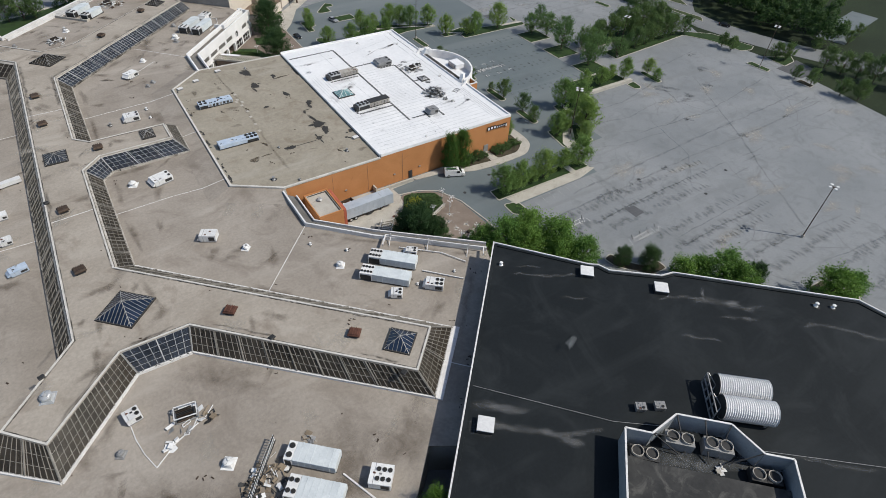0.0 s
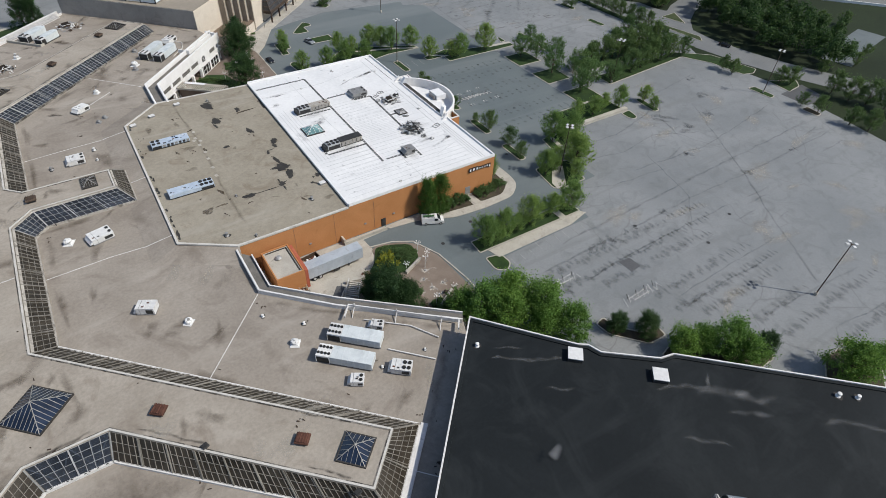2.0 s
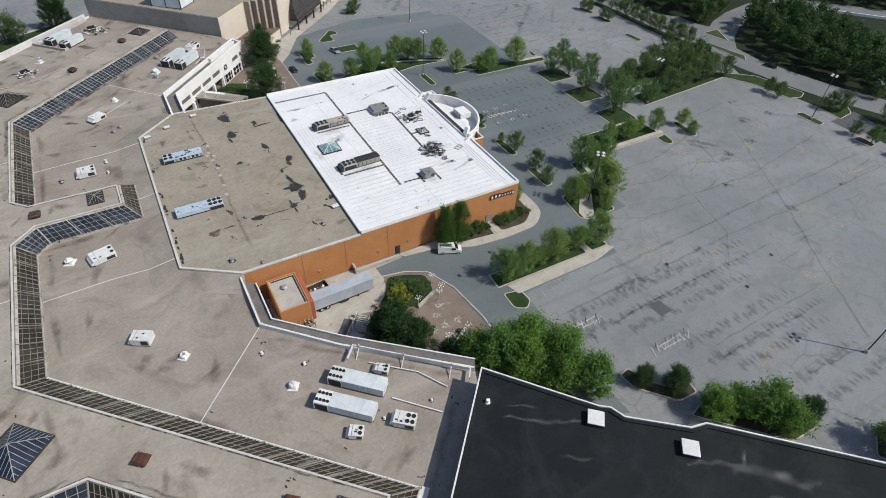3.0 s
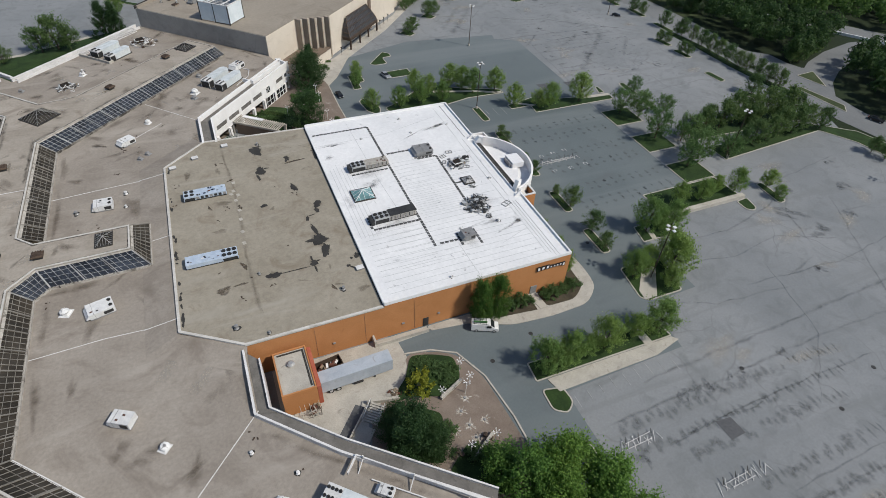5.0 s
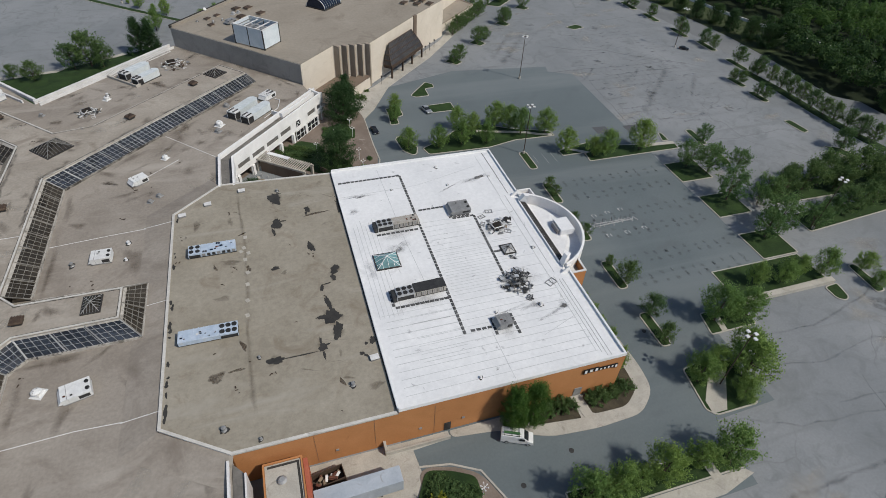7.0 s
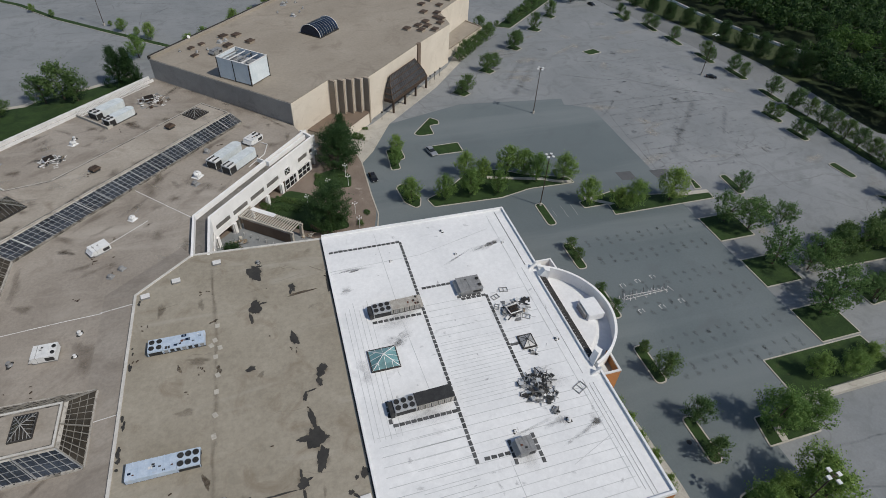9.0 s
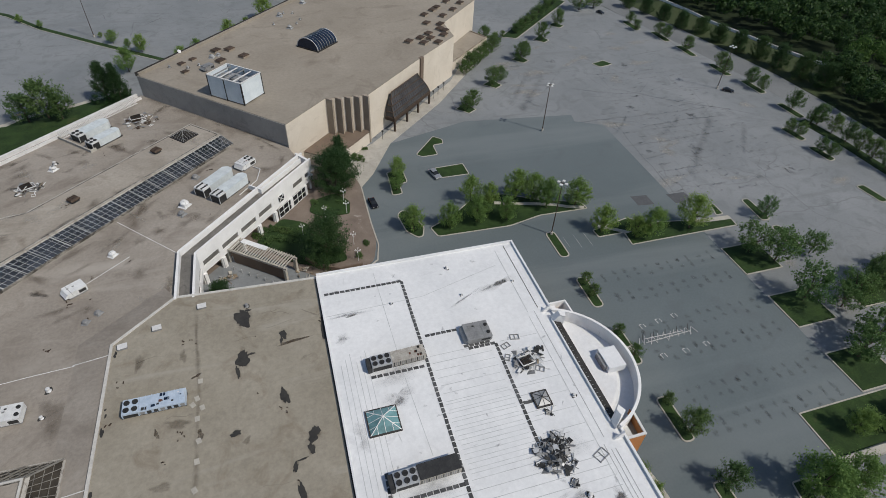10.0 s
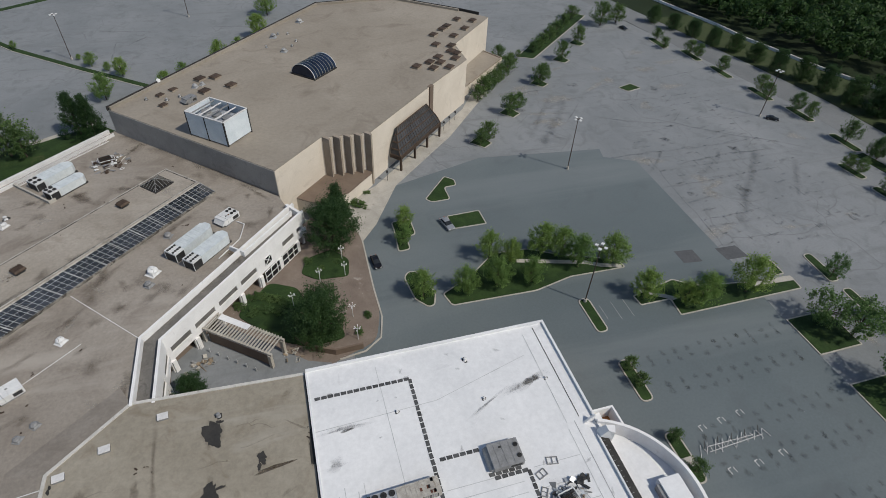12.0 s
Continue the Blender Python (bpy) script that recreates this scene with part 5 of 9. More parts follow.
prism(bm, [(54.5, 222.6), (61.8, 230.4), (73.2, 230.2), (73.4, 228.6), (66.5, 221.8), (60, 218.4)], 3.4, 3.65)
spart("wing_roof", bm, "fin_brown", "brown roof of the low wing")
bm = bmesh.new()
box(bm, -0.9, 0.9, -0.4, 0.6, 0, ST + 0.1, pose(94.6, 251.3, 0, 0, 0, 45))
spart("pier", bm, "fin_brown", "dark brown pier")
bm = bmesh.new()
prism(bm, [(109.95, 268.8), (112.7, 271.4), (131.2, 289.3), (126.6, 296.6), (109.95, 278.1)], 0, 3.2, top=False)
spart("side_wing", bm, "stucco_cream", "low cream side wing")
bm = bmesh.new()
prism(bm, [(109.95, 268.8), (112.7, 271.4), (131.2, 289.3), (126.6, 296.6), (109.95, 278.1)], 3.0, 3.25)
spart("wing_roof", bm, "roof_store", "tan roof of the low side wing")
bm = strip(bmesh.new(), [(113.4, 272.1), (130.8, 288.9), (126.6, 296.2)], 0.35, 3.2, 3.55)
spart("wing_coping", bm, "fin_tan", "worn tan coping of the low wing")
# arched glass entrance canopy
arch = thing("entrance_canopy", pose(79.6, 235.2, 0, 0, 0, 45), "large dark arched glass entrance canopy on the cream store", "canopy")
W = 21.0
for k, (d0, z0, d1, z1, e0, e1) in enumerate(((0.1, 10.6, 0.8, 9.1, 3.0, 2.2), (0.7, 9.0, 1.6, 7.5, 1.9, 1.2), (1.5, 7.4, 2.4, 5.9, 1.0, 0.4), (2.3, 5.8, 3.0, 4.4, 0.3, 0.0))):
    q = [Vector((e0, -d0, z0)), Vector((W - e0, -d0, z0)), Vector((W - e1, -d1, z1)), Vector((e1, -d1, z1))]
    bk = [Vector((e0, 0.0, z0)), Vector((W - e0, 0.0, z0)), Vector((W - e1, 0.0, z1)), Vector((e1, 0.0, z1))]
    bm = bmesh.new()
    v, u = [bm.verts.new(p) for p in q], [bm.verts.new(p) for p in bk]
    bm.faces.new(v[::-1])
    bm.faces.new((v[0], v[3], u[3], u[0]))
    bm.faces.new((v[2], v[1], u[1], u[2]))
    bm.faces.new((v[0], u[0], u[1], v[1]))
    part("glass_tier", bm, "glass_tint", arch, "dark tinted glass")
    bm = bmesh.new()
    for a, b in ((q[0], q[1]), (q[3], q[2]), (q[0], q[3]), (q[1], q[2]), (q[0], bk[0]), (q[3], bk[3])):
        bar(bm, a + Vector((0, -0.05, 0.05)), b + Vector((0, -0.05, 0.05)), 0.2)
    for i in range(1, 18):
        bar(bm, q[0].lerp(q[1], i / 18) + Vector((0, -0.05, 0.04)), q[3].lerp(q[2], i / 18) + Vector((0, -0.05, 0.04)), 0.09)
    part("glazing_grid", bm, "metal_brown", arch)
bm = bmesh.new()
box(bm, -0.2, W + 0.2, -3.2, -2.8, 3.5, 4.4)
box(bm, -0.3, 0.1, -3.0, 0, 3.5, 4.4)
box(bm, W - 0.1, W + 0.3, -3.0, 0, 3.5, 4.4)
part("beam", bm, "metal_brown", arch)
for x in (0.2, 7.2, 13.8, 20.8):
    bm = bmesh.new()
    box(bm, x - 0.25, x + 0.25, -3.25, -2.75, 0, 3.5)
    part("column", bm, "metal_brown", arch)

# ---- dark-roofed store ----
DK = 12.4
DK_POLY = [(54.2, 60.4), (66.2, 46.2), (67.6, 45.2), (68.4, 43.0), (75.8, 37.0), (78.4, 36.4), (102.4, 13.9), (103.3, 9.4), (130, -30), (60, -90), (-30, -60), (-24, -22), (20.8, 25.1)]
dark = thing("dark_roofed_store", pose(50, 20, 0), "department store with a black membrane roof", "building")
ki = Matrix.Translation((-50, -20, 0))


def kpart(name, bm, material, label="", parent=None):
    bmesh.ops.transform(bm, matrix=ki, verts=bm.verts[:])
    return part(name, bm, material, parent or dark, label)


kpart("wall", prism(bmesh.new(), DK_POLY, 0, DK - 0.02, top=False), "stucco_dark", "plain dark grey wall")
kpart("roof", prism(bmesh.new(), inset(DK_POLY, 0.02), DK - 0.3, DK), "membrane_black", "black rubber membrane roof with pale scuffs")
kpart("coping", strip(bmesh.new(), inset(DK_POLY, 0.06), 0.24, DK - 0.3, DK + 0.4, closed=True), "coping_white", "thin white metal coping")
kpart("edge_upstand", strip(bmesh.new(), inset(DK_POLY, 0.5), 0.5, DK - 0.1, DK + 0.22, closed=True), "membrane_black", "black upstand")
# rooftop plant screen
TOP = 3.6
pen = thing("plant_screen", pose(44.6, 17.7, DK), "open grey metal plant screen around rooftop condensers", "plant screen")
P = [(-12.6, -12.6), (0, 0), (2.6, -2.6), (7.8, -2.4), (13.2, -7.6), (13.3, -12.8), (16.0, -15.4), (4.0, -27.4)]
for a, b in zip(P, P[1:]):
    bm = bmesh.new()
    d = (Vector(b) - Vector(a)).normalized() * 0.05
    strip(bm, [(a[0] + d.x, a[1] + d.y), (b[0] - d.x, b[1] - d.y)], 0.14, 0, TOP)
    part("panel", bm, "screen_grey", pen)
    bm = bmesh.new()
    strip(bm, [a, b], 0.26, TOP, TOP + 0.12)
    part("cap_rail", bm, "coping_white", pen)
bm = bmesh.new()
prism(bm, [(-12.2, -13.0), (-1.5, -2.3), (2.0, -6.2), (13.6, -17.6), (3.2, -27.8)], 0.0, 1.2)
part("lower_roof", bm, "membrane_dusty", pen, "dusty grey roof inside the screen")
for a, b in (((2.7, -2.7, TOP), (5.5, -6.0, 0.3)), ((7.8, -2.6, TOP), (6.4, -6.4, 0.3)), ((10.6, -5.2, TOP), (8.0, -9.2, 0.3)), ((13.1, -7.7, TOP), (9.6, -9.4, 0.3)), ((13.2, -12.7, TOP), (9.4, -10.8, 1.4)), ((2.7, -2.6, TOP), (6.6, -5.0, 1.8))):
    bm = bmesh.new()
    bar(bm, a, b, 0.14)
    part("brace", bm, "metal_dark", pen)

# ---- rooftop plant ----


def fan(parent, x, y, z, r=0.42):
    bm = bmesh.new()
    ring(bm, x, y, z, z + 0.14, r, 0.07)
    part("fan_ring", bm, "metal_dark", parent)
    bm = bmesh.new()
    cyl(bm, x, y, z + 0.01, z + 0.05, r - 0.06, n=14)
    for k in range(4):
        a = k * math.pi / 2
        bar(bm, (x, y, z + 0.09), (x + (r - 0.08) * math.cos(a), y + (r - 0.08) * math.sin(a), z + 0.09), 0.12, 0.02)
    part("fan", bm, "metal_dark", parent)


def chiller(x, y, z, l, w, h, rz, label, fans=4, mat="metal_white", ribs=7, top_mat=None, fan_len=None, raised=0.35):
    """A long packaged unit: rails, ribbed casing, dark coil end with fans on top."""
    ob = thing("chiller", pose(x, y, z, 0, 0, rz), label, "air conditioner", "long rooftop chillers")
    fl = fan_len or 0.95 * fans / 2 + 0.3
    for s in (-1, 1):
        bm = bmesh.new()
        box(bm, -l / 2, l / 2, s * w * 0.38 - 0.12, s * w * 0.38 + 0.12, 0, raised)
        part("rail", bm, "metal_dark", ob)
    bm = bmesh.new()
    if y > 190:
        e, c = l / 2, w * 0.28
        prism(bm, [(-e + fl, -w / 2), (e - c, -w / 2), (e, -w / 2 + c), (e, w / 2 - c), (e - c, w / 2), (-e + fl, w / 2)], raised, h)
    else:
        box(bm, -l / 2 + fl, l / 2, -w / 2, w / 2, raised, h, None, 0.05)
    part("casing", bm, "metal_ice" if mat == "metal_white" else mat, ob)
    k = (l - fl - (w * 0.28 if y > 190 else 0)) / ribs
    for i in range(1, ribs):
        bm = bmesh.new()
        xx = -l / 2 + fl + i * k
        box(bm, xx - 0.04, xx + 0.04, -w / 2 - 0.03, w / 2 + 0.03, raised, h + 0.04)
        part("seam", bm, "metal_ice" if mat == "metal_white" else mat, ob)
    bm = bmesh.new()
    box(bm, -l / 2, -l / 2 + fl - 0.05, -w / 2 + 0.05, w / 2 - 0.05, raised, h - 0.35)
    part("coil", bm, "metal_dark", ob, "dark condenser coil")
    bm = bmesh.new()
    box(bm, -l / 2 - 0.03, -l / 2 + fl - 0.02, -w / 2, w / 2, h - 0.35, h, None, 0.03)
    for s in (-1, 1):
        for e in (0, 1):
            xx = -l / 2 + e * (fl - 0.1)
            box(bm, xx - 0.04, xx + 0.06, s * w / 2 - 0.06, s * w / 2 + 0.06, raised, h - 0.3)
    part("fan_deck", bm, top_mat or mat, ob)
    if mat == "metal_blue":
        rq = random.Random(int(x * 3 + y))
        for i in range(9):
            bm = bmesh.new()
            xx, yy, ww = rq.uniform(-l / 2 + fl + 0.3, l / 2 - 0.5), rq.uniform(-w * 0.38, w * 0.38), rq.uniform(0.12, 0.4)
            box(bm, xx - ww, xx + ww, yy - ww * 0.7, yy + ww * 0.7, h - 0.02, h + 0.025)
            part("torn_panel", bm, rq.choice(("metal_dark", "glass_deep", "coping_white", "metal_rust")), ob)
        for i in range(7):
            bm = bmesh.new()
            xx = -l / 2 + fl + (i + 0.5) * (l - fl) / 7
            box(bm, xx - 0.3, xx + 0.3, -w / 2 - 0.04, -w / 2 - 0.01, raised + 0.1, h - 0.25)
            part("side_grille", bm, "metal_dark" if i % 3 else "metal_grey", ob)
    nx = max(1, fans // 2)
    for i in range(nx):
        for s in (-1, 1):
            fan(ob, -l / 2 + fl * (i + 0.5) / nx, s * w * 0.24, h, min(0.42, fl / nx * 0.42))
    return ob


def unit(x, y, z, l, w, h, rz, label, fans=0, mat="metal_white", hood=True, group="rooftop units"):
    """A package unit on a curb, with a sloping intake hood."""
    ob = thing("rooftop_unit", pose(x, y, z, 0, 0, rz), label, "air conditioner", group)
    bm = bmesh.new()
    box(bm, -l / 2 + 0.1, l / 2 - 0.1, -w / 2 + 0.1, w / 2 - 0.1, 0, 0.3)
    part("curb", bm, "metal_grey", ob)
    bm = bmesh.new()
    box(bm, -l / 2, l / 2, -w / 2, w / 2, 0.3, h, None, 0.05)
    part("casing", bm, mat, ob)
    bm = bmesh.new()
    box(bm, -l / 2 - 0.03, l / 2 + 0.03, -w / 2 - 0.03, w / 2 + 0.03, h, h + 0.06)
    part("lid", bm, mat, ob)
    bm = bmesh.new()
    box(bm, -l * 0.28, -l * 0.27, -w / 2 - 0.02, -w / 2, 0.35, h - 0.05)
    part("panel_seam", bm, "metal_grey", ob)
    for k in (-0.3, -0.05, 0.2):
        bm = bmesh.new()
        box(bm, l * k - 0.03, l * k + 0.03, -w / 2 - 0.04, w / 2 + 0.04, h + 0.05, h + 0.1)
        part("lid_seam", bm, "metal_grey" if k < -0.2 else mat, ob)
    rq = random.Random(int(x * 5 + y * 3))
    for k in range(2):
        bm = bmesh.new()
        xx, yy = rq.uniform(-l * 0.4, l * 0.1), rq.uniform(-w * 0.35, w * 0.35)
        box(bm, xx - 0.18, xx + 0.18, yy - 0.12, yy + 0.12, h + 0.04, h + 0.14)
        part("access_cap", bm, rq.choice(("metal_rust", "metal_grey", "metal_dark")), ob)
    bm = bmesh.new()
    box(bm, l * 0.05, l * 0.42, -w / 2 - 0.03, -w / 2, 0.5, h - 0.25)
    part("grille", bm, "metal_dark", ob)
    if hood:
        bm = bmesh.new()
        v = [bm.verts.new(c) for c in ((-l / 2, -w / 2 + 0.1, h - 0.1), (-l / 2, w / 2 - 0.1, h - 0.1), (-l / 2 - 0.6, w / 2 - 0.1, 0.55), (-l / 2 - 0.6, -w / 2 + 0.1, 0.55),
                                       (-l / 2, -w / 2 + 0.1, 0.45), (-l / 2, w / 2 - 0.1, 0.45))]
        for f in ((0, 1, 2, 3), (0, 3, 4), (1, 5, 2), (3, 2, 5, 4)):
            bm.faces.new([v[i] for i in f])
        bmesh.ops.recalc_face_normals(bm, faces=bm.faces[:])
        part("hood", bm, mat, ob)
    for i in range(fans):
        fan(ob, l / 2 - 0.45 - (i // 2) * 0.8, (-0.5 + i % 2) * w * 0.46, h + 0.06, min(0.32, w * 0.16))
    return ob


def lathe(bm, profile, n, m, rnd, jitter):
    """A turned body of (radius, height) pairs, dented by jitter."""
    rows = [[bm.verts.new(m @ Vector((r * (1 + rnd.uniform(-jitter, jitter)) * math.cos(2 * math.pi * i / n), r * (1 + rnd.uniform(-jitter, jitter)) * math.sin(2 * math.pi * i / n), z))) for i in range(n)] for r, z in profile]
    for p, q in zip(rows, rows[1:]):
        for i in range(n):
            bm.faces.new((p[i], p[(i + 1) % n], q[(i + 1) % n], q[i]))
    bm.faces.new(rows[-1])
    bm.faces.new(rows[0][::-1])


def mushroom(x, y, z, r, label="white dome exhaust fan on a square curb", mat="metal_white"):
    """An exhaust fan on a curb; the small ones are plain pipe stacks in a tarred collar."""
    rnd = random.Random(int(x * 31 + y * 17))
    ob = thing("exhaust_fan" if r > 0.5 else "vent_pipe", pose(x, y, z, 0, 0, 45 + x * 7 % 30), label, "roof vent", "rooftop exhaust fans" if r > 0.5 else "vent pipes")
    if r <= 0.5:
        bm = bmesh.new()
        blob(bm, 0, 0, 0.032, r * 1.5, r * 1.2, int(x * 5 + y), 12)
        part("collar", bm, "roof_tar", ob, "black tar collar")
        bm = bmesh.new()
        lathe(bm, [(r * 0.9, 0.03), (r * 0.5, r * 0.5), (r * 0.42, r * 1.1), (r * 0.72, r * 1.15), (r * 0.7, r * 1.5), (r * 0.3, r * 1.62)], 10, Matrix(), rnd, 0.06)
        part("vent_stub", bm, mat, ob)
        return ob
    bm = bmesh.new()
    box(bm, -r * 1.2, r * 1.2, -r * 1.1, r * 1.1, 0, 0.1, None, 0.03)
    part("base_flange", bm, mat, ob)
    bm = bmesh.new()
    lathe(bm, [(r * 1.25, 0.1), (r * 0.95, r * 0.55)], 4, pose(0, 0, 0, 0, 0, 45), rnd, 0.02)
    part("curb", bm, mat, ob)
    tilt = pose(rnd.uniform(-0.12, 0.12) * r, rnd.uniform(-0.12, 0.12) * r, r * 0.5, rnd.uniform(-14, 14), rnd.uniform(-14, 14), rnd.uniform(0, 90))
    bm = bmesh.new()
    lathe(bm, [(r * 0.6, 0.0), (r * 0.6, r * 0.3)], 14, tilt, rnd, 0.02)
    part("neck", bm, "metal_dark", ob)
    bm = bmesh.new()
    lathe(bm, [(r * 0.92, r * 0.24), (r * 0.98, r * 0.36), (r * 0.86, r * 0.58), (r * 0.62, r * 0.72), (r * 0.3, r * 0.8)], 14, tilt, rnd, 0.05)
    part("dome", bm, mat, ob)
    bm = bmesh.new()
    lathe(bm, [(r * 0.34, r * 0.74), (r * 0.3, r * 1.0), (r * 0.12, r * 1.04)], 10, tilt, rnd, 0.05)
    part("motor_cap", bm, "metal_grey" if mat == "metal_white" and rnd.random() < 0.5 else mat, ob)
    for k in range(3):
        bm = bmesh.new()
        a = k * 2.1 + rnd.random()
        bar(bm, tilt @ Vector((r * 0.88 * math.cos(a), r * 0.88 * math.sin(a), r * 0.62)), tilt @ Vector((r * 0.25 * math.cos(a + 0.1), r * 0.25 * math.sin(a + 0.1), r * 0.86)), 0.05)
        part("strap", bm, "metal_grey", ob)
    return ob


def vent_box(x, y, z, s, rz, label="rust-brown louvred roof ventilator", mat="metal_rust"):
    ob = thing("roof_ventilator", pose(x, y, z, 0, 0, rz), label, "roof vent", "box ventilators")
    bm = bmesh.new()
    box(bm, -s * 0.45, s * 0.45, -s * 0.4, s * 0.4, 0, s * 0.3)
    part("curb", bm, "metal_dark", ob)
    bm = bmesh.new()
    v = [bm.verts.new((sx * s * a, sy * s * b, s * zz)) for a, b, zz in ((0.6, 0.52, 0.3), (0.6, 0.52, 0.42), (0.48, 0.38, 0.58)) for sx, sy in ((-1, -1), (1, -1), (1, 1), (-1, 1))]
    for lv in range(2):
        for k in range(4):
            bm.faces.new((v[lv * 4 + k], v[lv * 4 + (k + 1) % 4], v[lv * 4 + 4 + (k + 1) % 4], v[lv * 4 + 4 + k]))
    bm.faces.new(v[8:12])
    bm.faces.new(v[0:4][::-1])
    part("cover", bm, mat, ob)
    for i in range(4):
        bm = bmesh.new()
        xx = -s * 0.36 + i * s * 0.24
        box(bm, xx - s * 0.04, xx + s * 0.04, -s * 0.46, s * 0.46, s * 0.56, s * 0.62)
        part("louvre", bm, mat, ob)
    return ob


def skylight_box(x, y, z, s, rz):
    """A low curb with a flat brown acrylic lid, lighter on its rim."""
    ob = thing("roof_skylight", pose(x, y, z, 0, 0, rz), "flat dark brown skylight box on the tan roof", "skylight", "skylight boxes")
    bm = bmesh.new()
    box(bm, -s * 0.55, s * 0.55, -s * 0.45, s * 0.45, 0, s * 0.26, None, 0.03)
    part("curb", bm, "fin_tan", ob, "tan curb")
    bm = bmesh.new()
    v = [bm.verts.new((sx * s * a, sy * s * b, s * h)) for a, b, h in ((0.6, 0.5, 0.26), (0.6, 0.5, 0.32), (0.42, 0.34, 0.4)) for sx, sy in ((-1, -1), (1, -1), (1, 1), (-1, 1))]
    for lv in range(2):
        for k in range(4):
            bm.faces.new((v[lv * 4 + k], v[lv * 4 + (k + 1) % 4], v[lv * 4 + 4 + (k + 1) % 4], v[lv * 4 + 4 + k]))
    bm.faces.new(v[8:12])
    bm.faces.new(v[0:4][::-1])
    part("lid", bm, "metal_brown", ob)
    return ob


def pyramid(corners, z, h, label, mat="glass_sky_blue", bars=6, bar_mat="mullion"):
    cx, cy = sum(c[0] for c in corners) / 4, sum(c[1] for c in corners) / 4
    ob = thing("pyramid_skylight", pose(cx, cy, z), label, "skylight", "pyramid skylights")
    c = [Vector((x - cx, y - cy, 0.25)) for x, y in corners]
    top = Vector((0, 0, h))
    bm = bmesh.new()
    strip(bm, [(v.x, v.y) for v in c], 0.3, 0, 0.28, closed=True)
    part("curb", bm, "flashing_dark", ob)
    for i in range(4):
        a, b = c[i], c[(i + 1) % 4]
        bm = bmesh.new()
        bm.faces.new([bm.verts.new(p) for p in (a, b, top)])
        bm.normal_update()
        if bm.faces[:][0].normal.z < 0:
            bmesh.ops.reverse_faces(bm, faces=bm.faces[:])
        part("pane", bm, mat, ob)
        bm = bmesh.new()
        bar(bm, a, top, 0.1)
        for k in range(1, bars):
            p = a.lerp(b, k / bars)
            t = 1 - abs(2 * k / bars - 1)
            q = (a if k < bars / 2 else b).lerp(top, t)
            bar(bm, p + Vector((0, 0, 0.02)), q + Vector((0, 0, 0.02)), 0.06)
        part("glazing_grid", bm, bar_mat, ob)
    return ob


def debris(x, y, z, r, n, seed, label, mats=("metal_white", "metal_grey", "metal_dark"), flatness=0.25):
    """A heap of loose boards, ducts and panels; each one a piece."""
    rnd = random.Random(seed)
    ob = thing("scrap_heap", pose(x, y, z), label, "debris")
    for i in range(n):
        a, d = rnd.uniform(0, 6.28), r * rnd.random() ** 0.7
        zz = max(0.0, (1 - d / r)) * r * flatness * rnd.random() + 0.06
        m = pose(d * math.cos(a), d * math.sin(a), zz, rnd.uniform(-26, 26), rnd.uniform(-26, 26), rnd.uniform(0, 180))
        bm = bmesh.new()
        k = rnd.random()
        if k < 0.4:
            l, w = rnd.uniform(0.5, 1.5), rnd.uniform(0.3, 0.9)
            box(bm, -l / 2, l / 2, -w / 2, w / 2, 0, 0.05, m)
        elif k < 0.75:
            l, w = rnd.uniform(0.8, 2.2), rnd.uniform(0.05, 0.16)
            box(bm, -l / 2, l / 2, -w / 2, w / 2, 0, w, m)
        elif k < 0.9:
            l, w = rnd.uniform(0.3, 0.6), rnd.uniform(0.2, 0.5)
            strip(bm, [(-l, -w), (l, -w), (l, w), (-l, w)], 0.09, 0, 0.1, closed=True)
            bmesh.ops.transform(bm, matrix=m, verts=bm.verts[:])
        else:
            l, w, h = rnd.uniform(0.5, 1.1), rnd.uniform(0.3, 0.7), rnd.uniform(0.2, 0.45)
            box(bm, -l / 2, l / 2, -w / 2, w / 2, 0, h, m)
        part("scrap_piece", bm, rnd.choice(mats), ob)
    return ob


def pipe(name, pts, r, mat, label, category="pipe"):
    cu = bmesh.new()
    for a, b in zip(pts, pts[1:]):
        bar(cu, a, b, r * 2)
    return tagged(part(name, cu, mat), label, category)




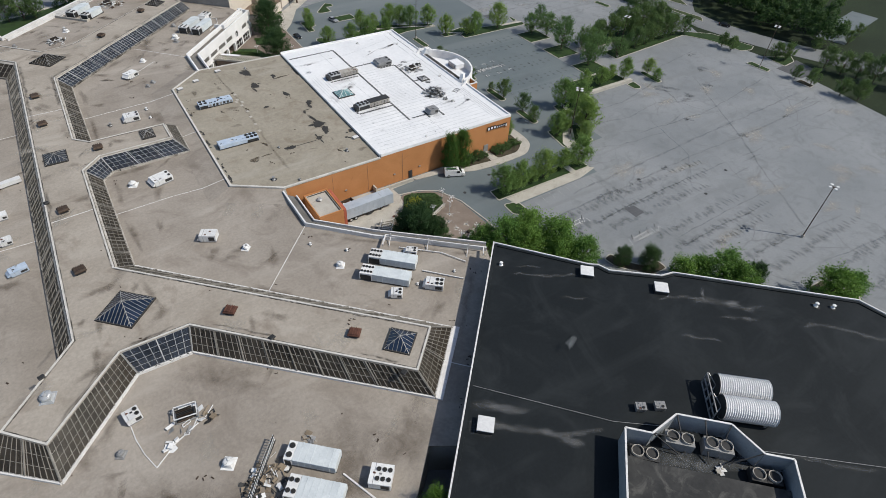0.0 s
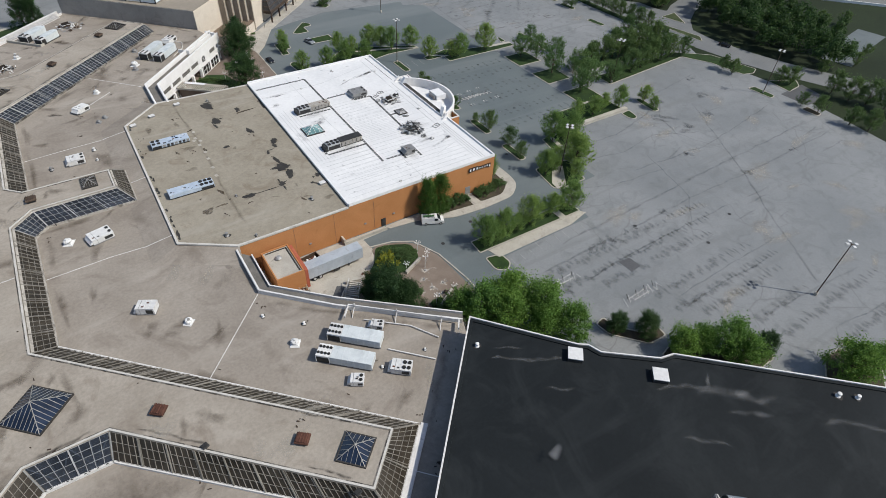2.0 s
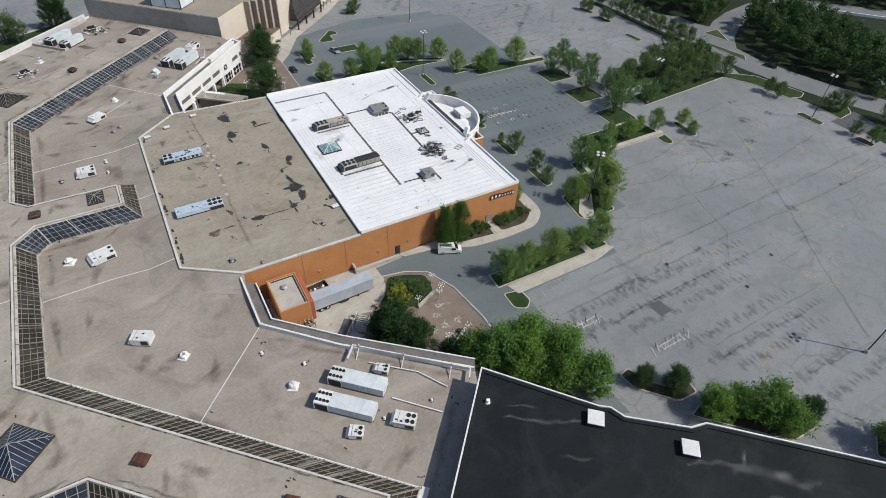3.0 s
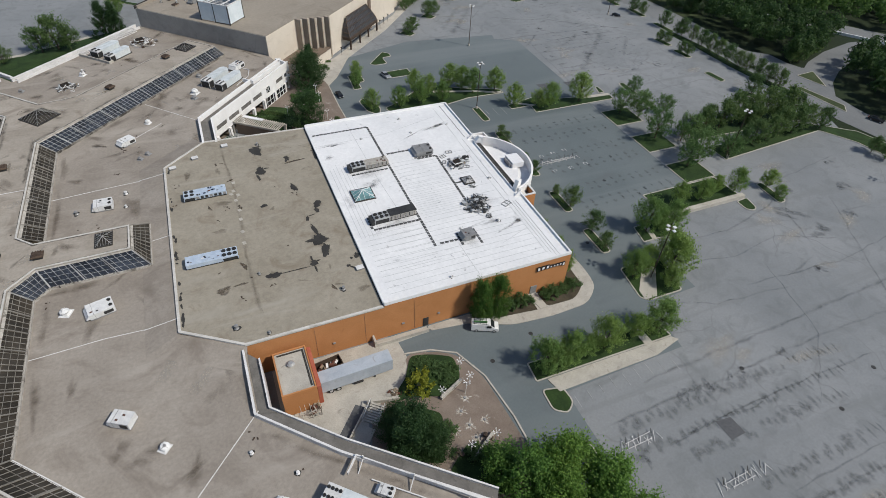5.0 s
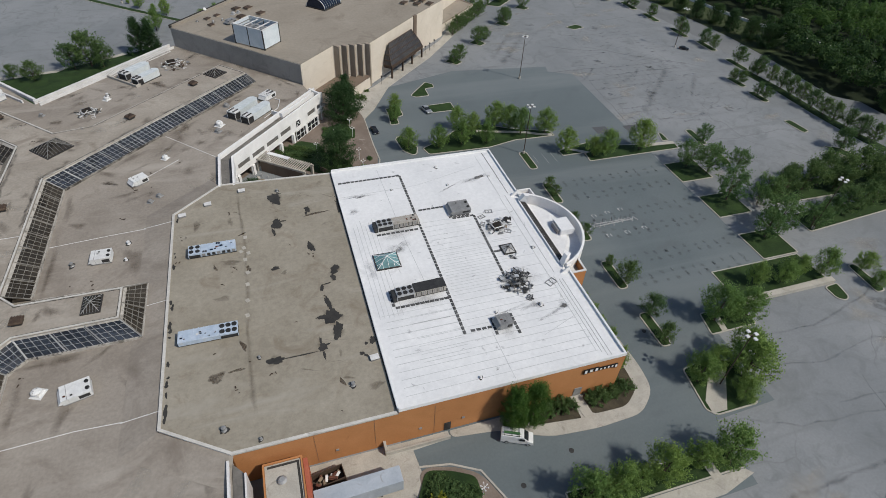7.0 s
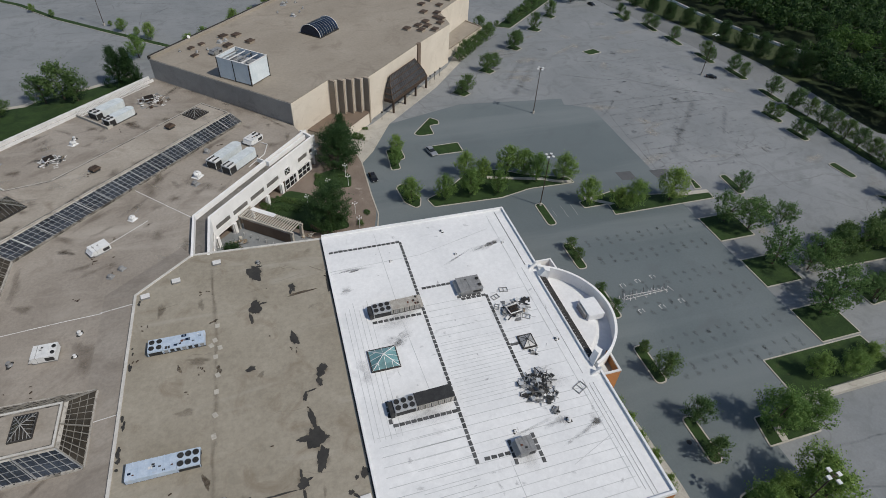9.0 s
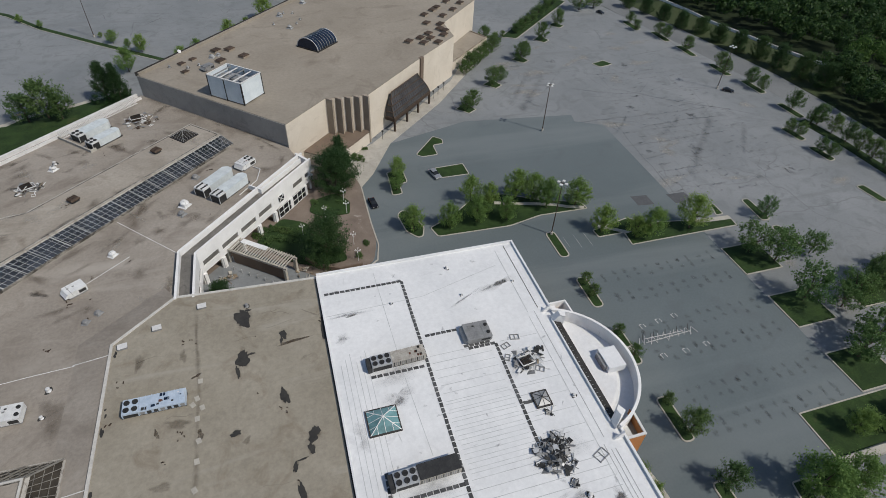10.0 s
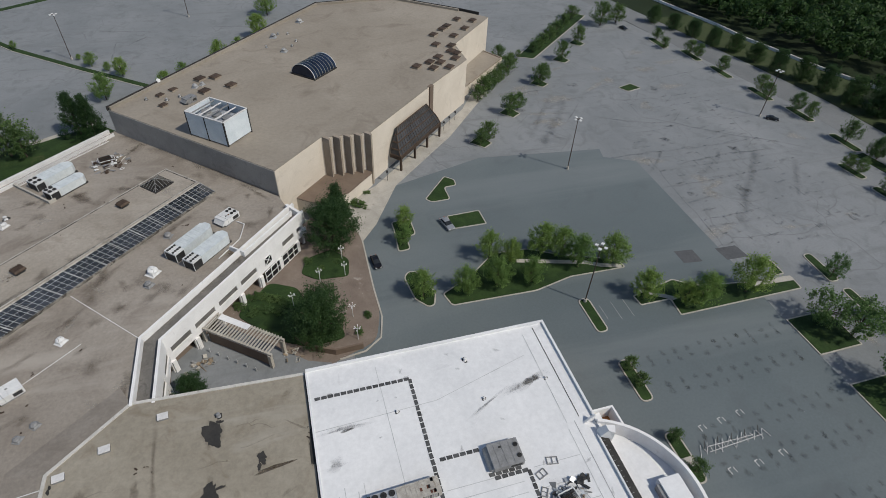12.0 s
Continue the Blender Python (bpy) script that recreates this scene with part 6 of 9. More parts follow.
def broken_unit(x, y, z, rz, l=3.2, w=2.2, h=1.3):
    """What is left of an air handler: bent frame, dark louvred coil, torn sheets leaning on it."""
    ob = thing("broken_air_handler", pose(x, y, z, 0, 0, rz), "wrecked air handler with a dark coil and torn white sheets", "air conditioner")
    for a, b in (((-l / 2, -w / 2), (l / 2, -w / 2)), ((-l / 2, w / 2), (l / 2, w / 2)), ((-l / 2, -w / 2), (-l / 2, w / 2)), ((l / 2, -w / 2), (l / 2, w / 2))):
        for zz in (0.1, h):
            bm = bmesh.new()
            bar(bm, (*a, zz), (b[0], b[1], zz * 0.92), 0.14)
            part("frame_rail", bm, "metal_white" if zz > 0.5 else "metal_grey", ob)
    for sx in (-1, 1):
        for sy in (-1, 1):
            bm = bmesh.new()
            bar(bm, (sx * l / 2, sy * w / 2, 0), (sx * l / 2, sy * w / 2, h), 0.13)
            part("frame_post", bm, "metal_grey", ob)
    for i in range(8):
        bm = bmesh.new()
        yy = -w * 0.42 + i * w * 0.1
        box(bm, -l * 0.42, l * 0.3, yy, yy + 0.06, 0, 0.55, pose(0, 0, 0.35 + 0.05 * i, 18, 0, 4))
        part("louvre", bm, "metal_dark" if i % 3 else "metal_brown", ob)
    bm = bmesh.new()
    box(bm, -l * 0.45, l * 0.4, -w * 0.4, w * 0.45, 0.05, 0.3)
    part("coil", bm, "metal_dark", ob)
    for px, py, pl, pw, rx, ry, r2, mt in ((-l * 0.75, -w * 0.5, 1.5, 0.5, 8, 10, 35, "metal_white"), (l * 0.62, w * 0.1, 1.0, 0.8, 0, -24, 10, "metal_white"), (0.2, w * 0.62, 2.6, 0.5, 30, 0, -6, "metal_white"), (-l * 0.6, w * 0.55, 0.9, 0.7, 12, 22, 50, "metal_grey"),
                                           (l * 0.3, -w * 0.85, 2.2, 0.16, 0, 0, 62, "metal_white"), (l * 0.85, -w * 0.2, 1.9, 0.3, 0, 6, 58, "wood_weathered"), (l * 0.98, -w * 0.3, 2.2, 0.12, 0, 0, 52, "metal_white")):
        bm = bmesh.new()
        box(bm, -pl / 2, pl / 2, -pw / 2, pw / 2, 0, 0.06, pose(px, py, 0.25 if rx or ry else 0.05, rx, ry, r2))
        part("torn_sheet", bm, mt, ob)
    return ob


WHITE_CH = "long white ribbed rooftop chiller with fans at its end"
chiller(36.9, 69.7, LOW, 9.4, 2.6, 2.0, -43.5, WHITE_CH, 8, fan_len=2.4)
chiller(33.5, 66.5, LOW, 9.6, 2.6, 2.0, -43.5, WHITE_CH, 8, fan_len=2.4)
chiller(33.4, 205.6, LOW, 10.0, 2.8, 2.3, 48, WHITE_CH, 8, fan_len=2.2)
chiller(36.7, 202.3, LOW, 9.8, 2.6, 2.3, 47, WHITE_CH, 8, fan_len=2.2)
chiller(3.4, 236.3, LOW, 9.4, 3.2, 2.1, 46, "long white ribbed rooftop chiller beside a low screen", 4, fan_len=2.0)
chiller(6.9, 231.4, LOW, 8.4, 2.6, 2.1, 46, "long white ribbed rooftop chiller beside a low screen", 4, fan_len=2.0)
chiller(7.3, 40.1, LOW, 7.6, 2.9, 1.8, -43, "white rooftop chiller with a broken end", 2, fan_len=1.2)
chiller(5.6, 35.2, LOW, 8.0, 3.2, 1.8, -43, "long white ribbed rooftop chiller", 4, fan_len=1.6)
BLUE_CH = "pale blue rooftop chiller with peeling panels on the tan roof"
chiller(25.0, 147.3, TANZ, 8.8, 2.6, 1.3, 0, BLUE_CH, 4, "metal_blue", 8, fan_len=2.3)
chiller(24.2, 125.4, TANZ, 9.6, 2.6, 1.3, 180, BLUE_CH, 6, "metal_blue", 8, fan_len=3.0)
for x, y, l, covered, label in ((62.2, 145.5, 9.0, False, "tan rusted rooftop chiller with open fans on the white roof"), (61.6, 125.5, 9.4, True, "tan rooftop chiller under a black cover on the white roof")):
    ob = chiller(x, y, WHZ, l, 2.25, 1.5, 2, label, 6, "metal_tan", 9, "metal_galv", fan_len=3.3)
    for i in range(16):
        bm = bmesh.new()
        xx = -l / 2 + 3.5 + i * (l - 3.8) / 16
        box(bm, xx, xx + 0.16, -1.165, -1.13, 0.5, 1.36)
        part("louvre", bm, "metal_grey" if i % 3 else "metal_dark", ob)
    bm = bmesh.new()
    box(bm, -l / 2 - 0.75, -l / 2 - 0.05, -1.1, 1.1, 0.0, 1.25, None, 0.04)
    part("open_coil_end", bm, "metal_dark", ob, "dark torn-open coil end")
    if covered:
        bm = bmesh.new()
        box(bm, -l / 2 + 3.4, l / 2 + 0.06, -1.14, 1.2, 1.5, 1.62, None, 0.03)
        part("cover_sheet", bm, "metal_dark", ob, "black sheet over the casing")
    else:
        rq = random.Random(8)
        for i in range(8):
            bm = bmesh.new()
            xx, yy = l / 2 - rq.uniform(0.3, 2.8), rq.uniform(-0.8, 0.8)
            box(bm, xx - 0.15, xx + 0.15, yy - 0.22, yy + 0.22, 1.5, 1.545)
            part("open_panel", bm, rq.choice(("metal_dark", "metal_rust", "metal_dark")), ob)
unit(76.6, 147.4, WHZ, 4.4, 3.6, 1.2, 0, "grey rooftop unit with two fans on the white roof", 2, "metal_grey")
unit(73.9, 114.2, WHZ, 2.5, 2.4, 1.4, 2, "grey square rooftop unit on the white roof", 0, "metal_grey")
WU = "white rooftop air unit on the low tan roof"
unit(14.2, 32.4, LOW, 3.2, 3.0, 1.7, -40, WU, 6, hood=False)
unit(40.5, 60.0, LOW, 3.4, 2.2, 1.5, -40, WU, 4)
unit(33.2, 61.7, LOW, 2.1, 1.8, 1.3, -32, WU, 2)
unit(41.4, 70.2, LOW, 2.2, 1.5, 1.2, -40, WU, 2)
unit(8.2, 94.8, LOW, 3.2, 2.2, 1.7, -30, "white rooftop air unit with a sloping hood", 0)
unit(4.6, 119.8, LOW, 4.2, 3.0, 1.4, 14, WU, 2)
unit(4.4, 151.4, LOW, 3.6, 2.8, 1.5, 0, WU, 2)
unit(9.0, 177.0, LOW, 3.4, 2.4, 1.4, 34, WU, 0)
unit(40.2, 212.4, LOW, 4.0, 2.8, 1.5, 45, WU, 4)
unit(-12.9, 60.3, LOW, 2.2, 2.0, 1.4, 10, "white fan housing with two round outlets", 2, hood=False)
unit(-24.6, 103.2, LOW, 3.0, 1.8, 1.2, 12, "bluish white rooftop unit", 0, "metal_blue")
unit(-26.0, 113.3, LOW, 2.0, 1.8, 1.2, 5, WU)
unit(-26.3, 122.4, LOW, 2.0, 1.8, 1.2, 5, WU)
unit(-32.5, 230.5, LOW, 4.6, 2.4, 1.6, -40, WU, 2)
unit(-30.5, 227.0, LOW, 3.4, 2.2, 1.4, -40, WU, 0)
bm = bmesh.new()
box(bm, -5, 5, -0.7, 0.7, 0.3, 1.2, None, 0.05)
ob = thing("duct", pose(-26.8, 134.2, LOW, 0, 0, 12), "long white metal duct on the low roof", "duct")
part("casing", bm, "metal_white", ob)
for x in (-4, 0, 4):
    bm = bmesh.new()
    box(bm, x - 0.1, x + 0.1, -0.8, 0.8, 0, 0.3)
    part("support", bm, "metal_dark", ob)
for x, y, r in ((-3.1, 45.9, 0.85), (13.5, 88.4, 0.7), (27.6, 74.3, 0.75), (-1.2, 121.4, 0.85), (14.0, 186.0, 0.7), (26.8, 199.4, 0.95), (-2.9, 220.8, 0.8), (8.6, 155.2, 0.45), (8.6, 150.2, 0.35),
                (-3.0, 223.3, 0.5), (38.0, 62.2, 0.3), (33.2, 68.4, 0.3), (46.0, 61.5, 0.3), (25.0, 83.0, 0.35), (30.6, 77.6, 0.35)):
    mushroom(x, y, LOW, r)
for x, y, r in ((-15.6, 55.2, 0.6), (26.4, 196.2, 0.7), (13.6, 170.4, 0.55), (11.8, 168.6, 0.55), (-17.9, 214.8, 0.6), (-1.0, 151.0, 0.5), (28.8, 209.8, 0.7)):
    mushroom(x, y, LOW, r, "small weathered grey roof vent", "metal_grey")
mushroom(-22.1, 67.2, SPINE, 0.9, "round grey roof ventilator on a square curb", "metal_galv")
for x, y, rz in ((-14.4, 92.9, 10), (-14.7, 113.0, 10), (-14.7, 151.3, 8), (-14.9, 167.4, 8), (-5.1, 134.0, 0), (5.5, 69.9, -40), (21.3, 54.7, -40), (6.1, 201.0, 45), (20.9, 217.0, 45), (-24.5, 207.6, -45)):
    vent_box(x, y, SPINE, 1.7, rz, *(("rust-red louvred ventilator on the raised roof", "metal_rust") if y < 72 else ("dark brown louvred ventilator on the raised roof", "metal_brown")))
for x, y in ((-17.3, 117.4), (9.5, 61.0), (-22.5, 71.5), (24.5, 43.9)):
    vent_box(x, y, SPINE, 0.8, 20, "small dark roof vent at the roof's edge", "metal_dark")
SKP = "dark blue glass pyramid skylight with metal bars"
pyramid([(-13.9, 79.4), (-9.3, 84.1), (-4.6, 79.5), (-9.3, 74.8)], SPINE, 2.3, SKP, "glass_deep", bars=10)
pyramid([(24.0, 49.5), (27.1, 52.6), (30.1, 49.5), (26.9, 46.5)], SPINE, 1.6, SKP, "glass_deep", bars=6)
pyramid([(-16.0, 137.0), (-11.6, 137.0), (-11.6, 132.0), (-16.0, 132.0)], SPINE, 1.3, SKP)
pyramid([(4.4, 137.2), (7.2, 137.2), (7.2, 133.2), (4.4, 133.2)], SPINE, 1.0, "dark glass pyramid skylight with metal bars", "glass_dark")
pyramid([(-14.3, 190.2), (-9.8, 194.6), (-5.3, 190.0), (-9.8, 185.4)], SPINE, 2.1, "dark glass pyramid skylight with metal bars", "glass_dark", 8)
pyramid([(23.6, 223.2), (26.7, 226.3), (29.8, 223.2), (26.7, 220.0)], SPINE, 1.7, "dark glass pyramid skylight with metal bars", "glass_dark", 6)
pyramid([(55.2, 137.4), (59.8, 137.4), (59.8, 133.2), (55.2, 133.2)], WHZ, 1.5, "teal glass pyramid skylight with white bars on the white roof", "glass_green", 4, "paint_white")
pyramid([(81.0, 133.8), (83.4, 133.8), (83.4, 131.2), (81.0, 131.2)], WHZ, 0.8, "small broken grey pyramid skylight", "coping_grey", 2, "metal_dark")
broken_unit(-6.1, 56.8, LOW, -8)
debris(-6.3, 56.2, LOW, 2.8, 14, 3, "few pieces of broken white ductwork on the roof", ("metal_white", "metal_grey"), 0.1)
debris(-9.2, 52.6, LOW, 1.2, 8, 4, "white scrap panels on the roof", ("metal_white",))
debris(-3.2, 54.6, LOW, 1.0, 7, 5, "dark scrap boards on the roof", ("metal_dark", "wood_weathered"))
debris(8.4, 43.6, LOW, 0.9, 9, 6, "small tangle of pipe and wire scrap", ("metal_grey", "wood_weathered"))
debris(0.6, 41.2, LOW, 3.4, 60, 7, "scattered brown and white scrap beside the chillers", ("metal_white", "wood_weathered", "metal_dark", "wood_weathered"))
broken_unit(13.4, 241.4, LOW, 20, 3.4, 2.0, 0.9)
debris(14.2, 240.6, LOW, 4.2, 54, 8, "heap of broken white and brown ductwork on the roof", ("metal_white", "metal_grey", "metal_brown"))
broken_unit(-6.6, 213.8, LOW, 30, 3.0, 2.0, 0.8)
debris(-6.8, 213.6, LOW, 3.2, 44, 9, "heap of twisted grey metal scrap on the roof", ("metal_grey", "metal_dark", "metal_white"))
debris(80.4, 123.4, WHZ, 3.3, 120, 10, "heap of torn dark and grey metal scrap on the white roof", ("metal_dark", "metal_grey", "metal_dark", "metal_galv"), 0.4)
broken_unit(82.6, 139.6, WHZ, 10, 2.4, 1.8, 0.9)
debris(82.8, 140.0, WHZ, 2.6, 34, 11, "scattered dark metal scrap on the white roof", ("metal_dark", "metal_grey", "metal_galv"))
debris(85.8, 141.4, WHZ, 0.8, 8, 12, "small pile of dark metal scrap", ("metal_dark",))
debris(82.6, 130.0, WHZ, 0.5, 6, 14, "few dark scrap pieces on the white roof", ("metal_dark", "metal_grey"))
debris(81.0, 118.6, WHZ, 0.6, 6, 15, "few dark scrap pieces on the white roof", ("metal_dark", "metal_grey"))
# broken open frames lying on the white roof
for x, y, rz, s in ((80.6, 143.8, 20, 1.4), (82.8, 145.2, -10, 1.5), (80.0, 141.4, 60, 1.2), (86.8, 121.6, 25, 2.0), (84.4, 137.9, -30, 1.4)):
    ob = thing("open_frame", pose(x, y, WHZ, 0, 0, rz), "empty light metal frame lying on the white roof", "metal frame")
    bm = bmesh.new()
    strip(bm, [(-s / 2, -s / 3), (s / 2, -s / 3), (s / 2, s / 3), (-s / 2, s / 3)], 0.12, 0, 0.14, closed=True)
    bar(bm, (0, -s / 3, 0.1), (0, s / 3, 0.1), 0.08)
    part("frame", bm, "metal_grey", ob)
# screens beside chillers
scr = thing("plant_screen", pose(-3.6, 235.4, LOW, 0, 0, 45), "low grey slatted screen behind the rooftop chillers", "plant screen")
for i in range(56):
    bm = bmesh.new()
    bar(bm, (i * 0.4, -0.25, 0.1), (i * 0.4, 0.75, 1.7), 0.1, 0.16)
    part("slat", bm, "coping_white", scr)
for yy, zz in ((-0.3, 0.05), (0.72, 1.66)):
    bm = bmesh.new()
    box(bm, -0.1, 22.4, yy, yy + 0.2, zz, zz + 0.12)
    part("rail", bm, "coping_white", scr)
bm = bmesh.new()
strip(bm, [(-0.4, 0.6), (-0.4, -11.6), (1.0, -11.6)], 0.35, 0, 0.75)
part("low_wall", bm, "concrete", scr)
scr = thing("plant_screen", pose(3.6, 45.8, LOW, 0, 0, 229), "white slatted screen fence on the roof", "plant screen")
for i in range(26):
    bm = bmesh.new()
    box(bm, i * 0.42, i * 0.42 + 0.16, -0.06, 0.06, 0.1, 1.9)
    part("slat", bm, "metal_white", scr)
for zz in (0.2, 1.8):
    bm = bmesh.new()
    box(bm, 0, 11, 0.06, 0.18, zz, zz + 0.14)
    part("rail", bm, "metal_dark", scr)
# white pipes on the roof
pipe("roof_pipe", [(-13.6, 59.2, LOW + 0.06), (-13.4, 56.5, LOW + 0.06), (-12.8, 53.5, LOW + 0.06), (-11.8, 50.6, LOW + 0.06)], 0.06, "metal_white", "thin white pipe lying on the roof")
pipe("roof_pipe", [(-11.8, 50.6, LOW + 0.06), (-8.6, 53.0, LOW + 0.06), (-5.0, 54.6, LOW + 0.06)], 0.06, "metal_white", "thin white pipe lying on the roof")
pipe("roof_pipe", [(40.6, 64.8, LOW + 0.25), (46.4, 58.8, LOW + 0.25)], 0.1, "coping_white", "white pipe on the low roof")
pipe("roof_pipe", [(40.0, 72.8, LOW + 0.3), (46.5, 67.2, LOW + 0.3), (49.4, 62.4, LOW + 0.3)], 0.08, "coping_white", "thin pale conduit on the low roof")
pipe("roof_pipe", [(38.4, 200.4, LOW + 0.2), (42.4, 205.4, LOW + 0.2), (43.4, 210.0, LOW + 0.2), (41.8, 211.4, LOW + 0.2)], 0.08, "coping_white", "thin pale conduit on the low roof")
pipe("roof_pipe", [(12.4, 30.0, LOW + 0.1), (10.0, 36.0, LOW + 0.1)], 0.12, "coping_white", "white pipe on the low roof")
# parapet braces near the dock
for a in ((39.5, 75.6), (45.4, 70.4), (51.5, 64.9)):
    ob = thing("parapet_brace", pose(a[0], a[1], LOW, 0, 0, -40), "white steel brace behind the parapet", "brace")
    bm = bmesh.new()
    bar(bm, (0, -1.6, 0), (0, 0.3, 1.0), 0.12)
    part("strut", bm, "coping_white", ob)
    bm = bmesh.new()
    bar(bm, (0, 0.3, 0), (0, 0.3, 1.9), 0.14)
    part("post", bm, "coping_white", ob)
bm = strip(bmesh.new(), [(37.0, 74.4), (38.9, 76.6), (54.2, 63.2), (53.0, 61.6)], 0.2, LOW + 0.9, LOW + 1.4)
mpart("screen_wall", bm, "coping_white", "raised white parapet screen")
# wet and tarred patches on the tan roof
PATCH = (((38.0, 161.9, 1.25, 2.1, 0), (38.9, 163.6, 0.5, 0.3, 0)), ((37.7, 152.9, 0.95, 1.8, -0.2), (36.9, 150.4, 0.32, 1.2, 0.1), (39.0, 153.6, 0.7, 0.22, 0.1)), ((44.5, 156.4, 0.6, 0.9, 0.4), (44.1, 155.2, 0.25, 0.6, 0)),
         ((43.7, 144.0, 0.62, 1.5, 0.1),), ((47.3, 136.3, 0.85, 1.2, -0.4), (46.7, 134.1, 0.5, 0.8, 0.2)), ((44.2, 131.9, 0.32, 0.9, -0.3), (45.3, 132.8, 0.7, 0.16, 0.2)),
         ((44.9, 124.5, 1.25, 1.9, 0.1), (44.8, 127.7, 0.45, 1.9, 0.1), (43.2, 124.7, 1.1, 0.42, 0.1), (46.1, 124.2, 0.7, 0.38, 0), (45.4, 121.0, 0.9, 1.7, -0.2)),
         ((42.4, 118.0, 0.75, 0.85, 0.3), (42.2, 119.4, 0.18, 0.9, 0), (42.4, 116.3, 0.2, 0.9, 0.1), (43.2, 118.4, 0.5, 0.2, 0.4)), ((34.5, 117.3, 1.3, 0.8, 0.1), (38.6, 117.3, 2.8, 0.14, 0.0)),
         ((36.3, 139.4, 0.75, 0.5, 0),), ((50.8, 117.3, 0.55, 0.75, 0), (49.6, 116.9, 0.3, 0.3, 0)), ((48.5, 115.0, 0.35, 0.4, 0), (49.1, 114.4, 0.5, 0.2, -0.7)), ((51.2, 156.0, 0.3, 2.6, 0.0),))
MUD = ((25.2, 116.4, 1.6, 0.9, 0.1), (28.3, 117.0, 1.7, 0.25, 0.1), (29.6, 121.8, 0.45, 1.3, 0.2), (46.0, 154.6, 2.4, 0.4, 0.1), (25.3, 142.3, 0.3, 1.0, 0.2), (30.6, 151.4, 0.8, 0.3, 0.4), (31.4, 140.6, 0.5, 0.8, 0.2), (44.4, 110.3, 0.35, 0.9, 0.2))
bs, fs = soft_mesh()
for i, shape in enumerate(PATCH):
    bm = bmesh.new()
    for j, (x, y, rx, ry, a) in enumerate(shape):
        blob(bm, x, y, TANZ + 0.024 + 0.0011 * (i % 5) + 0.003 * j, rx, ry, 40 + 7 * i + j, 36, 0.3, a)
        soft_blob(bs, fs, x, y, TANZ + 0.008 + 0.0003 * i + 0.001 * j, rx * 1.2, ry * 1.2, 400 + i, a)
    tagged(part("roof_patch", bm, "roof_tar"), "dark wet tarred patch on the tan gravel roof", "roof patch", "tarred patches")
for i, (x, y, rx, ry, a) in enumerate(MUD):
    for k in range(3):
        soft_blob(bs, fs, x, y, TANZ + 0.013 + 0.0004 * i + 0.0001 * k, rx, ry, 500 + i, a, core=0.9)
rr = random.Random(77)
for i in range(14):
    soft_blob(bs, fs, rr.uniform(20, 50), rr.uniform(105, 166), TANZ + 0.016 + 0.00005 * i, rr.uniform(0.4, 2.4), rr.uniform(0.2, 0.8), rr.randint(0, 9999), rr.uniform(0, 3))
for i in range(9):
    x, y, a = rr.uniform(20, 46), rr.uniform(106, 164), rr.uniform(-0.5, 0.5)
    soft_line(bs, fs, [(x, y), (x + 5 * math.cos(a), y + 5 * math.sin(a))], 0.12, TANZ + 0.019, i, 0.4, 0.9)
soft_line(bs, fs, [(30.4, 167), (30.9, 150), (30.6, 128), (30.4, 108)], 0.5, TANZ + 0.021, 3)
tagged(part("gravel_stain_field", bs, "stain_brown"), "brown muddy stains on the tan gravel roof", "roof stains", kind="stuff")
bs, fs = soft_mesh()
for i, (x, y, rx, ry, a) in enumerate(((85.2, 158.3, 1.5, 0.7, 0.25), (86.0, 158.5, 0.7, 0.5, 0.2), (86.5, 115.4, 0.9, 0.55, 0.3), (54.6, 163.6, 0.5, 0.35, 0.2), (56.4, 157.2, 1.3, 0.25, 0.1))):
    soft_blob(bs, fs, x, y, WHZ + 0.018 + 0.0006 * i, rx, ry, 700 + i, a, 0.35, 0.7)
tagged(part("soot_patch_field", bs, "stain_soot"), "dark sooty patches on the white roof", "roof stains", kind="stuff")
WPATCH = ((84.0, 157.9, 2.5, 0.5, 0.25), (77.0, 156.0, 2.4, 0.16, 0.45), (56.0, 157.6, 2.0, 0.3, 0.05), (54.2, 152.4, 0.8, 0.45, 0.2), (84.4, 114.6, 2.6, 0.22, 0.4), (86.4, 115.6, 0.8, 0.5, 0), (60.6, 138.0, 1.4, 0.5, 0.6))
bs, fs = soft_mesh()
for i, (x, y, rx, ry, a) in enumerate(WPATCH):
    soft_blob(bs, fs, x, y, WHZ + 0.016 + 0.0004 * i, rx, ry, 80 + i, a)
    soft_blob(bs, fs, x, y, WHZ + 0.020 + 0.0004 * i, rx * 1.8, ry * 2.2, 90 + i, a, core=0.3)
for x, y, rx, ry in ((80.5, 117, 2.2, 0.8), (76, 117, 4.5, 0.35), (81.6, 116.8, 1.0, 0.9), (61, 139, 2.6, 1.6), (54, 134, 1.2, 2.6), (81, 124, 4.2, 3.4), (82, 140, 3.6, 3.0), (62, 124, 6, 2.2), (62, 143.6, 6, 2.2), (74, 114, 3, 2.6)):
    soft_blob(bs, fs, x, y, WHZ + 0.026 + 0.0001 * x % 0.004, rx, ry, int(x * y), 0.2, core=0.2)
for i in range(60):
    soft_blob(bs, fs, rr.uniform(54, 90), rr.uniform(104, 167), WHZ + 0.03 + 0.00004 * i, rr.uniform(0.15, 0.8), rr.uniform(0.1, 0.4), rr.randint(0, 9999), rr.uniform(0, 3), core=0.4)
tagged(part("dirt_streak_field", bs, "stain_grime"), "grey dirt streaks on the white roof", "roof stains", kind="stuff")
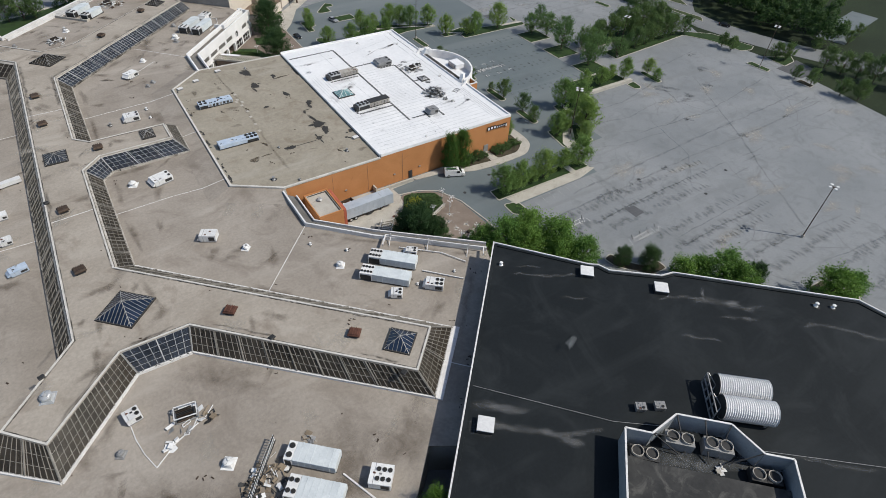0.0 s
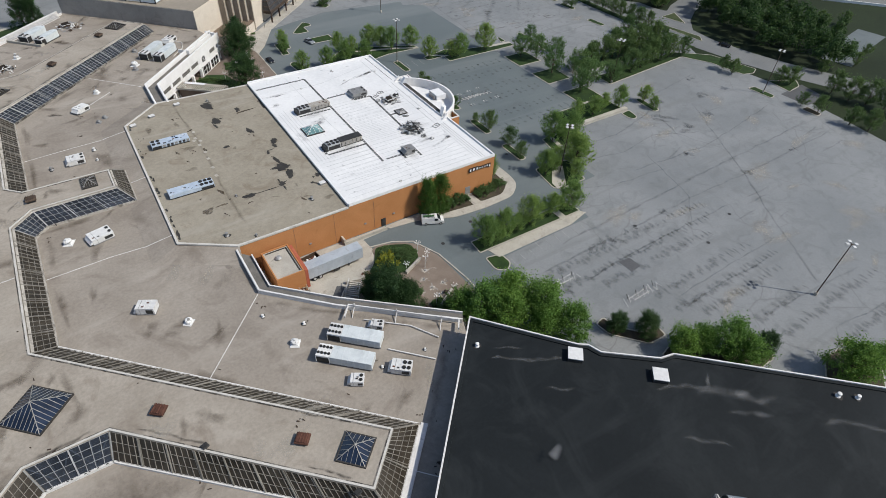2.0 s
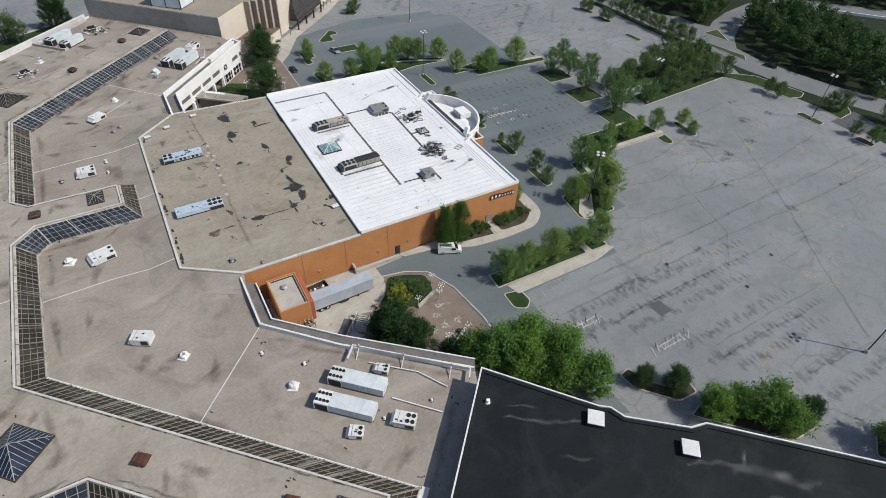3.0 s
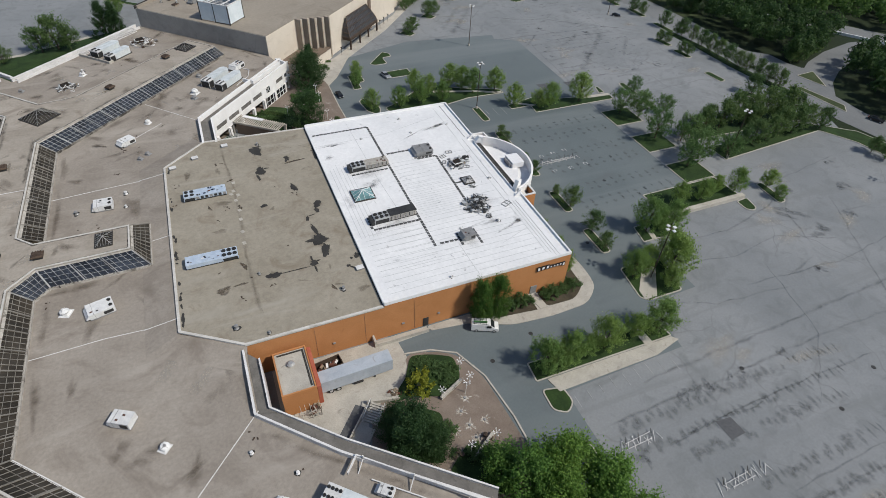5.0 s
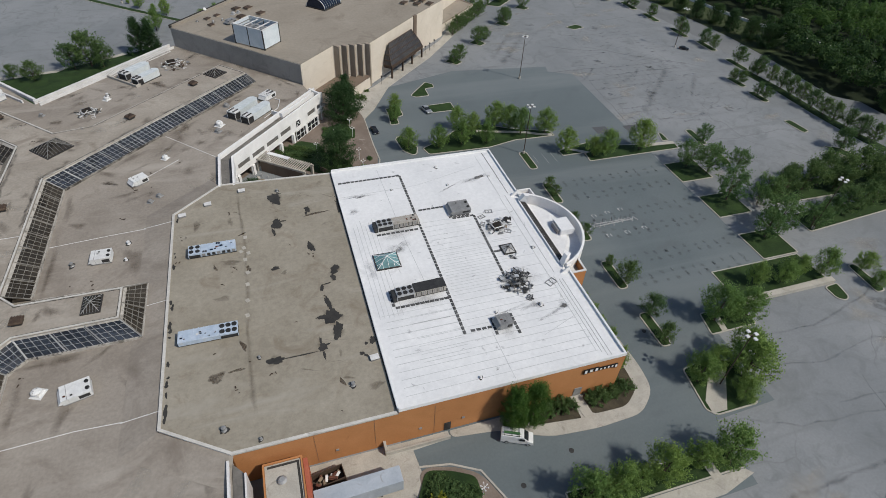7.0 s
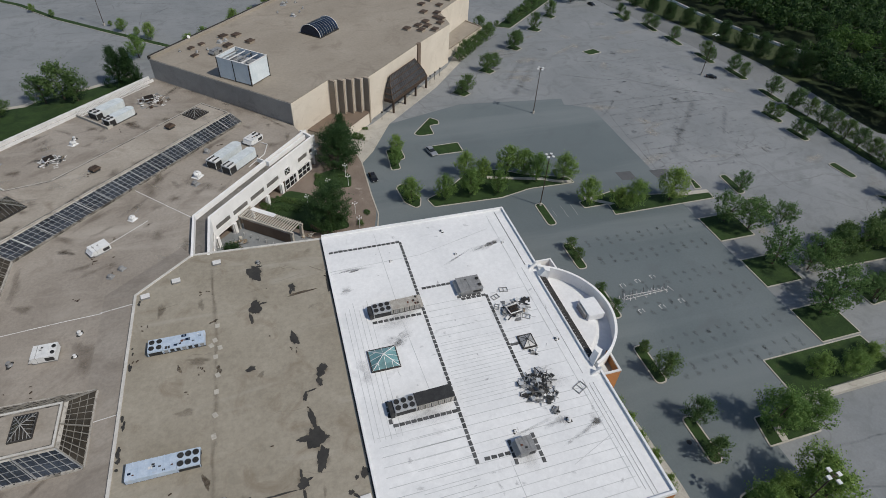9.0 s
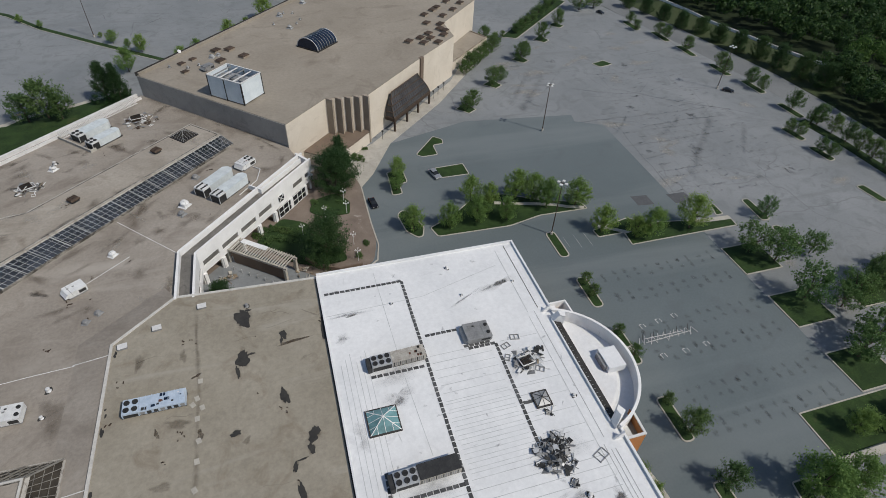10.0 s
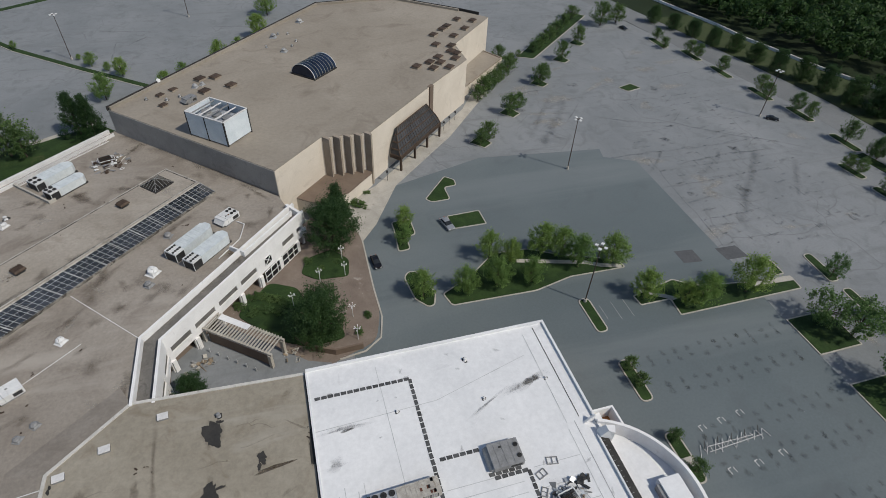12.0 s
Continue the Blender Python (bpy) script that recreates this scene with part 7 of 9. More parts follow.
for x, y, z, r in ((31.3, 103.6, TANZ, 0.3), (26.2, 106.6, TANZ, 0.5), (45.9, 109.2, TANZ, 0.45), (38.8, 164.6, TANZ, 0.4), (32.0, 118.6, TANZ, 0.3),
                   (76.4, 164.5, WHZ, 0.36), (82.4, 116.7, WHZ, 0.4), (73.6, 117.1, WHZ, 0.26), (66.0, 104.6, WHZ, 0.28), (87.5, 131.7, WHZ, 0.34),
                   (77.0, 157.0, WHZ, 0.25), (63.9, 158.2, WHZ, 0.25), (87.6, 158.0, WHZ, 0.25)):
    mushroom(x, y, z, r, "small pale roof vent" if z == WHZ else "small grey roof vent", "coping_white" if z == WHZ else "metal_grey")
for x, y, rz in ((24.0, 163.1, 8), (18.9, 160.3, 10), (31.2, 166.4, 5), (50.3, 113.4, 4)):
    ob = thing("roof_hatch", pose(x, y, TANZ, 0, 0, rz), "flat pale roof hatch", "roof hatch")
    bm = bmesh.new()
    box(bm, -0.7, 0.7, -0.5, 0.5, 0, 0.4, None, 0.03)
    part("curb", bm, "metal_grey", ob)
    bm = bmesh.new()
    box(bm, -0.75, 0.75, -0.55, 0.55, 0.4, 0.5, None, 0.02)
    part("lid", bm, "coping_white", ob)
# pale pavers on the tan roof
for i, (x, y) in enumerate(((31.2, 150.2), (30.8, 147.0), (30.9, 143.4), (31.2, 139.6), (31.0, 136.4), (30.8, 132.2), (30.6, 128.6), (30.2, 146.0), (31.6, 145.2))):
    bm = bmesh.new()
    box(bm, -0.35, 0.35, -0.45, 0.45, 0, 0.05, pose(x, y, TANZ, 0, 0, i * 17 % 30))
    tagged(part("roof_paver", bm, "concrete"), "single pale concrete paver on the tan roof", "paver", "roof pavers")
# dark roof: hatches, vents, antenna, water stains, drums
for x, y in ((64.1, 44.7), (72.9, 34.6), (29.6, 29.4)):
    ob = thing("smoke_hatch", pose(x, y, DK, 0, 0, -42), "white square smoke hatch on the black roof", "roof hatch", "white smoke hatches")
    bm = bmesh.new()
    box(bm, -1.15, 1.15, -1.15, 1.15, 0, 0.75)
    part("curb", bm, "metal_dark", ob)
    bm = bmesh.new()
    box(bm, -1.22, 1.22, -1.22, 1.22, 0.75, 0.95, None, 0.05)
    part("lid", bm, "metal_white", ob)
for x, y, r in ((51.8, 54.8, 0.45), (96.7, 15.4, 0.45), (94.4, 17.3, 0.5)):
    mushroom(x, y, DK, r, "small white roof vent on the black roof")
for x, y in ((51.0, 19.6), (53.6, 18.2)):
    unit(x, y, DK, 1.5, 1.2, 0.9, -35, "small dark rooftop unit on the black roof", 1, "metal_grey", hood=False, group="small units on the black roof")
ant = thing("antenna", pose(49.5, 33.4, DK, 0, 0, 20), "thin grey multi-bar antenna on the black roof", "antenna")
bm = bmesh.new()
bar(bm, (0, 0, 0), (0, 0, 2.2), 0.07)
part("mast", bm, "metal_galv", ant)
bm = bmesh.new()
bar(bm, (-1, 0, 2.0), (1, 0, 2.2), 0.05)
part("boom", bm, "metal_galv", ant)
for i in range(7):
    bm = bmesh.new()
    bar(bm, (-0.9 + i * 0.3, -0.7 + i * 0.05, 2.02 + i * 0.03), (-0.9 + i * 0.3, 0.7 - i * 0.05, 2.02 + i * 0.03), 0.04)
    part("rod", bm, "metal_galv", ant)
bs, fs = soft_mesh()
for i, (pts, w) in enumerate((([(52.5, 52.0), (57, 48.4), (62.5, 45.4)], 0.5), ([(54, 53.4), (58, 50.4)], 0.25), ([(70.8, 33.4), (75, 31.6), (78.4, 28.8)], 0.5), ([(76, 30), (80, 27.2), (83.6, 22.0)], 0.9), ([(77, 25), (82.6, 20.3)], 0.6), ([(67.9, 25.9), (72.8, 21.0)], 0.4),
                             ([(88, 16), (91.6, 13.6), (96.7, 7.2), (101, 3)], 0.6), ([(29.6, 30), (34, 26.0), (38, 22.8), (44.1, 19.8)], 0.55), ([(29.9, 33.9), (36.7, 27.8)], 0.9), ([(30.8, 28.7), (36, 25), (40, 19.5)], 0.8), ([(56, 43), (60, 40)], 0.4), ([(82, 24), (86, 22)], 0.5), ([(64, 3), (72, -5)], 0.5))):
    soft_line(bs, fs, pts, w, DK + 0.012 + 0.0005 * i, 200 + i, 0.25, 1.1)
for i, (x, y, rx, ry, a) in enumerate(((38.6, 21.6, 2.2, 0.9, -0.7), (33.5, 30.6, 3.2, 0.9, -0.7), (81.5, 25.6, 2.0, 0.9, -0.7), (29.6, 29.4, 2.6, 1.6, -0.7), (79, 30, 1.4, 0.5, 0.6), (57, 6, 5, 2, -0.7), (50, 10.5, 5, 2.2, -0.7))):
    soft_blob(bs, fs, x, y, DK + 0.02 + 0.0005 * i, rx, ry, 300 + i, a, core=0.3)
tagged(part("water_stain_field", bs, "stain_chalk"), "pale dried water stains on the black roof", "roof stains", kind="stuff")
pipe("cable", [(31.9, 36.1, DK + 0.1), (46.1, 20.2, DK + 0.1), (52, 15.6, DK + 0.1)], 0.035, "metal_grey", "thin grey cable across the black roof", "cable")
pipe("cable", [(60.0, 6.4, DK + 0.1), (74, -5.4, DK + 0.1)], 0.035, "metal_grey", "thin grey cable across the black roof", "cable")
dr = thing("cooling_drums", pose(59.0, 12.2, DK, 0, 0, -41), "two large white ribbed cooling drums with dark open ends", "cooling tower")
for j, yy in enumerate((1.5, 5.2)):
    bm = bmesh.new()
    n, segs = 20, 24
    prev = None
    for i in range(segs * 2 + 1):
        x = 0.5 + 7.5 * i / (segs * 2)
        r = 1.78 if i % 2 else 1.88
        loop = [bm.verts.new((x, yy + r * math.cos(2 * math.pi * k / n), 1.9 + r * math.sin(2 * math.pi * k / n))) for k in range(n)]
        if prev:
            for k in range(n):
                bm.faces.new((prev[k], prev[(k + 1) % n], loop[(k + 1) % n], loop[k]))
        prev = loop
    bm.faces.new(prev)
    bmesh.ops.recalc_face_normals(bm, faces=bm.faces[:])
    part("drum", bm, "metal_white", dr, "white ribbed sheet-metal drum")
    bm = bmesh.new()
    cyl(bm, 0, 0, 0, 0.12, 1.74, n=20, m=pose(0.42, yy, 1.9, 0, 90, 0))
    part("drum_end", bm, "metal_dark", dr, "dark louvred end")
    bm = bmesh.new()
    for x in (1.2, 7.0):
        box(bm, x, x + 0.3, yy - 1.3, yy + 1.3, 0, 0.6)
    part("cradle", bm, "metal_grey", dr)
for a, b in (((0.2, 0.0), (0.2, 6.6)),):
    bm = bmesh.new()
    for zz in (0.15, 1.4, 2.6):
        bar(bm, (-0.65, 0.0, zz), (-0.65, 6.7, zz), 0.16)
    for yy in (0.0, 1.7, 3.35, 5.0, 6.7):
        bar(bm, (-0.65, yy, 0.0), (-0.65, yy, 2.7), 0.16)
    part("end_frame", bm, "metal_grey", dr)
    bm = bmesh.new()
    for yy in (1.5, 5.2):
        bar(bm, (-0.55, yy - 1.5, 0.2), (0.5, yy, 2.0), 0.12)
        bar(bm, (-0.55, yy + 1.5, 2.8), (0.5, yy, 2.0), 0.12)
    part("brace", bm, "coping_grey", dr)
# condensers inside the plant screen
for x, y, z in ((44.9, 14.9, 1.0), (46.3, 13.5, 1.0), (50.4, 13.6, 1.7), (51.8, 12.2, 1.7), (54.3, 10.0, 1.7), (55.6, 8.6, 1.7), (56.5, 3.8, 1.0), (58.0, 2.4, 1.0)):
    ob = thing("condenser", pose(x, y, DK, 0, 0, -45), "condenser with a large round white-rimmed fan", "condenser", "condensers inside the plant screen")
    bm = bmesh.new()
    box(bm, -1.0, 1.0, -1.0, 1.0, 0.1, z + 0.2, None, 0.04)
    part("casing", bm, "metal_dark" if z < 1.5 else "metal_grey", ob)
    bm = bmesh.new()
    ring(bm, 0, 0, z + 0.2, z + 0.6, 0.86, 0.09, 22)
    part("fan_ring", bm, "coping_tan", ob)
    bm = bmesh.new()
    cyl(bm, 0, 0, z + 0.22, z + 0.3, 0.77, n=18)
    part("fan", bm, "metal_dark", ob)
debris(53.4, 7.4, DK + 0.02, 0.8, 5, 33, "two pale sacks and scrap beside the condensers", ("metal_white", "concrete"))
# store roof: enclosure, barrel vault, skylights
enc = thing("cooling_enclosure", pose(33.6, 238.5, ST, 0, 0, -42), "tall pale blue sheet-metal enclosure open at the top", "plant screen")
EL, EW, EH = 11.0, 7.7, 6.0
for a, b in (((0, 0), (EL, 0)), ((EL, 0), (EL, EW)), ((EL, EW), (0, EW)), ((0, EW), (0, 0))):
    bm = bmesh.new()
    d = (Vector(b) - Vector(a)).normalized() * 0.12
    strip(bm, [(a[0] + d.x, a[1] + d.y), (b[0] - d.x, b[1] - d.y)], 0.16, 0.35, EH)
    part("panel", bm, "screen_blue", enc)
    bm = bmesh.new()
    strip(bm, [a, b], 0.3, EH, EH + 0.15)
    part("cap_rail", bm, "coping_white", enc)
for x, y in ((0, 0), (EL, 0), (EL, EW), (0, EW), (EL / 2, 0), (EL / 2, EW)):
    bm = bmesh.new()
    box(bm, x - 0.14, x + 0.14, y - 0.14, y + 0.14, 0, EH)
    part("post", bm, "metal_dark", enc)
bm = bmesh.new()
box(bm, 1.0, EL - 1.0, 1.2, EW - 1.2, 0.3, 4.6)
part("tower_body", bm, "metal_galv", enc)
for i in range(5):
    bm = bmesh.new()
    bar(bm, (1.5 + i * 2.2, 0.3, EH - 0.2), (1.5 + i * 2.2, EW - 0.3, EH - 0.2), 0.22)
    part("beam", bm, "coping_white" if i % 2 else "metal_grey", enc)
for i in range(3):
    bm = bmesh.new()
    cyl(bm, 2.4 + i * 3.0, EW / 2, 4.6, 5.1, 1.1, n=18)
    part("fan_cowl", bm, "metal_grey", enc)
bar_v = thing("barrel_skylight", pose(65.0, 267.5, ST, 0, 0, 45), "dark blue glass barrel-vault skylight with white ribs", "skylight")
n, R, LN = 14, 4.0, 9.5
bm = bmesh.new()
rows = [[bm.verts.new((x, -R * math.cos(math.pi * i / n), 0.3 + R * 0.8 * math.sin(math.pi * i / n))) for i in range(n + 1)] for x in (-LN / 2, LN / 2)]
for i in range(n):
    bm.faces.new((rows[0][i], rows[0][i + 1], rows[1][i + 1], rows[1][i]))
for r in rows:
    bm.faces.new(r)
bmesh.ops.recalc_face_normals(bm, faces=bm.faces[:])
part("glass_vault", bm, "glass_deep", bar_v)
for j in range(9):
    bm = bmesh.new()
    x = -LN / 2 + LN * j / 8
    for i in range(n):
        a, b = math.pi * i / n, math.pi * (i + 1) / n
        bar(bm, (x, -R * 1.01 * math.cos(a), 0.3 + R * 0.81 * math.sin(a)), (x, -R * 1.01 * math.cos(b), 0.3 + R * 0.81 * math.sin(b)), 0.16 if j in (0, 8) else 0.09)
    part("rib", bm, "coping_white" if j in (0, 8) else "mullion", bar_v)
bm = strip(bmesh.new(), [(-LN / 2, -R), (LN / 2, -R), (LN / 2, R), (-LN / 2, R)], 0.4, 0, 0.4, closed=True)
part("curb", bm, "flashing_dark", bar_v)
for x, y in ((34.6, 268.0), (38.6, 268.4), (42.6, 262.4), (36.0, 260.2), (28.2, 263.0), (25.2, 260.4), (26.4, 254.6), (116.8, 298.2), (121.7, 296.0), (111.6, 292.8), (109.3, 290.4), (116.9, 289.6), (111.4, 284.1),
             (105.1, 286.2), (103.7, 278.2), (108.2, 276.4), (106.8, 272.4), (108.0, 270.4), (106.6, 267.0), (101.8, 268.9), (98.3, 265.8), (101.4, 265.0), (98.3, 261.6), (103.0, 261.3), (93.8, 263.7)):
    skylight_box(x, y, ST, 2.2 if x > 30 else 1.6, 45)
unit(32.6, 255.6, ST, 3.0, 2.2, 1.3, 40, "grey rooftop unit on the tan roof", 0, "metal_grey")
for x, y, r in ((33.5, 263.7, 0.7), (35.2, 264.8, 0.6), (55.5, 294.5, 0.9), (57.9, 282.7, 0.8), (64.6, 306.3, 0.9), (53.0, 287.0, 0.4), (60.5, 286.5, 0.4), (62.0, 290.0, 0.4), (57.0, 297.0, 0.4), (30.0, 258.8, 0.4), (27.0, 257.6, 0.4),
                (22.0, 259.0, 0.4), (60.0, 296.5, 0.4), (49.0, 297.0, 0.4)):
    mushroom(x, y, ST, r, "small grey roof vent on the tan roof", "coping_grey")
dish = thing("satellite_dish", pose(24.5, 267.5, ST), "small white satellite dish at the roof's edge", "satellite dish")
bm = bmesh.new()
cyl(bm, 0, 0, 0, 1.0, 0.06, n=8)
part("mast", bm, "metal_galv", dish)
bm = bmesh.new()
cyl(bm, 0, 0, 0, 0.15, 0.55, 0.2, 16, pose(0, 0, 1.1, 50, 0, 40))
part("reflector", bm, "metal_white", dish)

# crumbs of scrap on the roofs
rr = random.Random(91)
bm = bmesh.new()
n = 0
while n < 150:
    x, y = rr.uniform(-55, 52), rr.uniform(0, 250)
    if inside(TAN_POLY, x, y):
        z = TANZ
    elif inside(SPINE_POLY, x, y):
        z = SPINE
    elif inside(LOW_POLY, x, y):
        z = LOW
    else:
        continue
    n += 1
    for k in range(rr.choice((1, 1, 1, 3, 5))):
        l, w = rr.uniform(0.05, 0.28), rr.uniform(0.04, 0.12)
        box(bm, -l, l, -w, w, 0.0, 0.08, pose(x + rr.gauss(0, 0.5), y + rr.gauss(0, 0.5), z + 0.012, 0, 0, rr.uniform(0, 180)))
tagged(part("scrap_crumb_field", bm, "metal_brown"), "scattered dark crumbs of scrap on the roofs", "debris", kind="stuff")

# ---- trees ----


def leaf_cards(verts, faces, c, size, nrm, rnd):
    t = Vector((rnd.gauss(0, 1), rnd.gauss(0, 1), rnd.gauss(0, 1)))
    a = nrm.cross(t)
    if a.length < 1e-4:
        return
    a.normalize()
    b = nrm.cross(a).normalized()
    s1, s2 = size * rnd.uniform(0.7, 1.2), size * rnd.uniform(0.5, 0.9)
    k = len(verts)
    verts += [tuple(c - a * s1), tuple(c - b * s2 + a * s1 * 0.15), tuple(c + a * s1), tuple(c + b * s2 + a * s1 * 0.15)]
    faces.append((k, k + 1, k + 2, k + 3))


def crown_data(seed, clumps, leaves, size, z0, z1, shape, flat=1.0, gap=0.0):
    """Leafy sprays in a crown of radius 1 between z0 and z1; shape(t) gives the radius at height t from 0 to 1."""
    rnd = random.Random(seed)
    verts, faces, centres = [], [], []
    for i in range(clumps):
        t = rnd.random() ** 0.9
        a = rnd.uniform(0, 2 * math.pi)
        lean = 1 + 0.16 * math.sin(2 * a + seed) + 0.12 * math.sin(5 * a + 2 * seed)
        rr = shape(t) * lean * (rnd.random() ** 0.45) * 0.95
        c = Vector((rr * math.cos(a), rr * math.sin(a), z0 + (z1 - z0) * t))
        cs = rnd.uniform(0.10, 0.24) * (1 - gap)
        axis = Vector((math.cos(a) * 0.7, math.sin(a) * 0.7, rnd.uniform(0.2, 1.2))).normalized()
        centres.append(c)
        for _ in range(leaves):
            d = Vector((rnd.gauss(0, 1), rnd.gauss(0, 1), rnd.gauss(0, 1))).normalized()
            p = c + d * cs * rnd.random() ** 0.5 + axis * cs * rnd.gauss(0, 0.75)
            leaf_cards(verts, faces, p, size, (d * 0.5 + Vector((0, 0, 0.6)) + Vector((rnd.gauss(0, .65), rnd.gauss(0, .65), rnd.gauss(0, .65)))).normalized(), rnd)
    return verts, faces, centres


def crown_mesh(name, data, mat):
    me = bpy.data.meshes.new(name)
    me.from_pydata(data[0], [], data[1])
    me.materials.append(MATS[mat])
    return me


def trunk_mesh(name, centres, h, r, limbs, seed):
    rnd = random.Random(seed)
    bm = bmesh.new()
    cyl(bm, 0, 0, -0.05, h * 0.5, r * 1.25, r * 0.8, 8)
    cyl(bm, 0, 0, h * 0.5, h, r * 0.8, r * 0.25, 8)
    for c in rnd.sample(centres, min(limbs, len(centres))):
        s = Vector((0, 0, h * rnd.uniform(0.3, 0.65)))
        mid = s.lerp(c, 0.5) + Vector((0, 0, 0.06))
        bar(bm, s, mid, r * 0.7)
        bar(bm, mid, c, r * 0.4)
    me = bpy.data.meshes.new(name)
    bm.to_mesh(me)
    bm.free()
    me.materials.append(MATS["bark"])
    return me


ROUND = lambda t: math.sqrt(max(0.02, 1 - (1.75 * t - 0.8) ** 2)) * (1.0 if t < 0.6 else 1.0)
CONE = lambda t: max(0.06, 1.02 * (1 - t) ** 0.75)
DENSE = lambda t: math.sqrt(max(0.05, 1 - (1.3 * t - 0.35) ** 2))
EGG = lambda t: max(0.1, math.sin(math.pi * min(1.0, t * 0.8 + 0.16)) ** 0.8)
KINDS = {}
for kind, mat, shape, clumps, leaves, size, z0, z1, gap, trunk in (
        ("lot", "leaf_green", EGG, 140, 40, 0.042, 0.35, 1.95, 0.0, 0.045), ("bright", "leaf_bright", EGG, 190, 44, 0.038, 0.25, 1.9, 0.0, 0.05), ("sparse", "leaf_olive", ROUND, 90, 34, 0.044, 0.4, 1.6, 0.1, 0.04),
        ("upright", "leaf_upright", DENSE, 330, 60, 0.032, 0.1, 2.3, 0.0, 0.05), ("dark", "leaf_dark", DENSE, 300, 62, 0.03, 0.15, 2.3, 0.0, 0.05), ("conifer", "leaf_dark", CONE, 240, 56, 0.034, 0.1, 2.7, 0.1, 0.05), ("shrub", "leaf_forest", DENSE, 60, 34, 0.07, 0.1, 1.1, 0.0, 0.03),
        ("yellow", "leaf_yellow", DENSE, 50, 30, 0.08, 0.1, 1.2, 0.0, 0.03), ("shade", "leaf_forest", EGG, 104, 32, 0.05, 0.35, 1.9, 0.0, 0.045)):
    KINDS[kind] = []
    for v in range(3):
        data = crown_data(17 * v + len(kind), clumps, leaves, size, z0, z1, shape, gap=gap)
        KINDS[kind].append((crown_mesh("crown", data, mat), trunk_mesh("trunk", data[2], z0 + (z1 - z0) * 0.55, trunk, 7, v)))
tree_count = 0


def tree(kind, x, y, r, h, label, category="tree", group="", z=0.1):
    """h: the scale of height in crown radii times r."""
    global tree_count
    cm, tm = KINDS[kind][tree_count % 3]
    tree_count += 1
    rnd = random.Random(tree_count * 7)
    ob = new("tree" if category == "tree" else category.replace(" ", "_"))
    ob.matrix_basis = Matrix.LocRotScale((x, y, z), Euler((0, 0, rnd.uniform(0, 6.28))), (r * rnd.uniform(0.94, 1.06), r * rnd.uniform(0.94, 1.06), r * h * rnd.uniform(0.93, 1.07)))
    tagged(ob, label, category, group)
    for nm, me in (("trunk", tm), ("crown", cm)):
        o = new(nm, me)
        o.parent = ob
    return ob


LT = "young leafy green street tree on a kerbed island"
N_STRIP = [(77.2, 210.4, 2.6), (75.8, 204.6, 2.2), (75.8, 188.0, 2.9), (84.4, 187.2, 3.0), (92.6, 195.6, 3.0), (91.4, 187.4, 3.3), (96.8, 193.4, 2.5), (104.2, 194.0, 3.6), (108.2, 192.4, 3.3), (98.8, 186.6, 2.9),
           (110.4, 188.4, 3.5), (117.8, 187.4, 3.6)]
ROW_TWO = [(119.4, 176.6, 3.3), (126.4, 173.0, 2.7), (129.8, 171.9, 3.3), (141.4, 172.6, 4.0)]
for x, y, r in N_STRIP + ROW_TWO:
    tree("lot", x, y, r * 0.92, 1.25, LT, group="street trees")
OL = "broad olive-green tree with an airy crown on a grass bed"
for x, y, r in ((150.0, 161.5, 4.6), (153.8, 157.2, 5.0), (150.8, 145.2, 5.2), (155.5, 132.0, 5.6), (150.0, 130.0, 4.5), (161.8, 143.0, 4.0), (164.6, 130.2, 3.8), (163.8, 157.3, 3.6), (162.6, 171.6, 3.2), (157.5, 141.5, 3.5)):
    tree("sparse", x, y, r * 0.92, 1.1, OL, group="bed trees")
for x, y, r in ((107.0, 161.5, 1.5), (107.1, 157.8, 1.4), (106.9, 147.2, 1.3), (106.7, 141.4, 1.7), (107.4, 130.9, 1.3), (108.0, 125.0, 2.7), (108.0, 115.3, 2.4), (106.8, 108.6, 2.3)):
    tree("shade", x, y, r, 1.2, "small round dark green tree on a narrow island", group="small island trees")
for x, y, r in ((153.4, 115.8, 3.2), (142.0, 116.0, 2.9), (136.0, 117.4, 2.6), (147.5, 117.2, 2.6), (120.4, 110.6, 4.2), (127.4, 109.8, 3.5), (124.0, 110.0, 3.0), (107.6, 98.8, 3.3), (116.6, 97.4, 4.8), (118.6, 100.6, 3.9), (111.8, 100.2, 3.0), (113.4, 93.6, 2.6), (163.6, 114.2, 2.6),
                (162.6, 109.4, 2.0)):
    tree("lot", x, y, r * 0.9, 1.2, LT, group="street trees")
for x, y, r in ((102.6, 84.6, 3.6), (97.2, 85.0, 2.6), (90.3, 84.8, 3.2), (82.2, 84.6, 3.0), (76.6, 84.6, 3.2), (86.4, 84.9, 2.0), (79.4, 84.8, 2.4)):
    tree("lot", x, y, r, 1.2, "dense leafy green tree in a kerbed row", group="trees beside the drive")
for x, y, r in ((70.6, 99.6, 2.1), (74.2, 99.6, 2.3)):
    tree("upright", x, y, r, 2.15, "tall dense green tree against the orange wall", group="trees at the orange wall")
SH = "low dark green shrub at the foot of the wall"
for x, y, r in ((88.0, 100.4, 1.9), (86.2, 100.8, 1.5), (90.6, 100.8, 1.6), (93.4, 101.2, 1.7), (80.6, 100.6, 1.8), (77.6, 100.6, 1.8), (75.6, 100.2, 1.5), (82.4, 100.4, 1.2)):
    tree("shrub", x, y, r, 1.0, SH, "shrub", "wall shrubs")
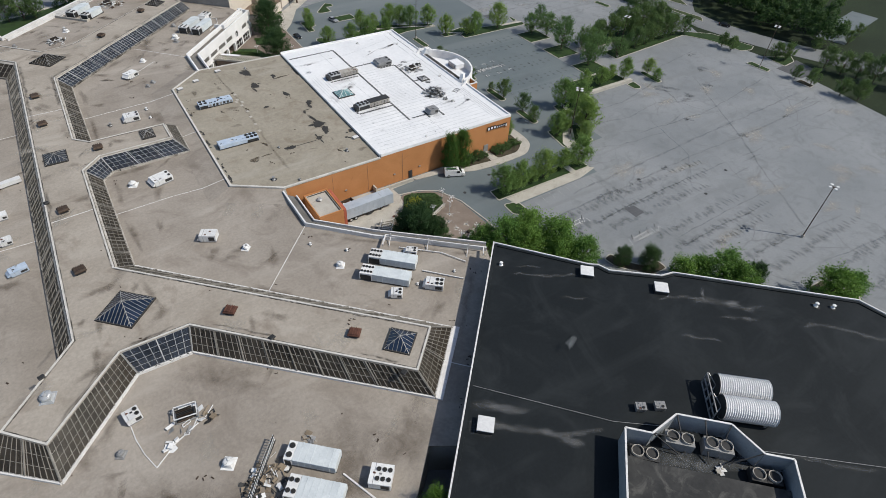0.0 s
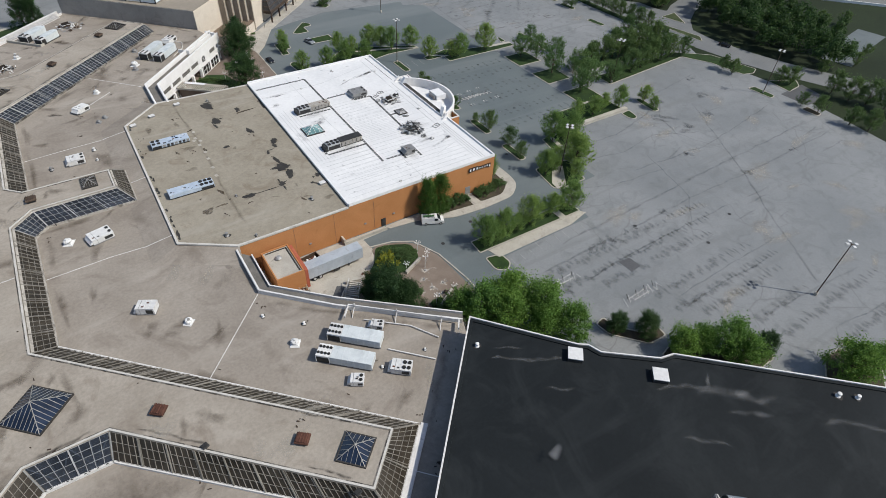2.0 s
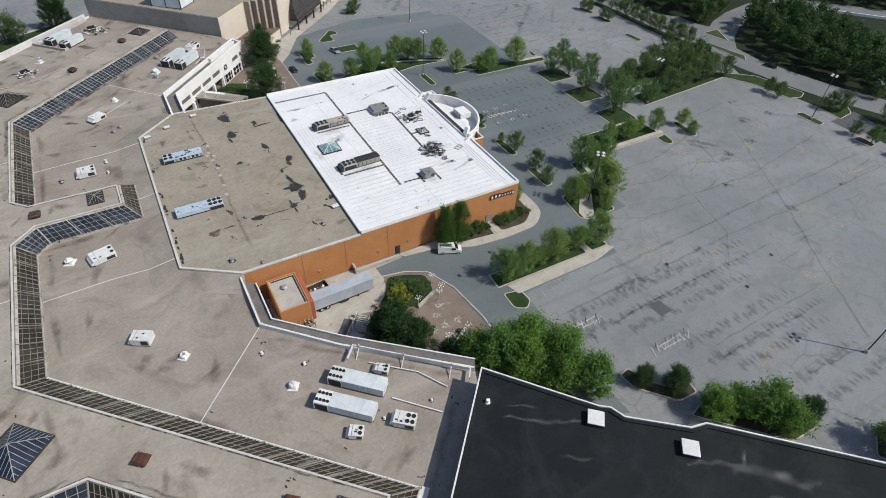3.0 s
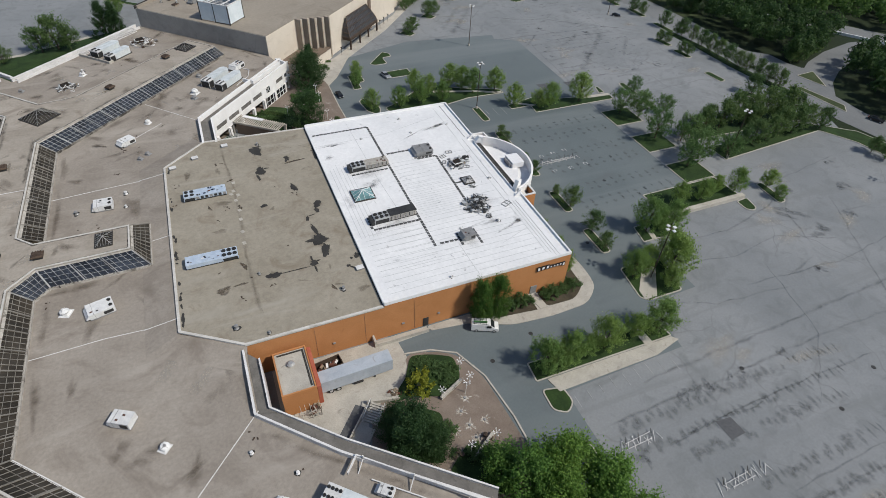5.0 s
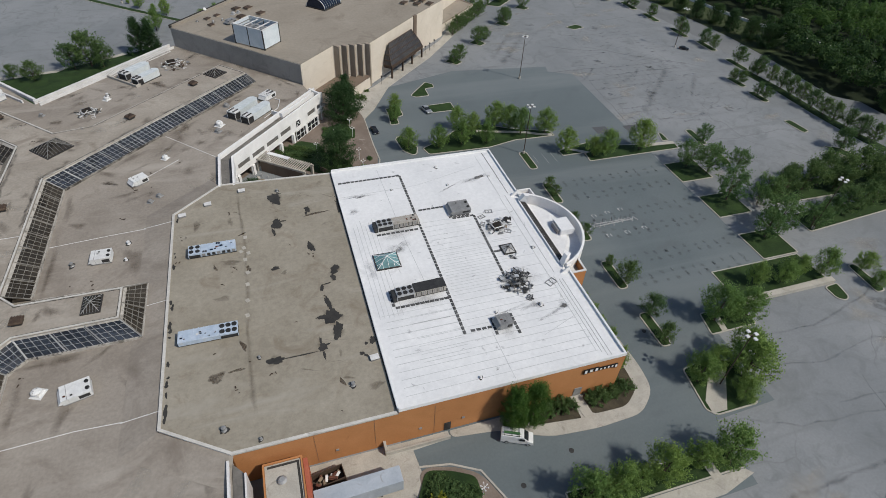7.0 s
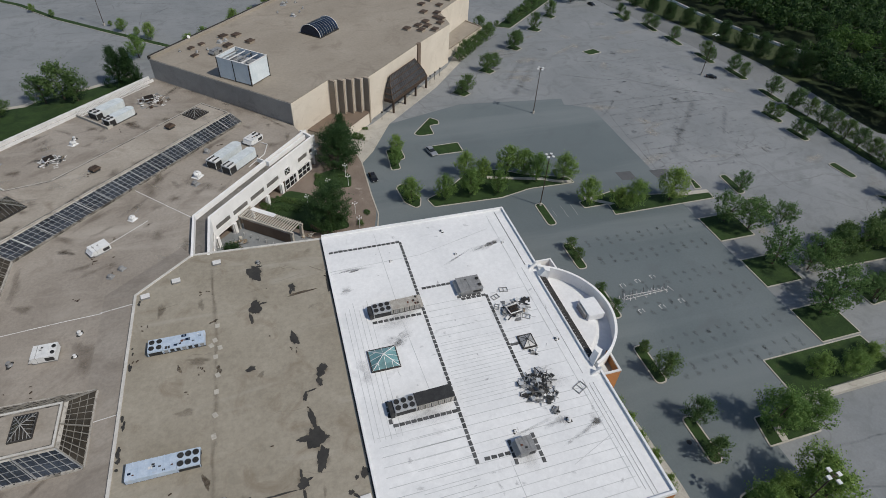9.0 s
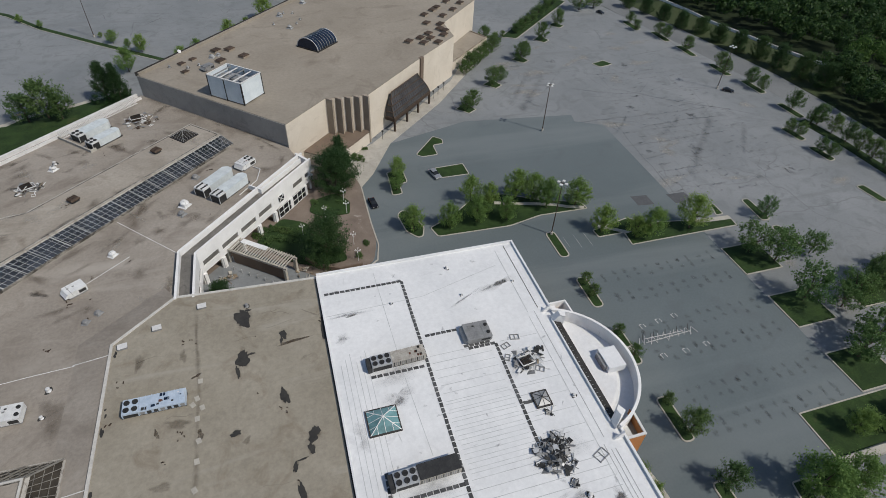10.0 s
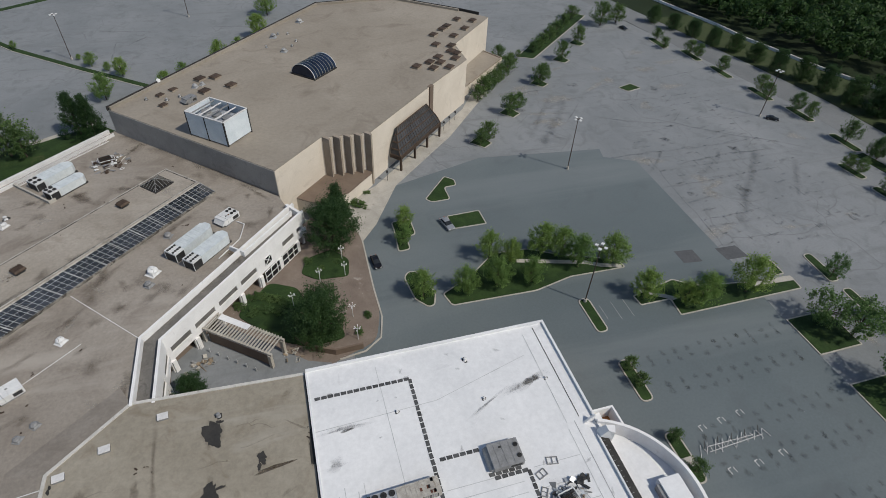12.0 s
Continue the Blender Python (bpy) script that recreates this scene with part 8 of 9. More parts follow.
for x, y, r in ((94.4, 105.6, 1.5), (94.2, 109.4, 1.6), (94.0, 113.0, 1.5), (94.1, 116.4, 1.6), (94.0, 119.6, 1.4)):
    tree("lot", x, y, r, 2.1, "slender green tree close to the orange wall", group="slender wall trees")
for x, y, r in ((48.4, 79.0, 4.2), (46.6, 82.2, 2.8), (51.2, 76.4, 3.0)):
    tree("dark", x, y, r, 1.15, "large dark green tree on the plaza", group="plaza trees")
tree("yellow", 53.6, 89.0, 2.6, 1.25, "rounded yellow-green bush on the plaza", "bush")
for x, y, r in ((57.8, 91.6, 2.2), (60.0, 90.6, 1.8), (55.6, 93.2, 1.8), (58.6, 88.4, 1.5), (55.4, 79.6, 1.6), (57.6, 74.4, 1.8), (59.4, 73.2, 1.6)):
    tree("shrub", x, y, r, 0.6, "low clipped green hedge shrub", "shrub", "plaza shrubs")
for x, y, r in ((62.8, 66.4, 5.0), (69.0, 66.4, 4.8), (73.0, 60.2, 5.0), (75.0, 54.2, 4.0), (66.0, 62.6, 4.6), (70.4, 57.0, 4.2), (59.6, 69.4, 3.6)):
    tree("bright", x, y, r, 1.05, "large bright green tree beside the dark-roofed store", group="bright trees beside the store")
for x, y, r in ((84.0, 50.6, 2.2), (88.6, 47.0, 2.6)):
    tree("dark", x, y, r, 0.95, "round dark green shrub tree on a kerbed bed", group="round shrub trees")
for x, y, r in ((90.2, 40.0, 3.4), (94.2, 38.8, 3.2), (98.0, 36.0, 4.4), (98.6, 32.2, 3.6), (113.0, 20.0, 4.6), (117.4, 18.6, 3.6)):
    tree("bright", x, y, r, 1.05, "large bright green tree beside the dark-roofed store", group="bright trees beside the store")
tree("bright", 18.9, 25.6, 2.2, 2.6, "tall green tree in the gap between two buildings")
tree("dark", 104.4, 31.6, 2.3, 1.1, "round dark green shrub tree on a kerbed bed", group="round shrub trees")
for x, y, r in ((109.4, 242.8, 2.7), (106.5, 240.8, 2.1), (121.2, 255.6, 2.9), (125.0, 258.5, 2.4), (138.5, 273.0, 3.0), (141.6, 276.2, 2.4), (154.9, 290.0, 2.9), (168.2, 303.4, 3.1)):
    tree("shade", x, y, r, 1.15, "dark green lot tree on a triangular island", group="lot edge trees")
for x, y, r in ((147.6, 299.0, 2.4), (150.4, 301.6, 2.8), (154.6, 305.6, 2.8), (159.4, 310, 2.9), (164.6, 315.2, 3.2), (171, 322, 3.2), (178.1, 329.0, 3.6)):
    tree("shade", x, y, r, 0.75, "dense dark green hedge tree on the verge", group="hedge trees")
for x, y, r in ((186.6, 319.1, 4.6), (194.5, 320.4, 4.0), (123.6, 275.2, 2.9), (131.5, 284.4, 2.9), (117.6, 269.6, 2.9), (127, 279.4, 2.8), (134, 288, 2.6), (131.5, 293.5, 2.8), (120.5, 272.4, 2.6), (114.4, 266.2, 2.4), (140.2, 295.8, 1.4)):
    tree("shade", x, y, r, 1.0, "dark green tree beside the cream store", group="trees beside the cream store")
for x, y, r in ((201.4, 300.2, 2.2), (199.4, 292.0, 2.1), (205.8, 284.6, 2.7), (206.8, 281.0, 2.5), (208.2, 268.6, 2.8), (211.2, 252.0, 2.7), (209.0, 246.6, 2.5), (212.5, 237.4, 3.0), (213.1, 232.0, 2.5), (213.3, 217.6, 3.1)):
    tree("shade", x, y, r * 0.98, 1.1, "small dark green tree along the lot's edge", group="lot edge trees")
# dark leaf colour here also carries the shade on these crowns
for x, y, r in ((211, 318, 3.0), (214.6, 309, 3.0), (218.1, 300.4, 3.2), (220.6, 290.7, 3.2), (224.8, 283.2, 3.2), (226.7, 273.8, 3.3), (228.4, 264.2, 3.4), (231.7, 255.9, 3.6), (233.2, 247.2, 3.8), (235.2, 237.7, 4.0), (236.4, 228.4, 4.2)):
    tree("dark", x, y, r * 0.98, 0.95, "dark green roadside tree", group="roadside trees")
for x, y, r in ((209.0, 117.0, 1.9), (209.4, 113.0, 1.9), (217.4, 99.6, 2.2), (220.4, 97.0, 2.4), (209.0, 86.0, 1.8), (209.4, 80.4, 2.2), (226.9, 85.7, 3.0), (227.4, 79.7, 3.2), (210.6, 70.6, 2.4), (212.2, 65.4, 2.6), (229.6, 75.1, 3.4), (231.4, 70.0, 3.4), (232.6, 63.6, 3.4), (202.6, 158.0, 2.8), (239.8, 96.4, 2.0),
                (212.2, 208.0, 2.0), (214.3, 207.6, 2.6), (215.1, 202.2, 2.2), (214.6, 196.4, 2.4), (214.2, 191.2, 2.4), (214.3, 186.6, 2.3), (214.0, 181.5, 2.4), (214.6, 177.0, 2.3), (214.3, 172.8, 2.4), (215.0, 167.8, 2.3), (215.4, 163.2, 2.6), (216.2, 159.0, 2.4), (201.4, 205.8, 1.7), (202.8, 203.0, 1.9), (202.0, 193.8, 1.7), (202.6, 190.6, 1.8)):
    tree("shade", x, y, r * 1.2, 1.15, "dark green roadside tree", group="roadside trees")
for x, y, r in ((168.0, 143.6, 3.6), (174.5, 143.8, 4.2), (180.4, 144.6, 4.4), (186.6, 143.4, 4.4), (192.6, 144.2, 4.6), (199.4, 142.6, 4.6), (204.4, 142.0, 3.6), (171, 146.4, 3), (183.5, 142, 3.4), (196, 141.6, 3.4), (177, 132.6, 3.6), (183.2, 133.2, 3.8), (189.0, 134.0, 3.8), (194.6, 133.8, 3.8),
                (200.0, 134.2, 3.6), (205.6, 132.6, 3.2), (168.0, 131.8, 2.4), (172.6, 132.4, 2.8)):
    tree("shade", x, y, r * 0.97, 1.2, "dense green tree on the broad verge", group="verge trees")
for x, y, r in ((-14.8, 263.4, 6.0), (-19.6, 262.0, 4.4), (-11.0, 262.0, 4.2), (-30.5, 256.0, 3.4), (-37.0, 258.4, 2.6)):
    tree("shade", x, y, r, 0.95, "large broad green tree on the lawn", group="lawn trees")
for x, y, r in ((3.8, 291.6, 3.4), (6.4, 308.0, 2.6), (1.4, 313.2, 1.4), (-4.2, 318.0, 2.2), (-9.1, 324.4, 0.9), (-31.8, 338.5, 1.2), (-40, 345, 1.4), (20.7, 295.6, 2.6), (25.9, 301.5, 2.6), (36.8, 313.2, 3.2), (50.2, 333.2, 3.6), (54.6, 356.4, 4.2), (43.0, 321.0, 2.4)):
    tree("lot", x, y, r, 1.1, "green tree beside the rear lot", group="rear lot trees")
for x, y, r, h in ((0.4, 270.6, 4.8, 1.0), (4.4, 268.6, 4.4, 1.0), (62.8, 214.4, 4.0, 1.05)):
    tree("conifer", x, y, r, h, "dense dark green conifer", group="conifers")
for x, y, r, h in ((55.0, 183.4, 5.0, 1.02), (60.8, 208.0, 5.0, 0.94)):
    tree("dark", x, y, r, h, "dense dark green tree in the entrance court", group="court trees")
tree("dark", 33.0, 175.6, 2.4, 0.9, "dark green bushy tree in the service court", group="court trees")
for x, y, r in ((40.6, 194.2, 1.3), (42.0, 195.6, 1.3), (43.8, 196.0, 1.3), (45.6, 195.4, 1.3), (47.2, 194.4, 1.3), (48.8, 193.2, 1.3), (50.2, 192.2, 1.2), (48.0, 190.6, 1.2), (45.6, 191.8, 1.4), (43.0, 191.8, 1.4), (54.6, 203.8, 1.2), (57.0, 200.8, 1.0), (60.6, 202.4, 1.0), (61.4, 206.0, 1.2), (61.8, 182.2, 1.0), (64.2, 186.0, 0.9), (68.8, 220.6, 1.6), (67.6, 222.2, 1.4), (71.4, 225.4, 0.9)):
    tree("shrub", x, y, r, 0.65, "low clipped green shrub in a planting bed", "shrub", "court shrubs")

for x, y, r in ((262, 99.5, 2.6), (268, 101, 2.4), (275, 112, 2.8), (259, 94, 2.4), (283, 121, 2.8), (289, 126, 2.6), (296, 119, 3.0), (272, 97, 2.2)):
    tree("shade", x, y, r, 1.1, "green tree beside the side lot", group="side lot trees")

for x, y, r in ((237.6, 172.8, 2.6), (241.4, 172.6, 3.0), (245.8, 174.4, 3.2), (250.4, 176.0, 3.2), (255.0, 177.4, 3.0), (239.4, 176.4, 2.6)):
    tree("shade", x, y, r, 1.1, "green tree at the edge of the exit road", group="exit road trees")

# far woods, one mass of foliage
rnd = random.Random(5)
bx = np.array([p[0] for p in BARRIER][::-1])
by = np.array([p[1] for p in BARRIER][::-1])
GROVE = [(248, 159), (240.7, 148.6), (237, 136), (236, 128), (237.6, 117.4), (239.4, 102), (240.5, 95), (248, 94), (257, 101), (267, 105.5), (274.5, 119.5), (280, 136), (282, 158), (274, 165.5), (258, 163)]
COPSE = [(233.5, 171), (240, 170), (248, 174), (262, 179), (272, 182), (276, 192), (246, 186), (236, 182)]
spots = []
for _ in range(16000):
    x, y = rnd.uniform(226, 480), rnd.uniform(40, 430)
    edge = float(np.interp(y, by, bx))
    front = float(np.interp(y, (183, 190, 203, 225, 236), (236, 232, 231, 235, 240)))
    far = edge + (18 if y < 200 else 4.0) < x < edge + 185
    wood = inside(GROVE, x, y) or inside(COPSE, x, y)
    belt = 184 < y < 236 and front + 1 < x < edge - 6
    if not (far or wood or belt) or (far and y < 200 and x > 440):
        continue
    if any((x - a) ** 2 + (y - b) ** 2 < (12 if wood or belt else 17) for a, b in spots):
        continue
    spots.append((x, y))
for name, mat, label, group_far in (("woods", "leaf_woods", "dense dark green woods beyond the ring road", False), ("far_woods", "leaf_far", "mid-green woods beyond the highway", True)):
    verts, faces = [], []
    for x, y in spots:
        if (y < 245 and x > float(np.interp(y, by, bx)) + 4) != group_far:
            continue
        near = x < 300 and y < 260
        r, h = rnd.uniform(2.6, 4.8), rnd.uniform(8.0, 13.0)
        lobes = [(rnd.uniform(0, 6.28), rnd.uniform(0.35, 0.95), rnd.uniform(0.4, 0.6)) for _ in range(7)] + [(0.0, 1.0, 0.62)]
        for a, t, q in lobes:
            cx, cy, cz = x + r * (1 - t) * 0.9 * math.cos(a), y + r * (1 - t) * 0.9 * math.sin(a), h * (0.3 + 0.55 * t)
            for _ in range(46 if near else 20):
                d = Vector((rnd.gauss(0, 1), rnd.gauss(0, 1), rnd.gauss(0.35, 1))).normalized()
                c = Vector((cx, cy, cz)) + Vector((d.x, d.y, d.z * 0.8)) * r * q * rnd.uniform(0.75, 1.05)
                leaf_cards(verts, faces, c, 0.42 if near else 0.7, (d + Vector((rnd.gauss(0, .35), rnd.gauss(0, .35), rnd.gauss(0, .35)))).normalized(), rnd)
    me = bpy.data.meshes.new(name)
    me.from_pydata(verts, [], faces)
    me.materials.append(MATS[mat])
    tagged(new(name, me), label, "woods", kind="stuff")

# ---- lamp posts ----


def lamp_post(x, y, h=15.2, label="tall dark parking lot lamp post with four white heads"):
    ob = thing("lamp_post", pose(x, y, 0, 0, 0, (x * 13) % 90), label, "lamp post", "parking lot lamps")
    bm = bmesh.new()
    cyl(bm, 0, 0, 0, 0.8, 0.35, n=12)
    part("base", bm, "concrete", ob)
    bm = bmesh.new()
    cyl(bm, 0, 0, 0.8, h - 0.3, 0.13, 0.08, 10)
    part("pole", bm, "metal_brown", ob)
    for k in range(4):
        a = k * 90
        bm = bmesh.new()
        bar(bm, (0, 0, h - 0.35), Vector((math.cos(radians(a)), math.sin(radians(a)), 0)) * 0.7 + Vector((0, 0, h - 0.3)), 0.1)
        part("arm", bm, "metal_brown", ob)
        bm = bmesh.new()
        box(bm, 0.55, 1.2, -0.3, 0.3, h - 0.42, h - 0.2, pose(0, 0, 0, 0, 0, a), 0.04)
        hd = part("lamp_head", bm, "metal_white", ob)
    return ob


for x, y in ((129.0, 34.6), (125.3, 223.8), (198.6, 237.0), (107.2, 178.6), (205.8, 98.0), (164.4, 129.4), (110.8, 96.8), (-11.7, 325.6), (24.3, 360.4)):
    lamp_post(x, y)

# ---- vehicles ----


def hull(bm, profile, half, z_in=0.0, m=None):
    """A body lofted from side profile points (x, z) across the width, tucked in towards the top."""
    zs = [z for _, z in profile]
    lo, hi = min(zs), max(zs)
    cols = []
    for s, k in ((-1, 1.0), (-0.86, 1.06), (0.86, 1.06), (1, 1.0)):
        row = []
        for x, z in profile:
            t = (z - lo) / (hi - lo)
            w = half * (1 - z_in * max(0, t - 0.5) * 2)
            zz = z if abs(s) == 0.86 else z - (0.06 if z > lo + 0.1 else 0)
            row.append(bm.verts.new((x, s * w, zz)))
        cols.append(row)
    n = len(profile)
    for p, q in zip(cols, cols[1:]):
        for i in range(n):
            bm.faces.new((p[i], p[(i + 1) % n], q[(i + 1) % n], q[i]))
    for r in (cols[0], cols[-1]):
        f = bm.faces.new(r)
        f.normal_update()
        bmesh.ops.triangulate(bm, faces=[f])
    bmesh.ops.recalc_face_normals(bm, faces=bm.faces[:])


def wheel(parent, x, y, r):
    bm = bmesh.new()
    cyl(bm, 0, 0, -0.11, 0.11, r, n=18, m=pose(x, y, r, 90, 0, 0))
    w = part("wheel", bm, "rubber", parent)
    bm = bmesh.new()
    cyl(bm, 0, 0, -0.12, 0.12, r * 0.6, n=14, m=pose(x, y, r, 90, 0, 0))
    part("rim", bm, "metal_galv", w)


def car(x, y, rz, mat, label, size=1.0):
    ob = thing("car", pose(x, y, 0.03, 0, 0, rz) @ Matrix.Scale(size, 4), label, "car")
    bm = bmesh.new()
    hull(bm, [(-2.3, 0.35), (-2.35, 0.75), (-2.1, 0.95), (1.1, 0.95), (2.15, 0.8), (2.3, 0.5), (2.2, 0.3), (-2.2, 0.28)], 0.9)
    part("body", bm, mat, ob)
    bm = bmesh.new()
    hull(bm, [(-1.9, 0.94), (-1.35, 1.38), (0.1, 1.42), (1.0, 0.94)], 0.78, 0.15)
    part("cabin_glass", bm, "glass_window", ob)
    bm = bmesh.new()
    hull(bm, [(-1.35, 1.38), (-1.2, 1.44), (0.0, 1.46), (0.1, 1.41)], 0.68, 0.05)
    part("roof", bm, mat, ob)
    for wx in (-1.4, 1.4):
        for wy in (-0.82, 0.82):
            wheel(ob, wx, wy, 0.33)
    for wy in (-0.6, 0.6):
        bm = bmesh.new()
        box(bm, 2.2, 2.3, wy - 0.18, wy + 0.18, 0.58, 0.72)
        part("headlight", bm, "metal_white", ob)
        bm = bmesh.new()
        box(bm, -2.38, -2.3, wy - 0.18, wy + 0.18, 0.66, 0.8)
        part("tail_light", bm, "terracotta", ob)
    return ob


car(68.6, 200.0, -84, "car_black", "small black car parked at the court's kerb", 0.88)
car(87.0, 208.6, -76, "car_silver", "dark silver pickup-like car parked beside a grass island")
car(201.0, 234.2, -40, "car_black", "small black car parked far out in the lot", 0.82)
car(194.4, 313.6, -70, "car_black", "small dark car at the far end of the lot", 0.82)
car(228.6, 130.0, -68, "car_black", "dark car on the ring road")
van = thing("van", pose(70.6, 97.4, 0.03, 0, 0, -24), "white cargo van with a green-loaded roof rack beside the kerb", "van")
bm = bmesh.new()
hull(bm, [(-2.7, 0.4), (-2.72, 2.0), (-2.5, 2.1), (0.9, 2.1), (1.75, 1.3), (2.6, 1.12), (2.72, 0.6), (2.6, 0.35)], 0.98, 0.1)
part("body", bm, "metal_white", van)
bm = bmesh.new()
hull(bm, [(1.02, 2.02), (1.06, 2.05), (1.82, 1.36), (1.72, 1.32)], 0.82)
part("windscreen", bm, "glass_window", van)
for s in (-1, 1):
    bm = bmesh.new()
    box(bm, 0.3, 1.2, s * 0.98 - 0.02, s * 0.98 + 0.02, 1.25, 1.85)
    part("side_window", bm, "glass_window", van)
for wx in (-1.7, 1.8):
    for wy in (-0.9, 0.9):
        wheel(van, wx, wy, 0.36)
bm = bmesh.new()
for xx in (-2.2, -1.0, 0.2):
    bar(bm, (xx, -0.85, 2.25), (xx, 0.85, 2.25), 0.06)
for yy in (-0.8, 0.8):
    bar(bm, (-2.4, yy, 2.28), (0.5, yy, 2.28), 0.06)
    for xx in (-2.2, 0.2):
        bar(bm, (xx, yy, 2.08), (xx, yy, 2.26), 0.05)
part("roof_rack", bm, "metal_dark", van)
bm = bmesh.new()
box(bm, -2.3, 0.3, -0.5, -0.1, 2.3, 2.42)
part("ladder", bm, "fabric_green", van)
tr = thing("semi_trailer", pose(37.3, 94.9, 0.06, 0, 0, 1.5), "long pale grey box semi-trailer at the loading dock", "trailer")
bm = bmesh.new()
box(bm, 0, 13.0, -1.28, 1.28, 1.15, 4.0, None, 0.06)
part("box", bm, "trailer_grey", tr)
bm = bmesh.new()
for i in range(13):
    x = 0.5 + i
    box(bm, x - 0.02, x + 0.02, -1.305, 1.305, 1.25, 4.006)
part("ribs", bm, "trailer_grey", tr)["kind"] = "stuff"
bm = bmesh.new()
box(bm, 0.3, 12.6, -0.6, 0.6, 0.85, 1.15)
part("chassis", bm, "metal_dark", tr)
for xx in (1.6, 2.9):
    for yy in (-1.0, 1.0):
        wheel(tr, xx, yy, 0.5)
for yy in (-0.8, 0.8):
    bm = bmesh.new()
    box(bm, 9.6, 9.8, yy - 0.1, yy + 0.1, 0.05, 1.0)
    part("landing_leg", bm, "metal_dark", tr)
bm = bmesh.new()
box(bm, 6.0, 7.4, -1.3, -1.0, 0.5, 1.0)
part("side_box", bm, "metal_dark", tr)
# dumpster, compactor scrap, crates
dmp = thing("dumpster", pose(39.6, 98.8, 0.07, 0, 0, 8), "open rusted brown dumpster filled with scrap", "dumpster")
bm = bmesh.new()
strip(bm, [(-2.5, -1.1), (2.5, -1.1), (2.5, 1.1), (-2.5, 1.1)], 0.12, 0, 1.8, closed=True)
box(bm, -2.5, 2.5, -1.1, 1.1, 0, 0.15)
part("bin", bm, "metal_brown", dmp)
rnd = random.Random(8)
for i in range(14):
    bm = bmesh.new()
    box(bm, -0.4, 0.4, -0.2, 0.2, 0, 0.3, pose(rnd.uniform(-1.9, 1.9), rnd.uniform(-0.7, 0.7), 0.9 + rnd.random() * 0.7, rnd.uniform(-20, 20), rnd.uniform(-20, 20), rnd.uniform(0, 180)))
    part("scrap_piece", bm, rnd.choice(("metal_white", "wood_weathered", "metal_rust")), dmp)
cage = thing("wire_cage", pose(34.7, 91.6, 0.07, 0, 0, 2), "rusted steel cage filled with scrap boards beside the dock", "cage")
for x in (-1.6, 0.0, 1.6):
    for y in (-1.4, 1.4):
        bm = bmesh.new()
        box(bm, x - 0.06, x + 0.06, y - 0.06, y + 0.06, 0, 1.9)
        part("post", bm, "coping_tan", cage)
for y in (-1.4, 1.4):
    for z in (0.3, 0.9, 1.5, 1.9):
        bm = bmesh.new()
        bar(bm, (-1.65, y, z), (1.65, y, z), 0.07)
        part("rail", bm, "coping_tan", cage)
for x in (-1.6, -0.8, 0.0, 1.6):
    bm = bmesh.new()
    bar(bm, (x, -1.4, 1.9), (x, 1.4, 1.9), 0.07)
    part("rail", bm, "coping_tan", cage)
rnd = random.Random(61)
for i in range(34):
    bm = bmesh.new()
    l, w = rnd.uniform(0.3, 0.8), rnd.uniform(0.05, 0.22)
    box(bm, -l, l, -w, w, 0, 0.1, pose(rnd.uniform(0.1, 1.4), rnd.uniform(-1.0, 1.0), rnd.uniform(0.1, 1.5), rnd.uniform(-25, 25), rnd.uniform(-25, 25), rnd.uniform(0, 180)))
    part("scrap_piece", bm, rnd.choice(("wood_weathered", "metal_rust", "concrete", "metal_brown")), cage)
# steps, dark ramp and low walls by the dock
flat("dock_ramp", [(42.1, 90.1), (43.6, 88.9), (39.4, 84.2), (38.0, 85.4)], 0.08, "asphalt_fresh_patch", "dark stained ramp in the loading yard", "ramp")
bm = prism(bmesh.new(), [(41.6, 86.2), (43.9, 84.2), (41.6, 81.6), (39.4, 83.6)], 0.0, 0.35)
tagged(part("dock_slab", bm, "concrete"), "pale concrete landing beside the dark ramp", "landing", kind="structure")
bm = bmesh.new()
strip(bm, [(43.7, 88.7), (39.5, 84.0)], 0.25, 0.05, 0.9)
tagged(part("low_wall", bm, "concrete"), "low pale concrete wall beside the dark ramp", "wall", kind="structure")
st = thing("outdoor_stairs", pose(45.6, 88.2, 0, 0, 0, 229.5), "grey concrete outdoor stairs with white rails", "stairs")
for i in range(8):
    bm = bmesh.new()
    box(bm, i * 0.42, i * 0.42 + 0.36, -1.2, 1.2, 0, 0.2 + 0.13 * (8 - i))
    part("step", bm, "concrete", st)
for yy in (-1.35, 1.35):
    bm = bmesh.new()
    bar(bm, (0, yy, 2.1), (3.4, yy, 1.2), 0.1)
    for i in range(5):
        bar(bm, (i * 0.85, yy, 0), (i * 0.85, yy, 2.1 - i * 0.22), 0.08)
    part("rail", bm, "coping_white", st)
debris(49.2, 89.6, 0.08, 1.2, 14, 62, "small heap of brown broken boards in the yard", ("wood_weathered", "metal_rust", "concrete"))
for pts in ([(56.3, 85.6), (61.2, 87.9)], [(57.4, 73.6), (62.0, 76.4)], [(44.0, 89.6), (49.5, 88.4)]):
    bm = strip(bmesh.new(), pts, 0.5, 0.1, 0.85)
    tagged(part("low_wall", bm, "concrete"), "low pale concrete seat wall on the plaza", "wall", kind="structure")


